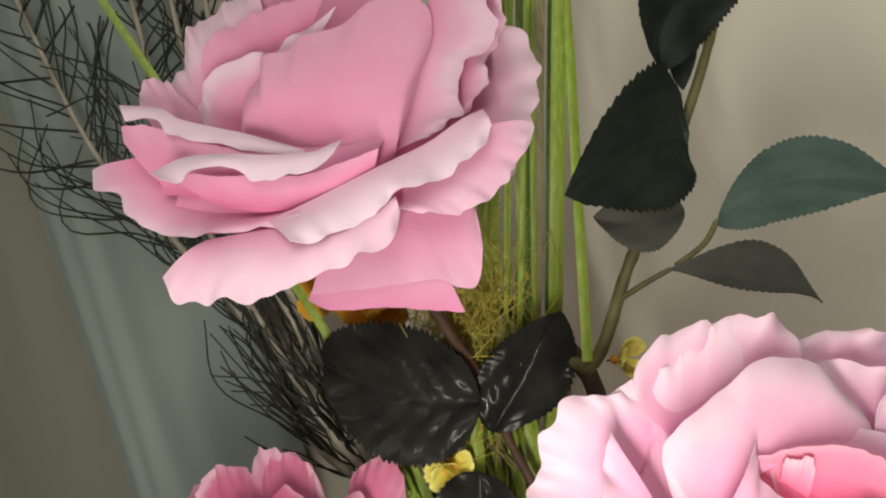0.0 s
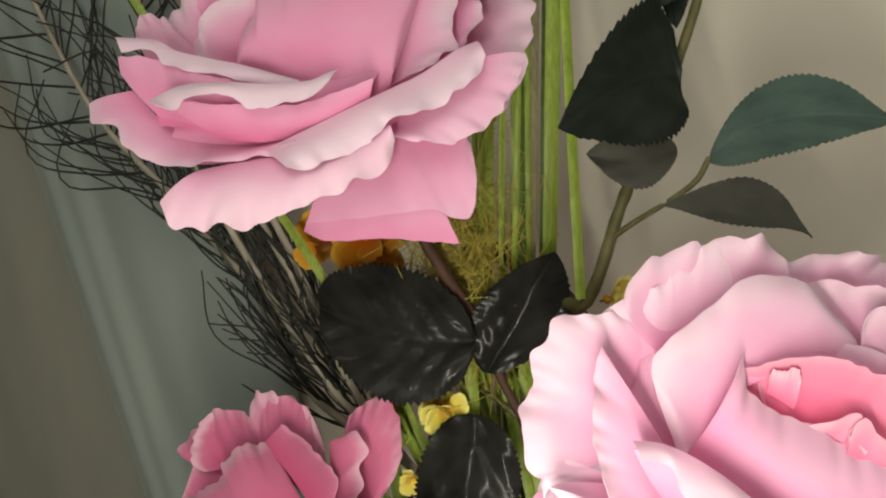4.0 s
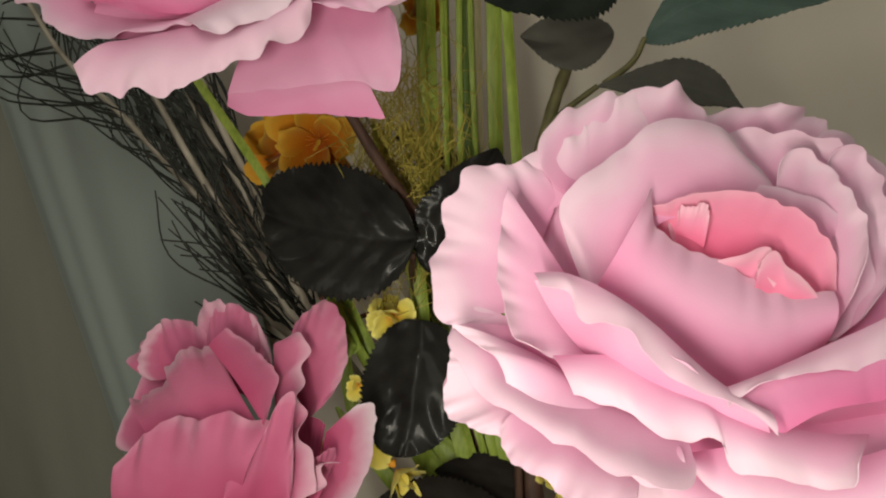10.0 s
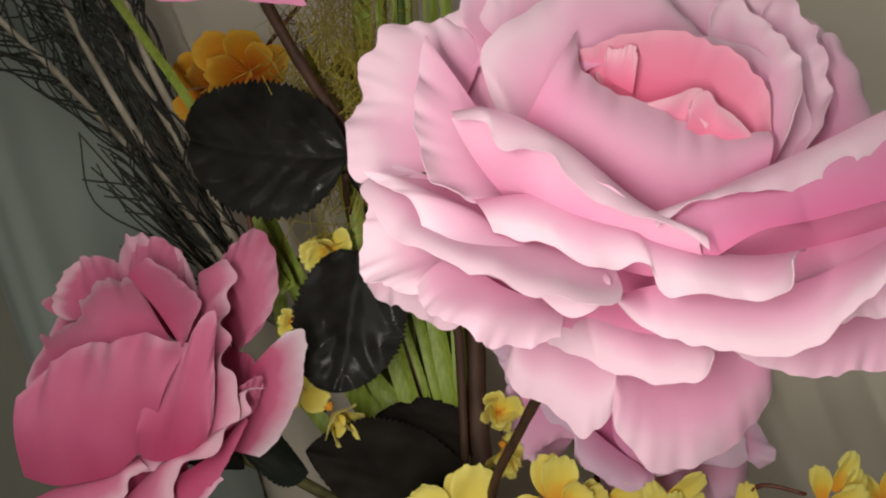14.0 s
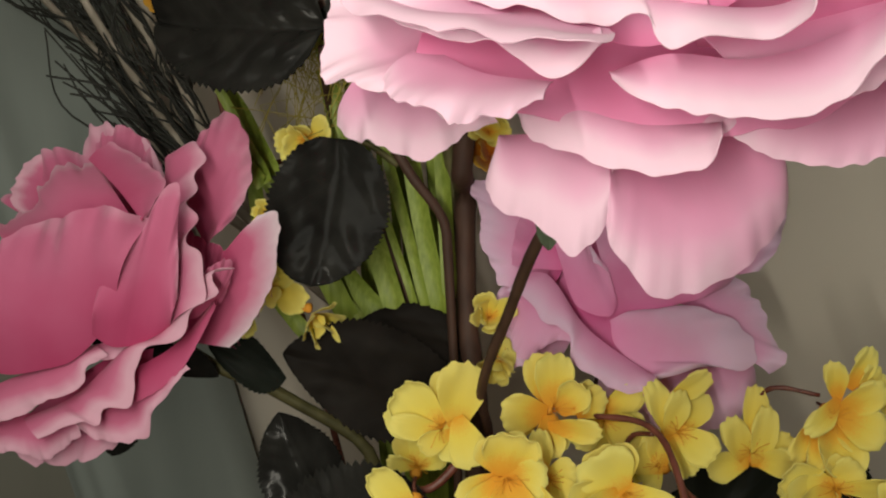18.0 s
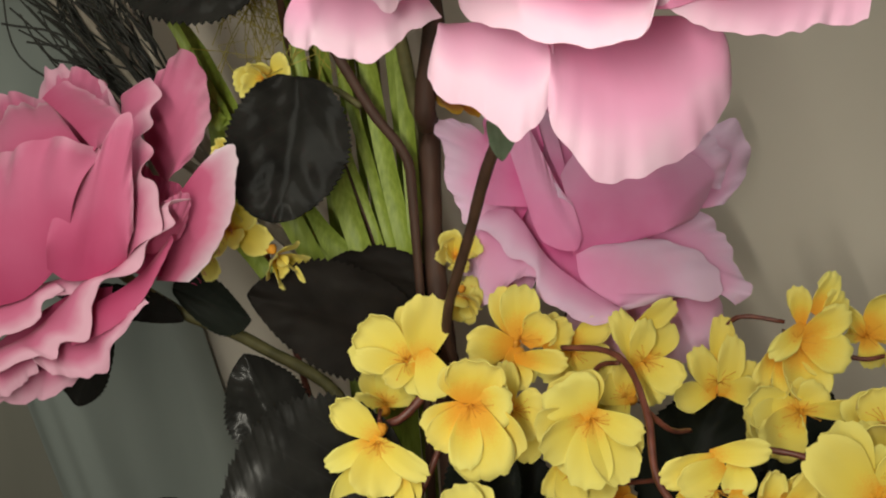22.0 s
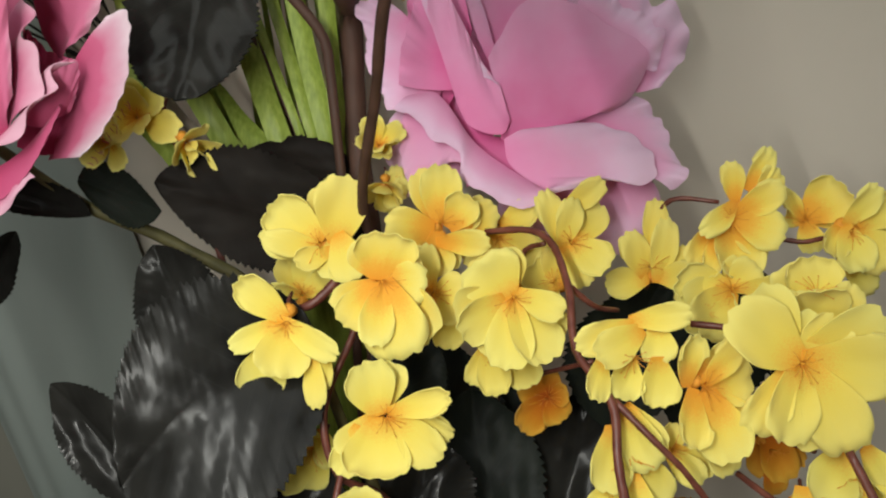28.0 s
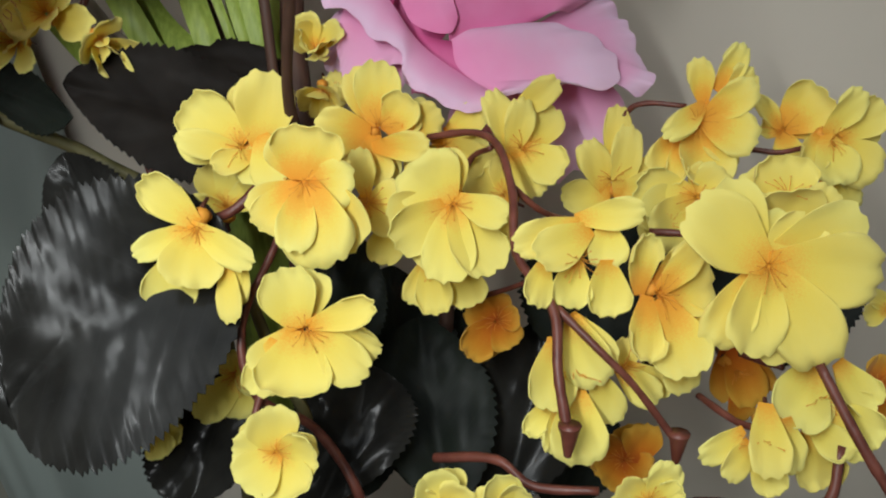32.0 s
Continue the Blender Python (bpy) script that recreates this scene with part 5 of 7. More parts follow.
# ---------- leafy stems ----------
spray = thing("leaf_stem", "olive artificial stem with dark and grey-green toothed leaves", "artificial plant")
tube("stem", [(0.0989, 0.2693, 1.2391), (0.0898, 0.2581, 1.2038), (0.0822, 0.2514, 1.1798), (0.0707, 0.2432, 1.1502), (0.0621, 0.2376, 1.1299), (0.0516, 0.2336, 1.0967), (0.0460, 0.2557, 1.0873), (0.0569, 0.2754, 1.0053), foot(0.008, 0.012)], (0.0014, 0.0026), OLIVE, spray, 8, 0.15, "", 8)
tube("twig", [(0.0582, 0.2346, 1.1188), (0.0655, 0.2313, 1.1257), (0.0734, 0.2279, 1.1323)], (0.0011, 0.0009), OLIVE, spray, 6, 0.1)
tube("twig", [(0.0759, 0.2301, 1.1327), (0.0855, 0.2330, 1.1397), (0.0892, 0.2340, 1.1470)], (0.0011, 0.0009), OLIVE, spray, 6, 0.1)
tube("twig", [(0.0707, 0.2432, 1.1502), (0.0749, 0.2403, 1.1583), (0.0771, 0.2377, 1.1678)], (0.0011, 0.0009), OLIVE, spray, 6, 0.1)
leaf(spray, GREYLEAF, (0.0806, 0.2407, 1.1487), (0.0491, 0.2343, 1.1479), (0.0658, 0.2407, 1.1559), (0.0666, 0.2311, 1.1365), 0.1, teeth=18, seed=5, label="grey leaf underside")
leaf(spray, DARKLEAF, (0.0793, 0.2387, 1.1713), (0.0368, 0.2185, 1.1582), (0.0649, 0.2414, 1.1960), (0.0710, 0.2251, 1.1524), 0.15, teeth=24, seed=6)
leaf(spray, GREENLEAF, (0.0892, 0.2339, 1.1465), (0.1504, 0.2372, 1.1587), (0.1143, 0.2462, 1.1722), (0.1097, 0.2289, 1.1474), 0.12, teeth=28, seed=7, label="muted green leaf with pale veins")
leaf(spray, GREYLEAF, (0.0719, 0.2278, 1.1319), (0.1208, 0.2222, 1.1229), (0.1036, 0.2342, 1.1400), (0.0961, 0.2230, 1.1260), 0.2, teeth=22, seed=8, blunt=0.55, label="grey leaf underside")
leaf(spray, DARKLEAF, (0.0704, 0.2450, 1.1950), (0.1032, 0.2557, 1.2269), (0.0644, 0.2514, 1.2264), (0.0894, 0.2504, 1.2074), 0.15, teeth=24, seed=9)
leaf(spray, DARKLEAF, (0.0809, 0.2561, 1.2093), (0.0780, 0.2452, 1.1878), (0.0734, 0.2516, 1.2002), (0.0838, 0.2516, 1.2002), 0.15, teeth=16, seed=10)

dark_spray = thing("leaf_stem", "dark stem with glossy black-green toothed leaves", "artificial plant")
tube("stem", [(0.0119, 0.2425, 1.0722), (0.0110, 0.2703, 1.0506), (0.0204, 0.2729, 1.0220), (0.0365, 0.2673, 0.9748), foot(-0.015, 0.005)], (0.0012, 0.0024), BARK, dark_spray, 8, 0.12, "", 9)
leaf(dark_spray, BLACKLEAF, (0.0121, 0.2367, 1.0810), (-0.0475, 0.2593, 1.0855), (-0.0154, 0.2561, 1.1036), (-0.0150, 0.2340, 1.0569), 0.18, 0.1, teeth=26, vein=0.08, seed=11, blunt=1.6, label="glossy black leaf")
leaf(dark_spray, BLACKLEAF, (0.0185, 0.2462, 1.0638), (0.0426, 0.2512, 1.1094), (0.0138, 0.2516, 1.0889), (0.0463, 0.2452, 1.0821), 0.3, teeth=22, vein=0.045, seed=12)
leaf(dark_spray, BLACKLEAF, (0.0139, 0.2527, 1.0429), (0.0054, 0.2290, 0.9971), (-0.0090, 0.2414, 1.0226), (0.0326, 0.2401, 1.0172), 0.2, 0.05, teeth=26, vein=0.045, seed=13, blunt=1.6, label="glossy black leaf")
leaf(dark_spray, BROWNLEAF, (0.0617, 0.2525, 0.9619), (0.0184, 0.2556, 0.9742), (0.0434, 0.2599, 0.9794), (0.0426, 0.2471, 0.9614), 0.1, teeth=22, seed=14)
leaf(dark_spray, BROWNLEAF, (0.0601, 0.2404, 0.9466), (-0.0064, 0.2371, 0.9703), (0.0277, 0.2458, 0.9779), (0.0263, 0.2278, 0.9399), 0.12, teeth=28, seed=15, label="brown-black leaf")

low_spray = thing("leaf_stem", "low stem with large glossy black leaves", "artificial plant")
tube("stem", [(0.0443, 0.2020, 0.9224), (0.0501, 0.2036, 0.8959), (0.0598, 0.2026, 0.8622), foot(-0.02, -0.01)], (0.0014, 0.0022), OLIVE, low_spray, 8, 0.1, "", 10)
leaf(low_spray, BLACKLEAF, (0.0085, 0.2173, 0.9183), (-0.0086, 0.2309, 0.9511), (-0.0146, 0.2262, 0.9262), (0.0140, 0.2224, 0.9411), 0.25, teeth=22, vein=0.025, seed=16)
leaf(low_spray, BLACKLEAF, (0.0462, 0.1954, 0.9289), (-0.0067, 0.1707, 0.9010), (0.0058, 0.1994, 0.9462), (0.0274, 0.1667, 0.8890), 0.15, 0.08, teeth=34, vein=0.014, crumple=0.25, seed=17, blunt=1.5, label="large glossy black leaf")
leaf(low_spray, BLACKLEAF, (0.0037, 0.1749, 0.8888), (-0.0261, 0.1866, 0.9253), (-0.0206, 0.1803, 0.9004), (-0.0056, 0.1843, 0.9158), 0.2, teeth=26, vein=0.022, seed=18)
leaf(low_spray, DARKLEAF, (0.0628, 0.2115, 0.8836), (0.0773, 0.2229, 0.9220), (0.0587, 0.2202, 0.9098), (0.0833, 0.2127, 0.8982), 0.2, teeth=22, vein=0.02, seed=19)
leaf(low_spray, BLACKLEAF, (0.0600, 0.1890, 0.8525), (0.0749, 0.2115, 0.8864), (0.0510, 0.2010, 0.8717), (0.0904, 0.1979, 0.8700), 0.2, teeth=22, vein=0.02, seed=20)
leaf(low_spray, DARKLEAF, (0.0993, 0.1985, 0.8412), (0.0932, 0.2309, 0.8915), (0.0732, 0.2191, 0.8669), (0.1165, 0.2167, 0.8684), 0.2, teeth=22, vein=0.02, seed=21)
leaf(low_spray, BLACKLEAF, (0.1171, 0.2013, 0.8373), (0.1344, 0.2323, 0.8878), (0.1020, 0.2201, 0.8596), (0.1499, 0.2173, 0.8610), 0.2, teeth=22, vein=0.02, seed=22)
leaf(low_spray, BLACKLEAF, (0.0262, 0.1832, 0.8603), (0.0399, 0.2053, 0.8924), (0.0150, 0.1942, 0.8756), (0.0494, 0.1914, 0.8741), 0.2, teeth=22, vein=0.02, seed=23)
# added backing leaves that stand in for the dark, shaded gaps between the blossoms
leaf(low_spray, DARKLEAF, (0.0948, 0.2143, 0.8337), (0.0848, 0.2575, 0.9006), (0.0634, 0.2391, 0.8716), (0.1097, 0.2359, 0.8714), 0.2, teeth=24, vein=0.03, seed=50)
leaf(low_spray, DARKLEAF, (0.1157, 0.2172, 0.8276), (0.1169, 0.2581, 0.8894), (0.0938, 0.2396, 0.8600), (0.1352, 0.2363, 0.8582), 0.2, teeth=24, vein=0.03, seed=51)
leaf(low_spray, DARKLEAF, (0.1186, 0.2107, 0.8340), (0.1441, 0.2404, 0.8664), (0.1159, 0.2277, 0.8538), (0.1458, 0.2224, 0.8434), 0.2, teeth=24, vein=0.03, seed=52)
leaf(low_spray, DARKLEAF, (0.0718, 0.2043, 0.8438), (0.0649, 0.2406, 0.8896), (0.0512, 0.2235, 0.8663), (0.0874, 0.2200, 0.8630), 0.2, teeth=24, vein=0.03, seed=53)
leaf(low_spray, DARKLEAF, (0.1353, 0.2185, 0.8224), (0.1584, 0.2463, 0.8484), (0.1306, 0.2341, 0.8373), (0.1621, 0.2291, 0.8283), 0.2, teeth=24, vein=0.03, seed=54)
leaf(low_spray, DARKLEAF, (0.1412, 0.2207, 0.8764), (0.1698, 0.2506, 0.9227), (0.1280, 0.2383, 0.9021), (0.1764, 0.2321, 0.8929), 0.2, teeth=24, vein=0.03, seed=60)
leaf(low_spray, DARKLEAF, (0.1685, 0.2234, 0.8707), (0.2095, 0.2533, 0.9196), (0.1656, 0.2410, 0.8985), (0.2075, 0.2358, 0.8912), 0.2, teeth=24, vein=0.03, seed=61)
leaf(low_spray, DARKLEAF, (0.2047, 0.2187, 0.8701), (0.2414, 0.2460, 0.9103), (0.2049, 0.2353, 0.8957), (0.2422, 0.2282, 0.8813), 0.2, teeth=24, vein=0.03, seed=62)

# ---------- woody stems ----------
trunk = thing("woody_branch", "thick brown wrapped upright stem", "artificial stem")
tube("stem", [(0.0052, 0.2922, 1.1106), (0.0596, 0.2759, 1.0727), (0.0578, 0.2635, 1.0287), (0.0593, 0.2707, 1.0204), (0.0586, 0.2603, 0.9796), (0.0610, 0.2450, 0.9404), foot(0.008)], (0.0038, 0.0046), BARK, trunk, 10, 0.08, "", 11)
side_twig = thing("brown_twig", "thin knobbly brown side twig", "artificial stem")
tube("stem", [(0.0133, 0.2803, 1.0414), (0.0241, 0.2769, 1.0373), (0.0346, 0.2728, 1.0301)], (0.0008, 0.0014), OLIVE, side_twig, 8, 0.2, "", 12)

# ---------- grass ----------
grass = thing("grass_bundle", "bundle of flat bright green plastic grass blades", "artificial grass")
rnd = random.Random(5)
for k in range(16):
    t = k / 15
    low = Vector((0.0190, 0.3000, 0.9716)).lerp(Vector((0.0520, 0.2940, 0.9718)), t)
    mid = Vector((0.0150, 0.2790, 1.1320)).lerp(Vector((0.0425, 0.2740, 1.1327)), t)
    high = Vector((0.0150, 0.3025, 1.2277)).lerp(Vector((0.0420, 0.2951, 1.2270)), t)
    top = high + (high - mid) * 1.3
    jig = Vector((rnd.uniform(-0.004, 0.004), rnd.uniform(-0.012, 0.012), 0))
    blade("blade", [Vector(foot(-0.015 + 0.02 * t, 0.01)), low + jig * 0.5, mid + jig, high + jig * 1.4, top + jig * 2.5], rnd.choice((0.0016, 0.0022, 0.003, 0.004, 0.0055)), rnd.choice((GRASS, GRASS, GRASS, DARKGRASS, GRASS, DRYGRASS)), grass, rnd.uniform(-0.5, 0.5))
for pts, w in (
    (((0.0456, 0.2621, 0.9440), (0.0091, 0.2685, 0.9826), (-0.0434, 0.2672, 1.0911), (-0.0685, 0.2825, 1.1244), (-0.1435, 0.3266, 1.2210), (-0.1776, 0.3485, 1.2643)), 0.0034),
    (((0.0434, 0.2564, 0.9416), (0.0105, 0.2662, 0.9819), (-0.0236, 0.2763, 1.0413), (-0.0137, 0.2609, 1.0265), (-0.0232, 0.2706, 1.0400)), 0.0062),
    (((0.0366, 0.2576, 0.9370), (-0.0105, 0.2680, 0.9771), (-0.0256, 0.2900, 1.0401), (-0.0369, 0.3013, 1.0621)), 0.0058),
    ((foot(-0.01, 0.004), (0.0342, 0.2602, 0.9591), (0.0129, 0.2728, 0.9873), (-0.0051, 0.2865, 1.0119)), 0.009),
    ((foot(-0.008, 0.006), (0.0439, 0.2618, 0.9628), (0.0265, 0.2763, 0.9952), (0.0131, 0.2909, 1.0290)), 0.0075),
    (((0.0371, 0.2623, 0.9586), (0.0319, 0.2593, 0.9787), (0.0242, 0.2681, 1.0041), (0.0135, 0.2795, 1.0394), (0.0049, 0.2886, 1.0656)), 0.0083),
    (((0.0461, 0.2658, 0.9740), (0.0435, 0.2591, 0.9799), (0.0374, 0.2677, 1.0047), (0.0307, 0.2766, 1.0304), (0.0256, 0.2838, 1.0503)), 0.0042),
    (((0.0509, 0.2640, 0.9675), (0.0487, 0.2587, 0.9791), (0.0425, 0.2690, 1.0106), (0.0376, 0.2796, 1.0436), (0.0349, 0.2870, 1.0645)), 0.0071),
    (((0.0537, 0.2638, 0.9674), (0.0526, 0.2598, 0.9840), (0.0509, 0.2732, 1.0288), (0.0499, 0.2811, 1.0514), (0.0497, 0.2884, 1.0723)), 0.0058),
    (((0.0179, 0.2645, 0.9641), (0.0054, 0.2640, 0.9929), (-0.0143, 0.2759, 1.0288), (-0.0264, 0.2842, 1.0512), (-0.0407, 0.2930, 1.0757)), 0.0083),
    (((0.0046, 0.2632, 0.9567), (0.0009, 0.2576, 0.9666), (-0.0144, 0.2648, 0.9844), (-0.0238, 0.2702, 0.9963)), 0.0058),
    (((0.0408, 0.2645, 0.9679), (0.0384, 0.2600, 0.9825), (0.0311, 0.2680, 1.0049), (0.0236, 0.2764, 1.0286), (0.0190, 0.2831, 1.0464)), 0.0029),
    (((0.0490, 0.2316, 1.0985), (0.0462, 0.2435, 1.1429), (0.0440, 0.2575, 1.1872), (0.0422, 0.2727, 1.2324)), 0.0036),
    (((0.0153, 0.2640, 1.0285), (0.0117, 0.2686, 1.0618), (-0.0008, 0.2775, 1.1022), (-0.0048, 0.2828, 1.1149)), 0.0052),
):
    blade("blade", pts, w, GRASS, grass, 0.2)

# ---------- straw fibre ----------
straw = thing("straw_tuft", "tuft of yellow-green straw fibre between the stems", "straw")
pieces = []
c0 = Vector((0.0082, 0.2690, 1.1039))
for k in range(620):
    a = c0 + Vector((rnd.gauss(0, 0.011), rnd.gauss(0, 0.006), rnd.gauss(-0.008, 0.02)))
    d = Vector((rnd.gauss(0.0, 0.45), rnd.gauss(0, 0.25), rnd.gauss(0.9, 0.5))).normalized() * rnd.uniform(0.015, 0.04)
    bend = Vector((rnd.gauss(0, 0.006), rnd.gauss(0, 0.004), rnd.gauss(0, 0.005)))
    pieces.append(tube_data([a - d * 0.5, a + bend, a + d * 0.5], (0.00018, 0.00012), 4))
tagged(joined("fibre", pieces, STRAW, straw), kind="stuff")

# ---------- feathers ----------


def feather(points, length_barb, seed, lean, count=40):
    f = thing("peacock_feather", "dark stripped peacock feather with a pale shaft and wiry barbs", "feather", group="peacock feathers")
    line = smooth_line([foot(0.0, 0.03), (0.0260, 0.2934, 0.9418), (-0.0146, 0.3148, 0.9816), *points], 10)
    v, fc = tube_data(line, (0.0027, 0.0014), 8)
    mesh_ob("shaft", v, fc, SHAFT, f, "pale ribbed shaft")
    g = random.Random(seed)
    n = len(line)
    out = []
    for k in range(count * 2):
        at = 0.36 + 0.64 * (k + g.uniform(-1.5, 1.5)) / (count * 2)
        at = min(max(at, 0.36), 0.995)
        i = min(int(at * (n - 1)), n - 2)
        q = line[i].lerp(line[i + 1], at * (n - 1) - i)
        d = (line[i + 1] - line[i]).normalized()
        open_out = min(1.0, max(0.0, (at - 0.586) / 0.286))
        side = d.cross(Vector((0, -1, 0.2))).normalized() * g.choice((-1, 1))
        ln = (0.03 + length_barb) * g.uniform(0.55, 1.15) * (0.8 + 0.2 * open_out)
        lift = Vector((0, g.uniform(-0.12, 0.1), 0)) * (0.3 + 0.7 * open_out)
        wide = g.uniform(0.04, 0.2) + open_out * (0.3 + lean) * g.uniform(0.1, 1.5)
        w1 = q + (d * 0.3 + side * wide * g.uniform(0.35, 0.8) + lift * 0.2) * ln
        w2 = q + (d * 0.72 + side * wide * g.uniform(0.7, 1.2) + lift * 0.6) * ln
        w3 = q + (d * g.uniform(0.9, 1.15) + side * wide * g.uniform(0.1 - 0.5 * (1 - open_out), 1.5) + lift) * ln
        out.append(tube_data(smooth_line([q, w1, w2, w3], 5), (0.00075, 0.00045), 4))
    tagged(joined("vane", out, BARB, f, "wiry black-green barbs"), kind="stuff")


feather([(-0.0584, 0.3051, 1.0248), (-0.0899, 0.3331, 1.0660), (-0.1339, 0.3608, 1.1057), (-0.1816, 0.3844, 1.1492), (-0.2403, 0.4261, 1.2448)], 0.055, 1, 0.15, 54)
feather([(-0.0484, 0.3012, 1.0295), (-0.0739, 0.3204, 1.0587), (-0.1063, 0.3442, 1.1031), (-0.1301, 0.3620, 1.1450), (-0.1656, 0.3986, 1.2579)], 0.046, 2, 0.1, 52)
feather([(-0.0502, 0.3017, 1.0488), (-0.0701, 0.3217, 1.0806), (-0.0926, 0.3373, 1.1153), (-0.1129, 0.3548, 1.1562), (-0.1398, 0.3838, 1.2608)], 0.024, 4, 0.0, 52)
feather([(-0.0418, 0.2941, 1.0410), (-0.0613, 0.3153, 1.0770), (-0.0833, 0.3323, 1.1161), (-0.0978, 0.3495, 1.1565), (-0.1218, 0.3798, 1.2651)], 0.026, 3, 0.0, 46)

# ---------- blossoms ----------
SHAPES = {}
for level, el in enumerate((20, 40, 62)):
    for var in range(4):
        e, w = radians(el + 8 * (var - 1.5)), 0.31 + 0.035 * var
        mid = np.array((0.60 * math.cos(e), 0, 0.60 * math.sin(e)))
        tip = (math.cos(e * 0.9), 0.05 * (var - 1), math.sin(e * 0.9))
        SHAPES[level, var] = petal_grid((0.03, 0, 0), tip, mid + (0.05, w, 0.06), mid + (0.05, -w, 0.06), 0.3, -0.12, 0.075, drop=0.46, waves=2.6, seed=level * 7 + var, nu=17, nv=12, foot=0.1, scallop=0.035, front=(0.2, 0, 5))
MESHES = {}


def stamen_mesh():
    """Thin threads lying open over the heart, each with a dark tip; the calyx is made beside it."""
    if "stamens" not in MESHES:
        bits = []
        q = random.Random(3)
        for k in range(11):
            w = k * 2.4
            rr = q.uniform(0.16, 0.36)
            tipp = Vector((math.cos(w) * rr, math.sin(w) * rr, q.uniform(0.16, 0.3)))
            bits.append(tube_data([Vector((math.cos(w) * 0.03, math.sin(w) * 0.03, 0.03)), tipp * 0.5 + Vector((0, 0, 0.05)), tipp], (0.007, 0.005), 4))
            bits.append(tube_data([tipp, tipp * 1.06], (0.011, 0.009), 5))
        bits.append(tube_data([Vector((0, 0, -0.3)), Vector((0, 0, -0.2)), Vector((0, 0, -0.13)), Vector((0, 0, -0.1))], (0.17, 0.02), 9))
        ob = joined("blossom", bits, STAMEN)
        MESHES["stamens"] = ob.data
        bpy.data.objects.remove(ob)
        ob = joined("calyx", [tube_data([Vector((0, 0, -0.5)), Vector((0, 0, -0.38)), Vector((0, 0, -0.28)), Vector((0, 0, -0.2))], (0.04, 0.1), 8), tube_data([Vector((0, 0, -0.75)), Vector((0.04, 0, -0.5)), Vector((0, 0, -0.3))], (0.035, 0.045), 6)], TWIG)
        MESHES["calyx"] = ob.data
        bpy.data.objects.remove(ob)
    return MESHES["stamens"]


def blossom(parent, at, facing, size, level, material, spin=0.0, inner=3, seed=0):
    """A blossom of two rings of rounded petals with a tuft of stamens and a small calyx."""
    g = random.Random(seed)
    z = Vector(facing).normalized()
    m = Matrix.Translation(at) @ z.to_track_quat("Z", "Y").to_matrix().to_4x4() @ Matrix.Rotation(spin, 4, "Z") @ Matrix.Scale(size / 2, 4)
    head = new("blossom", stamen_mesh())
    head.parent = parent
    head.matrix_basis = m
    cal = new("calyx", MESHES["calyx"])
    cal.parent = head
    rings = [(5, level, 1.0, 0.0, 0.0)] + ([(inner + 1, min(level + 1, 2), 0.84, 0.6, 0.02)] if inner else [])
    for count, lev, scale, turn, lift in rings:
        for k in range(count):
            var = g.randrange(4)
            key = (lev, var, material.name)
            if key not in MESHES:
                G, uu, vv = SHAPES[lev, var]
                verts, faces, uvs = sheet(G, uu, vv, 0.006)
                ob = mesh_ob("petal", verts, faces, material, None, "", uvs)
                MESHES[key] = ob.data
                bpy.data.objects.remove(ob)
            pt = new("petal", MESHES[key])
            pt.parent = head
            pt.matrix_basis = Matrix.Translation((0, 0, lift)) @ Matrix.Rotation(turn + 2 * math.pi * k / count + g.uniform(-0.22, 0.22), 4, "Z") @ Matrix.Rotation(g.uniform(-0.35, 0.3), 4, "Y") @ Matrix.Rotation(g.uniform(-0.3, 0.3), 4, "X") @ Matrix.Scale(scale * g.uniform(0.88, 1.12), 4)
    return head


yellow = thing("blossom_branch", "arching branch of yellow blossoms with orange hearts on red-brown twigs", "artificial flower")


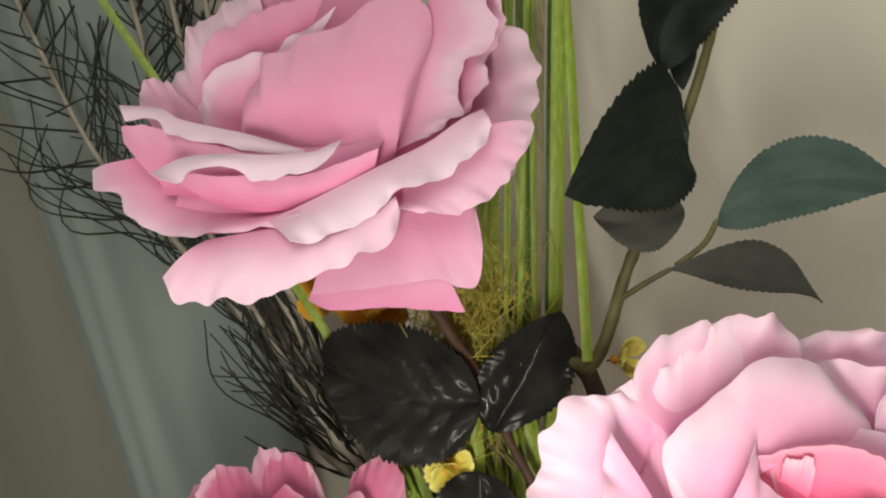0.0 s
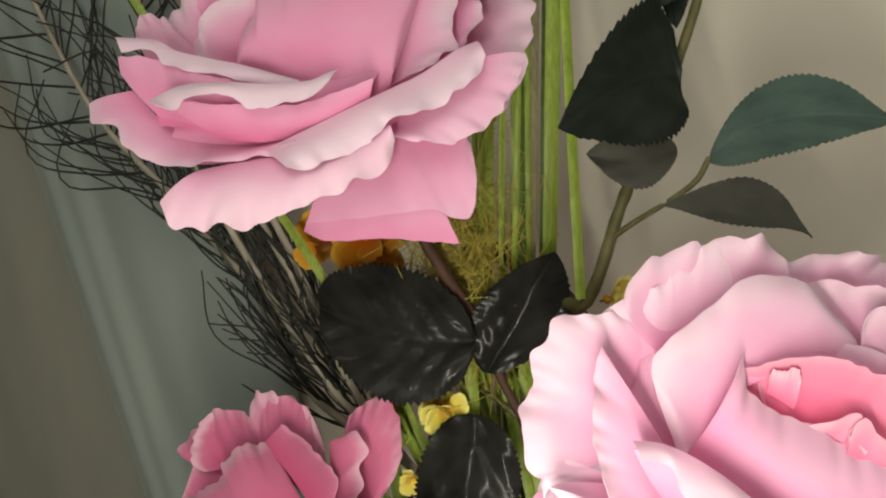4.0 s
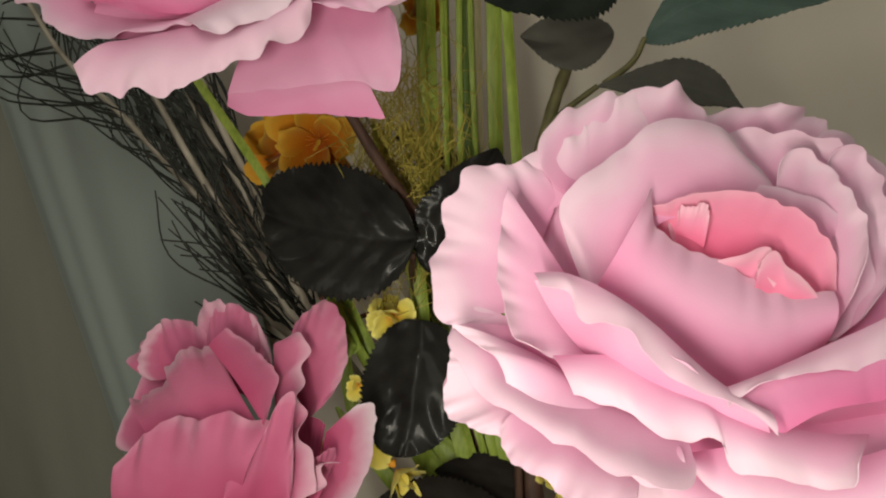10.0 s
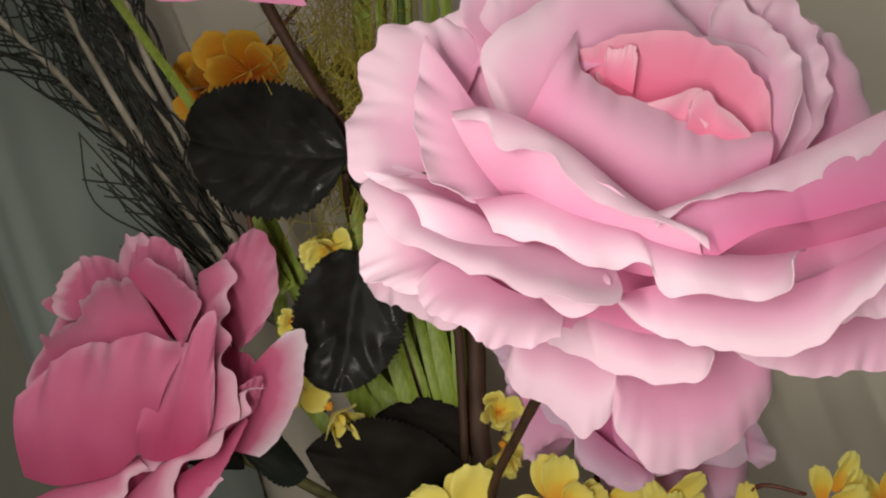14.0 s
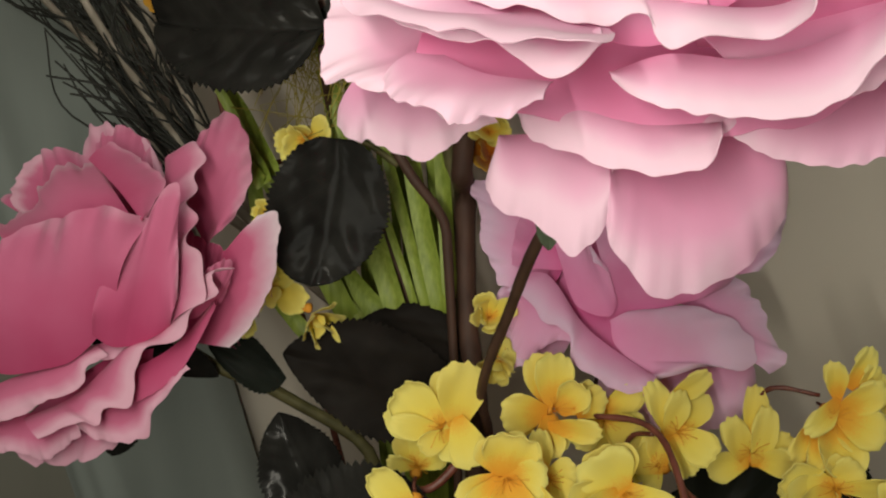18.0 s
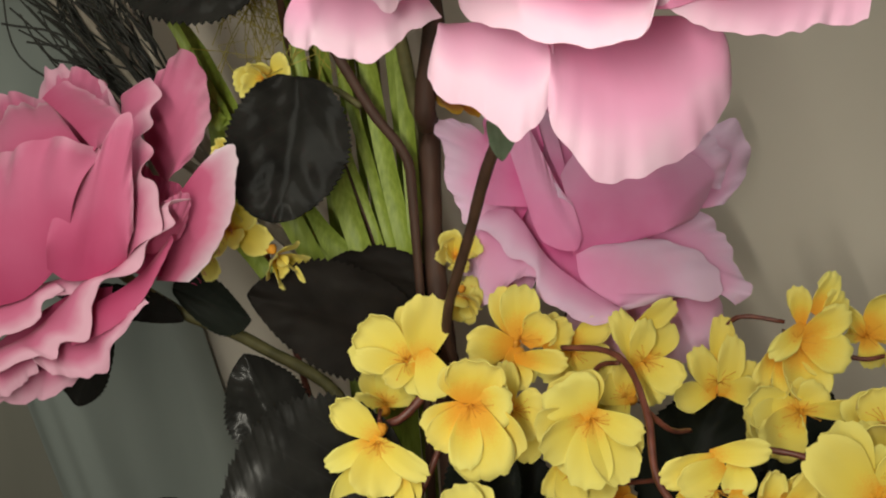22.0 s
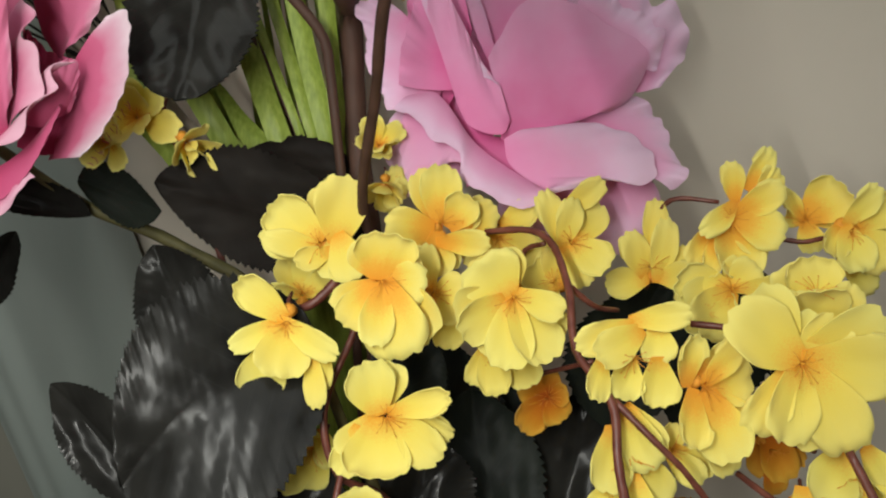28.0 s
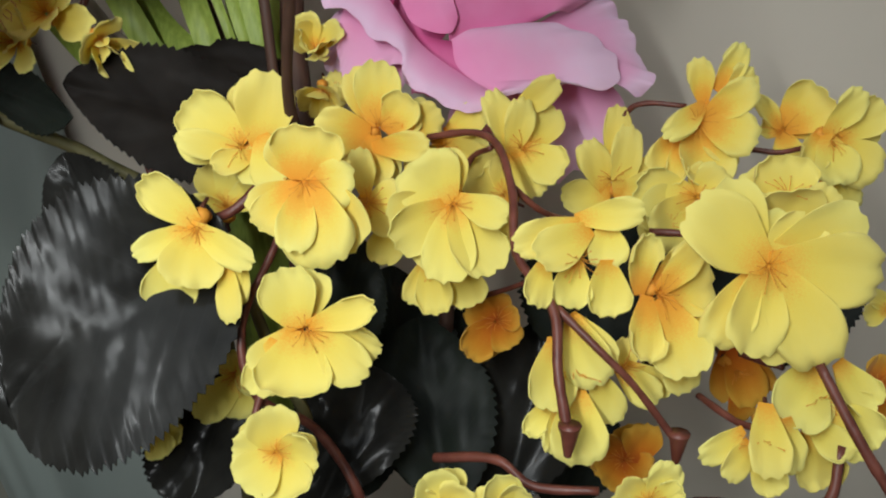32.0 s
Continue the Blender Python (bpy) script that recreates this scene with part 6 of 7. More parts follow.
def bloom(at, facing, material, seed, petals):
    """One blossom of the yellow branch. Each petal, in millimetres from the centre: its foot, its tip and its width."""
    g = random.Random(seed)
    c = Vector(at)
    size = 0.001 * min(16.0, max(Vector(q[3:6]).length for q in petals))
    head = new("blossom", stamen_mesh())
    head.parent = yellow
    head.matrix_basis = Matrix.Translation(c) @ Vector(facing).normalized().to_track_quat("Z", "Y").to_matrix().to_4x4() @ Matrix.Rotation(g.uniform(0, 6), 4, "Z") @ Matrix.Scale(size, 4)
    cal = new("calyx", MESHES["calyx"])
    cal.parent = head
    back = head.matrix_basis.inverted()
    for k, (bx, by, bz, tx, ty, tz, wide) in enumerate(petals):
        b, p = c + Vector((bx, by, bz)) * 0.001, c + Vector((tx, ty, tz)) * 0.001
        way = (p - b) * 1.04
        p = b + way
        side = way.cross(Vector((0.02 + g.uniform(-0.25, 0.25), -1, 0.25 + g.uniform(-0.25, 0.25)))).normalized() * wide * 0.00058
        mid = b.lerp(p, 0.62) + Vector((0, -0.07 * way.length, 0))
        G, uu, vv = petal_grid(b, p, mid + side, mid - side, g.uniform(0.12, 0.4), g.choice((-0.25, -0.1, 0.12, 0.3)), 0.06, drop=0.44, waves=2.3, seed=seed * 9 + k, nu=23, nv=14, foot=0.34, scallop=0.032)
        verts, faces, uvs = sheet(G, uu, vv, 0.0003)
        mesh_ob("petal", [back @ Vector(v) for v in verts], faces, material, head, "", uvs)
        if wide > 9.0:
            # the second layer of the double blossom lies a little behind, turned by some degrees
            turn = Matrix.Rotation(g.choice((-1, 1)) * g.uniform(0.2, 0.45), 3, Vector((0.1, -1, 0.25)).normalized())
            low = Vector((0, 0.0022, -0.0004))
            b2, p2, m2 = b + low, b + turn @ (way * g.uniform(0.88, 1.0)) + low * 1.6, b + turn @ (mid - b) + low * 1.4
            s2 = turn @ side * 0.95
            G, uu, vv = petal_grid(b2, p2, m2 + s2, m2 - s2, g.uniform(0.15, 0.35), 0.0, 0.03, drop=0.42, waves=1.8, seed=seed * 9 + k + 400, nu=19, nv=11, foot=0.3, scallop=0.032)
            verts, faces, uvs = sheet(G, uu, vv, 0.0003)
            mesh_ob("petal", [back @ Vector(v) for v in verts], faces, material, head, "", uvs)


bloom((0.0471, 0.2136, 0.9524), (-0.35, -0.87, 0.35), YELLOW, 0, ((-0.2, 1, -0.2, -13.5, 2.7, 12, 13.6), (0.4, 0.7, -1.1, -15.1, -4, 4.1, 7), (3.4, 0.2, -1.8, -6.8, -5.9, -3.5, 6.4), (5.1, 0.6, -0.4, 8.4, 6.5, 18.8, 14.3), (5.3, 1.6, 2.9, 10, -8.8, -8.8, 10.7)))
bloom((0.0655, 0.1916, 0.9469), (0.19, -0.96, -0.19), WARMYELLOW, 1, ((-0.1, 1, -0.2, 2.6, 1.8, 12.7, 15.7), (-0.1, 1, -0.2, 11.6, -1.4, -1.8, 11.8), (-0.1, 1, -0.2, 3.6, -9.4, -18.7, 16.2), (-0.3, 0.7, -1, -3.1, -9.7, -14.5, 8.6), (-1.2, 0.8, -1, -11.2, -4.6, -10, 9.3)))
bloom((0.0844, 0.2184, 0.9554), (0.32, -0.84, 0.43), WARMYELLOW, 2, ((-2, 0.7, -1.6, -16.6, -2, 0.1, 12), (-0, 1, -0.1, 1.1, 5.3, 16.8, 11.5), (2.4, 0.3, -1.9, 9.1, 0.8, 7.8, 9.9), (-1.7, -0.7, -5.7, 13, -9.6, -4.2, 7.2), (-1.4, 0.4, -2.4, -1.7, -3.8, -15.4, 9.9), (7.4, -0.1, -2, 18, 3.8, 2.5, 9.3)))
bloom((0.0806, 0.2082, 0.9360), (0.13, -0.99, 0.06), YELLOW, 3, ((-0.6, 1.5, 1.3, -1.7, 4.7, 14.1, 6.6), (-0, 1, -0.2, 9.5, -0, 1.8, 9.7), (-0, 1, -0.2, 7.7, -4.6, -6, 9.3), (0.9, -0.8, -5.5, -6.9, -3.9, -6.9, 5.3), (5.6, -1.2, -5.7, 2.5, -3.3, -16.3, 8.8)))
bloom((0.1033, 0.1966, 0.9375), (-0.14, -0.97, -0.20), YELLOW, 4, ((-1, 1, -0.5, -9.5, 2, 10.7, 16.6), (-2.2, 1, -0.7, -15.9, -4.9, -8.6, 11.5), (0.1, 1, -0.2, -3.7, -7.8, -18.4, 12.4), (0.1, 1, -0.2, 8.8, -8.1, -16.7, 13), (0.6, 1.4, 1.2, 12.8, -8, -2.7, 7.6)))
bloom((0.1247, 0.2152, 0.9472), (0.36, -0.78, 0.52), YELLOW, 5, ((-1.2, 0.6, -1.7, -7.4, 2.5, 16.1, 7.7), (-2.5, 0.7, -1.8, 1.1, 0.1, 13.5, 7.7), (-1.9, 4.1, 9.2, 11.3, 4, 18, 7.4), (3.1, 0.9, 0.2, 11.3, 6.8, 10.2, 9.1), (0.5, 1.1, 0.3, 10.4, -5.9, -6.4, 10.5), (-1.5, 0.8, -1.2, 2.8, -7.1, -11.5, 8.9)))
bloom((0.1538, 0.2219, 0.9349), (-0.07, -0.57, 0.82), YELLOW, 6, ((-2.1, 0.3, -3.1, -7.4, 0.7, 11.7, 9), (0.6, 2.3, 3.4, 3.1, 7.6, 20.6, 7), (1.7, -0.6, -5.2, 4.8, 0.9, 15.3, 8.2), (1.5, 0, -3.3, 12.6, -5.1, -1.6, 9), (-0.9, 0.1, -3.6, -15.9, -2.5, -3.7, 9), (5.1, 0.1, -2.3, 12.9, 2.1, 5.2, 5.9)))
bloom((0.1744, 0.2117, 0.9532), (-0.13, -0.99, 0.11), WARMYELLOW, 7, ((3, 2.3, 4.6, -10.4, -6.3, -2, 6.3), (-5.5, 0.5, -3, -14, -6.1, -12.2, 7.9), (-5, -0.1, -4.5, -9.7, -8.6, -15.7, 5.1), (2.6, 2.2, 4, 0.6, 3.1, 16.4, 6.3), (6.4, 3.1, 7.5, 15.5, 6.3, 19.4, 6.7), (9.4, 1.8, 4.4, 17.8, 5.2, 13.4, 8.3), (2.2, 1.1, 0.7, 15.7, -1.3, 9, 8.5), (1.7, 1.1, 0.4, 14.7, -5.8, -5.3, 11.7), (0.4, 1, -0.2, 0.6, -9.5, -16.2, 14.5)))
bloom((0.2088, 0.2281, 0.9460), (-0.54, -0.71, 0.44), WARMYELLOW, 8, ((0.5, 1, -0.2, -7.3, 1.7, 10.2, 5.2), (0.8, 1.3, 0.8, 11.7, -0.6, 10.5, 15.3), (0.5, 1, -0.2, 1.9, -3.4, -10.1, 8.4), (0.5, 1, -0.2, -5.4, 2.4, 2.9, 8.1)))
bloom((0.2198, 0.2203, 0.9438), (0.19, -0.96, -0.19), YELLOW, 9, ((-0.8, 1.7, 1.3, 8.9, 0.3, 13.8, 7.8), (3.4, 1.3, 1.1, 16.8, 1.8, 8.9, 10.1), (2.4, 0.6, -1.3, 12.8, -5.2, -10, 13.4), (-0.8, 1.7, 1.3, 0.4, -8.1, -10.9, 11.1), (-3, 1.8, 1.4, -8.1, -4.1, -7, 8.9), (-2.8, -2.2, -10.8, 9.7, -3.6, -20.1, 7.9)))
bloom((0.1857, 0.1807, 0.9377), (-0.13, -0.46, 0.88), YELLOW, 10, ((-0.1, 0.1, -2.9, 0.3, 5, 9, 14.7), (-0.1, -2.6, -11.3, -2.2, -4.2, 2.8, 15.6), (3.5, -2, -8.8, 11, -0.2, 1.7, 9), (3.5, -1.8, -8.2, 12.5, -8.5, -4.3, 4.4), (-0.9, -2.2, -10.3, -8.2, -0.4, 0.3, 8.4)))
bloom((0.1706, 0.1596, 0.9281), (-0.27, -0.96, -0.10), YELLOW, 11, ((0.5, 0.9, -0.3, -15.5, 4.3, 13.5, 15), (0.5, 0.9, -0.3, 25.6, -2.5, -2.3, 15), (0.5, 0.9, -0.3, 10.9, -8.6, -21, 13.7), (0.5, 0.9, -0.3, -6.3, -7.3, -17.5, 12.4), (-2.1, 0.7, -1.5, -13.1, -3.3, -16.4, 9.7), (0.5, 0.9, -0.3, 13, 5.6, 7.1, 11.6)))
bloom((0.1469, 0.1634, 0.9218), (0.20, -0.97, 0.12), WARMYELLOW, 12, ((0.4, 0.9, -0.4, 10.9, 3.6, 10.1, 6.3), (-4, 1.1, -0.7, -3.1, 1.4, 13.5, 7), (0.4, 0.9, -0.4, 14.3, 2.6, 1.1, 12.6), (1.2, 0.4, -1.9, 4.8, -8.9, -16.7, 12.7), (-2.2, 0.9, -1, -5.9, -8.8, -12.3, 8), (2.9, -2.6, -10.7, 5.5, -6.5, -22.3, 9.1)))
bloom((0.1288, 0.1655, 0.9310), (-0.35, -0.86, -0.36), YELLOW, 13, ((1.7, 3.2, 7.2, -14.3, -0.8, 4.3, 7.4), (-0.1, 3.6, 8, 14.4, 0.3, 10.3, 6.4), (3.4, 2.7, 5.8, -10.1, -3, 1.6, 8.9), (6.8, 2.9, 7.2, 7, -0.2, -2.5, 8), (-7.4, 1.3, -0.6, -12, -7.1, -8, 6.6), (-0.4, 0.8, -0.9, -2.7, -3.2, -10.6, 8.5), (6.8, 0.2, -1.2, 6.3, -2.6, -13.4, 8.8)))
bloom((0.1259, 0.1580, 0.9072), (-0.21, -0.83, -0.51), YELLOW, 14, ((-3.2, 3.2, 5.9, -6.7, -5, -7, 9.7), (0.6, 4.4, 10.6, 4.5, -3.3, -2.9, 9.7), (5.3, 0.1, -1.9, 9.7, -1, -14.3, 7.3), (0.5, -0.7, -5.4, -0.9, -10, -18.2, 11.2), (-5.8, -0.9, -7.4, -11.5, -4.6, -13.5, 4.6), (-4.1, -1.6, -9.2, -6.7, -7.1, -16.8, 4.6)))
bloom((0.1397, 0.1658, 0.9018), (0.53, -0.80, 0.28), YELLOW, 15, ((-0.4, 0.9, -0.4, 6.9, -5.6, -6.2, 7), (1.7, 1.1, 0.4, 12, -1.7, -5.9, 5.5), (0.9, 0.5, -1.5, 2.4, 3.8, 5.8, 5.5)))
bloom((0.0379, 0.1922, 0.9365), (-0.06, -0.92, -0.39), YELLOW, 16, ((-0.2, 1.2, 0.3, -11.8, 2.6, 12.1, 8.8), (-3.4, 1.2, -0.1, -14.9, -3.9, -5.2, 5.9), (-1.9, 1.3, 0.4, 13.1, -7.7, -8, 6.8), (0, 0.9, -0.5, -1.8, -9, -12, 13.5), (-3.5, -0.4, -5.3, -10.2, -4.6, -19.7, 11.7), (6.5, -2, -8.2, 7.2, -9.7, -22, 5.7), (10.9, -2.3, -8, 9.5, -5.7, -19, 3.7)))
bloom((0.0640, 0.1749, 0.9142), (0.42, -0.91, -0.02), YELLOW, 17, ((-1.2, 1, -0.4, -4.4, 3.6, 13.7, 12), (0.9, 1.1, 0.3, 17.4, -3.4, 6.2, 6.5), (2.9, 0.9, -0, 17.4, -2.2, -6.4, 5.7), (2.3, 0.7, -0.5, 13.2, -6.5, -10.9, 9.8), (-1.3, 0.9, -0.9, -3.5, -8.2, -13.1, 15.9), (-6.9, 0.6, -2.7, -12.4, -2.9, -14.8, 8.5)))
bloom((0.1158, 0.2083, 0.8981), (-0.14, -0.91, 0.39), ORANGE, 18, ((0.1, 0.9, -0.4, -9.7, -3.2, -8.5, 10), (0.1, 0.9, -0.4, -8.5, 0.8, 4.1, 8), (0.1, 0.9, -0.4, 4.2, -2.6, -7.3, 9.4), (0.1, 0.9, -0.4, 6.4, -0.2, 0.8, 6.7), (0.1, 0.9, -0.4, 0.6, 3.3, 7.1, 7.7)))
bloom((0.1706, 0.1994, 0.9341), (-0.30, -0.90, 0.32), YELLOW, 19, ((0.6, 1.4, -0.4, -16.8, 2, 2.5, 12.1), (0.6, 1.4, -0.4, 18.9, -3.8, 2.1, 6), (0.6, 1.4, -0.4, -10.5, -5.7, -10.2, 14.9), (0.6, 1.4, -0.4, 7.6, 1.7, 6.8, 9.8)))
bloom((0.1634, 0.1998, 0.9271), (-0.30, -0.92, 0.26), YELLOW, 20, ((0.7, 1.5, -0.5, -7.1, 0.8, 6.8, 11.2), (0.7, 1.5, -0.5, 8.7, 0.2, 2.2, 12.2), (0.7, 1.5, -0.5, -2, -2.2, -7.3, 11.7)))
bloom((0.0566, 0.1611, 0.8896), (-0.00, -0.92, 0.40), YELLOW, 21, ((0.1, 0.7, -0.9, -0.6, 1.2, 10.1, 10.7), (-0.2, 0.9, -0.6, 9.4, -2.5, 0.6, 10), (-0.2, 0.9, -0.6, 3.7, -6.1, -8.5, 10.5), (-0.2, 0.9, -0.6, -7.7, -4.4, -5.5, 10.5), (-0.2, 0.9, -0.6, -9.8, 1.2, 1.5, 7.9)))
bloom((0.0191, 0.1902, 0.8805), (0.47, -0.82, 0.33), YELLOW, 22, ((-0.3, 0.9, -0.5, 4.8, 0.4, 5.6, 6.4), (-0.3, 0.9, -0.5, -7.4, -1.4, 0.5, 7.3), (-0.3, 0.9, -0.5, 2.5, -3.9, -5.1, 7.6), (-0.3, 0.9, -0.5, 6.8, -0.8, -1.2, 5.5)))
bloom((0.0410, 0.1987, 0.8920), (-0.33, -0.94, -0.12), YELLOW, 23, ((1, 0.7, -0.8, -11.2, -4.5, -9.8, 9.1), (2.1, 2.6, 5.2, 4.4, -4.7, -3.8, 6.9), (1.3, 0.3, -2, -3.2, 1.7, 4.7, 6.6), (2.8, 0.2, -2.1, -2.4, -3.7, -11.9, 7.9)))
bloom((0.0950, 0.1506, 0.8778), (-0.24, -0.43, 0.87), YELLOW, 24, ((0, 0.6, -1.3, -2.8, 0.8, 8.3, 9.2), (0.3, 0.6, -1.3, 3.8, 0.3, 5.1, 7.7), (0, 0.8, -0.6, -7.1, -0.3, 0.9, 7.7)))
bloom((0.1075, 0.1494, 0.8767), (-0.12, -0.37, 0.92), YELLOW, 25, ((0.4, 0.8, -0.7, -0.3, 0.6, 8.5, 8.4), (0.1, 0.8, -0.6, 5.3, 0.2, 4.9, 6.9), (0.1, 0.8, -0.6, -5.9, 1.5, 3.3, 7)))
bloom((0.1397, 0.1440, 0.8797), (-0.08, -0.40, 0.91), YELLOW, 26, ((0.6, 0.8, -0.7, 5.3, 0.4, 8.7, 6.7), (0.3, 0.8, -0.6, -7.2, -0.4, 3.9, 8), (0.3, 0.8, -0.6, 6.9, -0.3, 3.7, 5), (0.3, 0.8, -0.6, -0.7, 1.6, 4.8, 7.5)))
bloom((0.1424, 0.1692, 0.8736), (-0.38, -0.73, 0.57), ORANGE, 27, ((3.9, 0.3, -1.4, 5.6, 1.3, 8.5, 9.6), (0.3, 0.8, -0.6, -8, 0.9, 4.4, 9), (0.3, 0.8, -0.6, -6, -2, -4.3, 9), (0.3, 0.8, -0.6, 6.3, -1.5, -3.5, 7.9)))
bloom((0.1658, 0.1474, 0.8924), (-0.47, -0.79, -0.39), YELLOW, 28, ((-3.1, 1.5, 0.8, -13.6, -1.4, -3.9, 5.3), (-2, 0.6, -1.7, -8.7, -4, -7.6, 6), (2.2, 2.9, 6.2, -1.1, -7.8, -4.8, 8.4), (-0.9, -0.2, -4.1, 2.1, -5, -11.8, 6.6), (6.4, 1.5, 2.8, 7.6, -1.5, -9.7, 8.1)))
bloom((0.1835, 0.1549, 0.8966), (-0.01, -0.87, -0.49), YELLOW, 29, ((-0.3, 3.2, 6.5, -9.3, -4.8, -3.8, 12.8), (2, -0.1, -3.1, 11.3, -5.4, -11.2, 11.3), (-2.4, -0.6, -5.7, 3.9, -7.2, -11.8, 7.1), (5.3, 2.9, 6.9, 12.5, -1, -3.8, 8.2), (-1.3, -1.4, -8, -0.3, -4.7, -21.3, 10.6)))
bloom((0.2060, 0.1664, 0.8912), (-0.41, -0.89, 0.19), ORANGE, 30, ((0.6, 0.8, -0.5, -6.4, -3, -4.1, 8.8), (0.6, 0.8, -0.5, 1.6, 2.1, 7, 8.6), (0.6, 0.8, -0.5, -2.2, -4.3, -10.5, 8.8), (0.6, 0.8, -0.5, 8.2, -1, -1.4, 8.6)))
bloom((0.1731, 0.1757, 0.8935), (0.35, -0.84, -0.42), ORANGE, 31, ((0.5, 3, 6.2, 3.6, -3.9, -8.2, 9.1), (0.1, -0.7, -5.4, 2.3, -3.2, -12.8, 7.1), (0.4, 0.9, -0.5, 7.2, 1, 1.3, 7.1), (2.2, 1.9, 3, 9.4, -0.5, -6.3, 6.5)))
bloom((0.0986, 0.2012, 0.9181), (-0.02, -0.79, -0.61), YELLOW, 32, ((-2.4, 2.4, 2.7, -1.1, -5, -11.1, 8.9), (5.4, 1.2, 0.3, 9.2, -3.8, -9.9, 9.7), (-3, 2.2, 1.8, -8, -1.1, -9.2, 6.3)))
bloom((0.1204, 0.2174, 0.9337), (-0.62, -0.58, 0.53), YELLOW, 33, ((2.5, 0.9, -1, -9.6, 2.3, 9.5, 14.6), (0.3, 1.3, -0.3, 1.8, 3.5, 11.2, 10.3), (0.3, 1.3, -0.3, -5.6, -0.1, -5.6, 9.5)))
bloom((0.1034, 0.2252, 0.9478), (0.27, -0.91, -0.31), YELLOW, 34, ((0.9, 2.3, 3.1, 12, 0.9, 9.4, 8.2), (-0.9, 2, 1.4, 10.7, -5.7, -7, 11.2), (0.1, 1.3, -0.3, 4.9, -4.4, -12.6, 10.4), (0.1, 1.3, -0.3, -10.3, -0.7, -8.6, 8.7)))
bloom((0.0391, 0.2218, 0.9338), (0.14, -0.54, 0.83), YELLOW, 35, ((-0.6, 1.3, 0.1, -4.9, 1.7, 12, 8.3), (-0.2, 1.3, 0.1, 6.2, 2.3, 12.2, 12.2), (-0.2, 1.2, -0.2, -9.8, 0.1, 2.3, 5.5), (-0.2, 1.2, -0.2, 8.8, 2.2, 4.7, 7.9)))
bloom((0.2100, 0.1720, 0.9093), (-0.85, -0.36, 0.38), YELLOW, 36, ((0.7, 0.9, -0.4, -6.7, -0.9, -1, 5.1), (0.7, 0.9, -0.4, -3.6, 1.5, 4, 4.3)))
bloom((0.0725, 0.2476, 0.9651), (0.15, -0.32, 0.93), YELLOW, 37, ((-2.4, -1.5, -8.5, -0.8, 1.3, 3.8, 5.3), (-1.8, -1.9, -9.4, 1.5, -1.1, 0, 4.6), (-2.8, -1.5, -8.5, -3.5, 1.9, 1.8, 3.9)))
tube("twig", [foot(0.0, -0.01), (0.0736, 0.1794, 0.8583), (0.0627, 0.1869, 0.8792), (0.0493, 0.1819, 0.8935), (0.0465, 0.1874, 0.9103), (0.0553, 0.1978, 0.9278), (0.0607, 0.2064, 0.9393)], (0.00147, 0.00094), TWIG, yellow, 7, 0.12, "", 20)
tube("twig", [(0.0474, 0.1736, 0.8839), (0.0512, 0.1804, 0.8958), (0.0572, 0.1794, 0.9037)], (0.00116, 0.00073), TWIG, yellow, 7, 0.12, "", 21)
tube("twig", [(0.0959, 0.2225, 0.9509), (0.1137, 0.2073, 0.9531), (0.1173, 0.1880, 0.9431), (0.1159, 0.1734, 0.9300), (0.1217, 0.1595, 0.9208), (0.1207, 0.1508, 0.9099), (0.1215, 0.1450, 0.8987)], (0.00105, 0.00116), TWIG, yellow, 7, 0.12, "", 22)
tube("twig", [(0.1226, 0.1606, 0.9210), (0.1304, 0.1534, 0.9133), (0.1373, 0.1505, 0.9059), (0.1469, 0.1486, 0.8920)], (0.00094, 0.00084), TWIG, yellow, 7, 0.12, "", 23)
tube("twig", [(0.1174, 0.1890, 0.9429), (0.1256, 0.1903, 0.9354), (0.1351, 0.1985, 0.9302)], (0.00094, 0.00073), TWIG, yellow, 7, 0.12, "", 24)
tube("twig", [(0.1576, 0.2301, 0.9514), (0.1623, 0.2263, 0.9567), (0.1745, 0.2201, 0.9563)], (0.00094, 0.00073), TWIG, yellow, 7, 0.12, "", 25)
tube("twig", [(0.1073, 0.2183, 0.9368), (0.1108, 0.2176, 0.9451), (0.1157, 0.2111, 0.9489)], (0.00094, 0.00073), TWIG, yellow, 7, 0.12, "", 26)
tube("twig", [(0.0359, 0.2065, 0.9345), (0.0441, 0.2046, 0.9368), (0.0526, 0.2082, 0.9433)], (0.00126, 0.00147), TWIG, yellow, 7, 0.12, "", 27)
tube("twig", [(0.1801, 0.1511, 0.9068), (0.1848, 0.1411, 0.8931), (0.1900, 0.1352, 0.8825)], (0.00116, 0.00126), TWIG, yellow, 7, 0.12, "", 28)
tube("twig", [(0.1717, 0.1708, 0.9009), (0.1748, 0.1654, 0.9009), (0.1770, 0.1602, 0.9018)], (0.00094, 0.00084), TWIG, yellow, 7, 0.12, "", 29)
tube("twig", [(0.1974, 0.2243, 0.9415), (0.2044, 0.2205, 0.9409), (0.2112, 0.2203, 0.9419)], (0.00094, 0.00073), TWIG, yellow, 7, 0.12, "", 30)
tube("twig", [(0.1528, 0.1865, 0.9293), (0.1610, 0.1808, 0.9297), (0.1671, 0.1749, 0.9289)], (0.00105, 0.00094), TWIG, yellow, 7, 0.12, "", 31)
tube("twig", [(0.1605, 0.1684, 0.8912), (0.1648, 0.1573, 0.8902), (0.1676, 0.1521, 0.8908)], (0.00094, 0.00084), TWIG, yellow, 7, 0.12, "", 32)
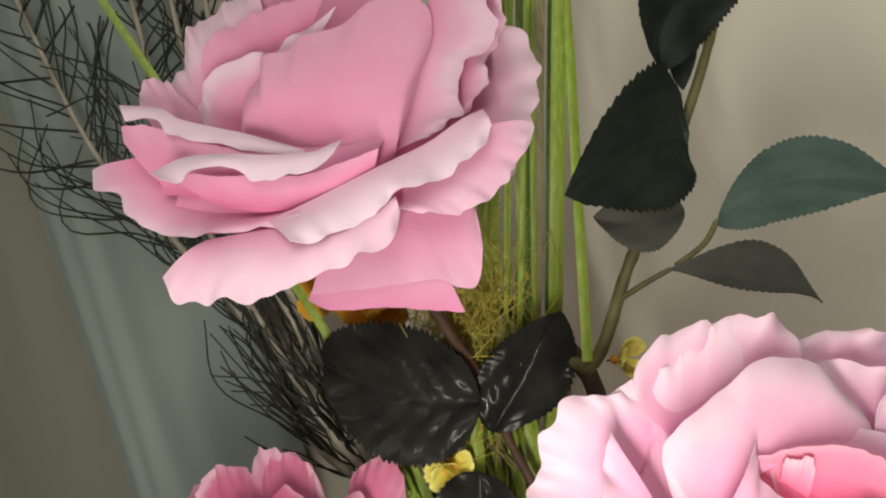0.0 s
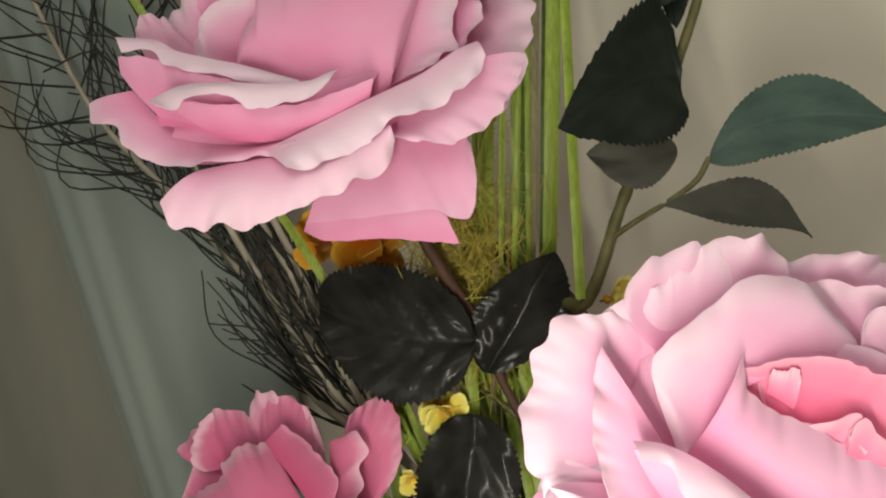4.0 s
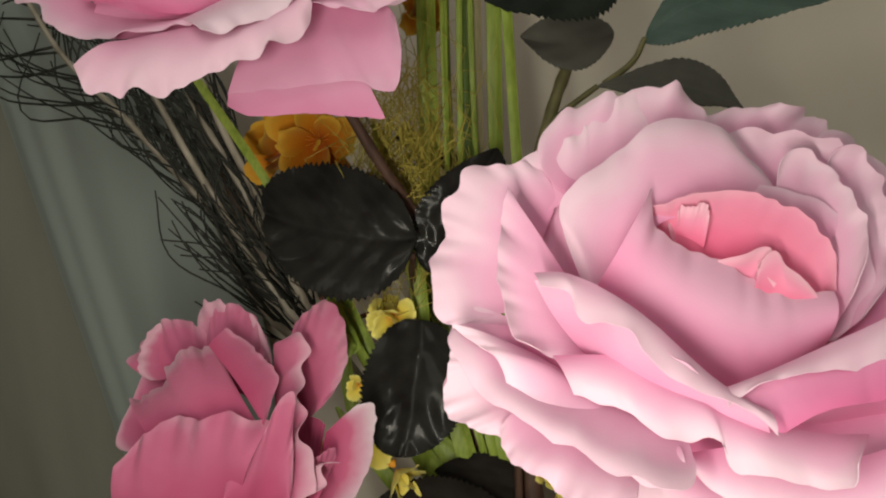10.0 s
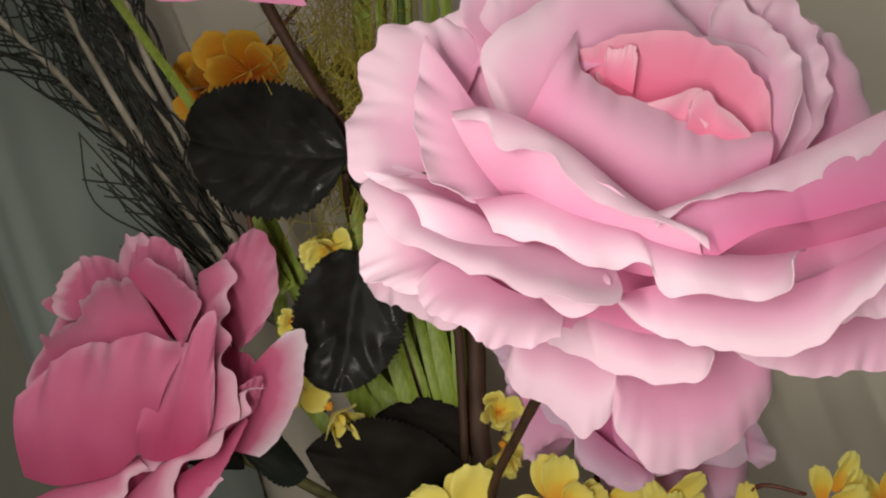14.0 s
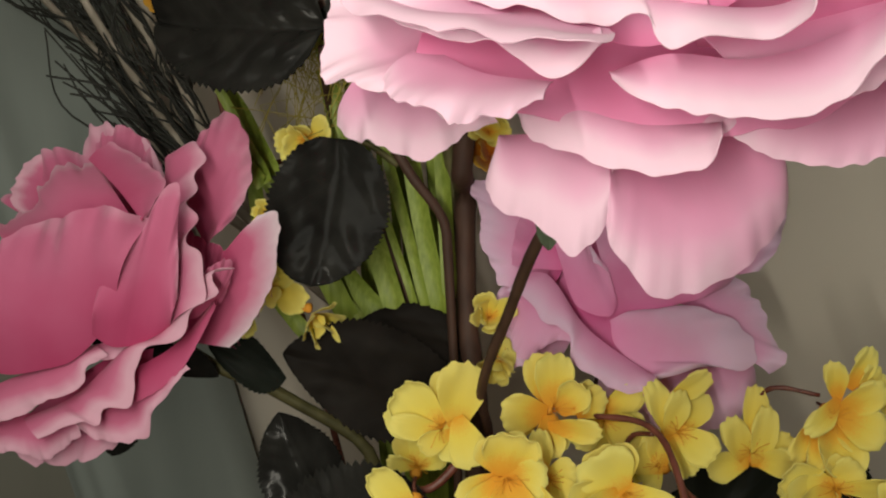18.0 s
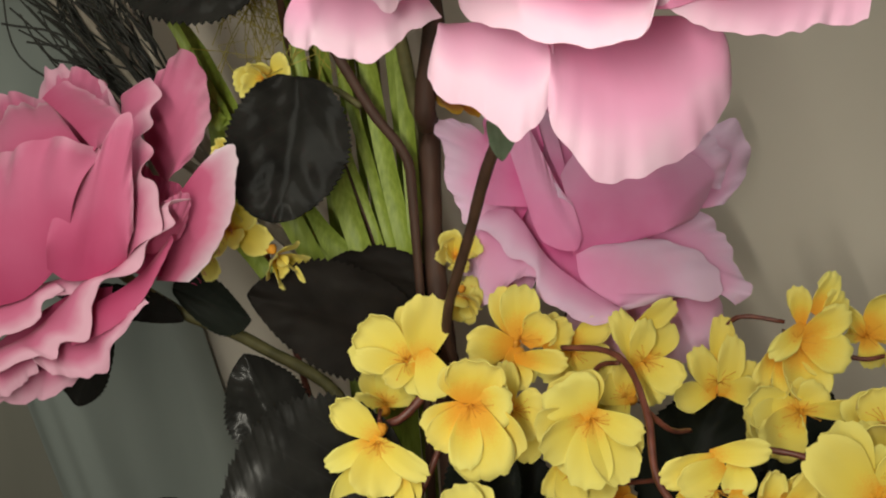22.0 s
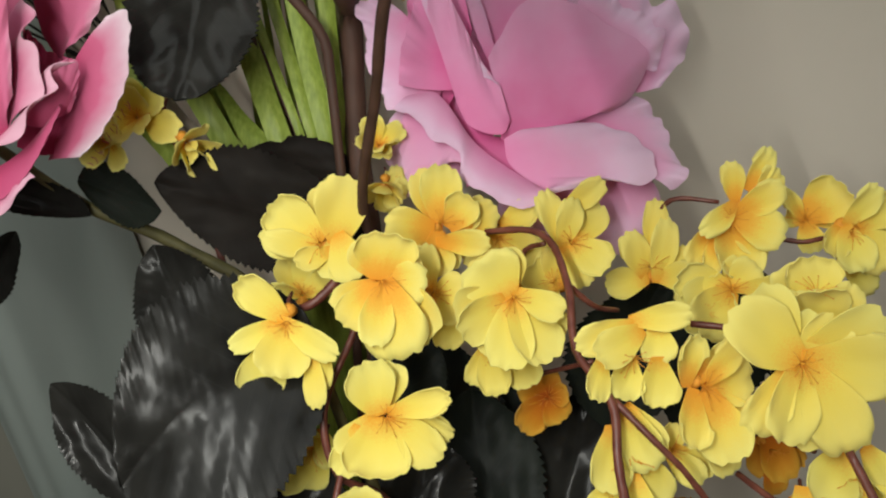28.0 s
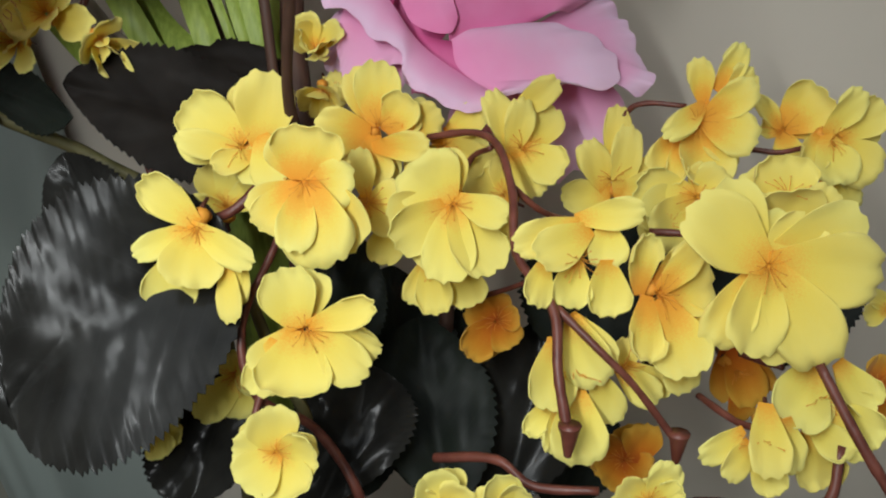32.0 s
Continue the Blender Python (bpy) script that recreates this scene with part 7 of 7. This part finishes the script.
tube("twig", [(0.0996, 0.2129, 0.9023), (0.1143, 0.2081, 0.9067), (0.1265, 0.1945, 0.9160)], (0.00084, 0.00073), TWIG, yellow, 7, 0.12, "", 33)
tube("twig", [(0.0939, 0.1733, 0.8763), (0.1087, 0.1633, 0.8808), (0.1157, 0.1565, 0.8776), (0.1304, 0.1506, 0.8788)], (0.00126, 0.00105), TWIG, yellow, 7, 0.12, "", 34)
tube("twig", [foot(0.02, -0.01), (0.1555, 0.1644, 0.8612), (0.1807, 0.1454, 0.8729), (0.1869, 0.1493, 0.8863)], (0.00168, 0.00105), TWIG, yellow, 7, 0.12, "", 37)
for at in ((0.1216, 0.1438, 0.8981), (0.1471, 0.1474, 0.8916)):
    q = Vector(at)
    tube("bud", [q + Vector((0, 0, 0.003)), q + Vector((0, 0, 0.001)), q - Vector((0.0002, 0, 0.002)), q - Vector((0.0004, 0, 0.0046))], (0.0026, 0.0008), TWIG, yellow, 9, 0.0, "closed brown bud", 1)

behind = thing("blossom_branch", "branch of orange and yellow blossoms deep between the stems", "artificial flower")
blossom(behind, (-0.0291, 0.2971, 1.1068), (-0.1, -1, 0.0), 0.044, 0, ORANGE, 0.2, 2, 60)
blossom(behind, (0.0146, 0.3009, 1.1594), (0.1, -1, 0.0), 0.026, 1, ORANGE, 0.2, 2, 61)
blossom(behind, (-0.0107, 0.2485, 1.0176), (0.0, -1, 0.3), 0.014, 1, YELLOW, 0.4, 2, 62)
blossom(behind, (0.0027, 0.2601, 1.0416), (0.0, -1, 0.1), 0.022, 1, YELLOW, 0.4, 2, 63)
blossom(behind, (-0.0241, 0.2534, 0.9823), (-0.1, -0.9, 0.1), 0.026, 1, YELLOW, 0.5, 2, 65)
blossom(behind, (0.0033, 0.2450, 0.9815), (0.5, -0.6, -0.5), 0.026, 2, YELLOW, 0.2, 2, 66)
blossom(behind, (-0.0136, 0.2529, 0.9898), (-0.1, -0.8, 0.2), 0.032, 1, YELLOW, 0.7, 2, 67)
blossom(behind, (0.0002, 0.2788, 1.0333), (-0.2, -0.7, 0.4), 0.024, 1, YELLOW, 0.3, 2, 68)
blossom(behind, (0.0672, 0.2584, 1.0431), (0.1, -0.8, 0.2), 0.022, 2, YELLOW, 0.3, 2, 69)
blossom(behind, (0.0665, 0.2527, 0.9759), (0.0, -0.8, 0.3), 0.024, 2, YELLOW, 0.3, 2, 70)
blossom(behind, (0.0678, 0.2446, 0.9637), (0.0, -0.7, -0.5), 0.022, 2, YELLOW, 0.3, 2, 71)
blossom(behind, (0.0620, 0.2411, 1.0954), (0.3, -0.7, 0.4), 0.02, 2, YELLOW, 0.3, 2, 72)
blossom(behind, (0.0698, 0.2784, 1.0322), (0.2, -0.8, 0.2), 0.024, 1, ORANGE, 0.3, 2, 73)
blossom(behind, (-0.0457, 0.3040, 1.1019), (-0.2, -0.8, 0.2), 0.036, 1, ORANGE, 0.3, 2, 74)
tube("twig", [foot(-0.01, 0.015), (-0.0078, 0.2846, 0.9717), (-0.0133, 0.2752, 0.9846), (-0.0021, 0.2932, 1.0284), (-0.0274, 0.2839, 1.0317), (-0.0329, 0.3101, 1.1022), (0.0027, 0.3188, 1.1497)], (0.0014, 0.0009), TWIG, behind, 7, 0.1, "", 40)
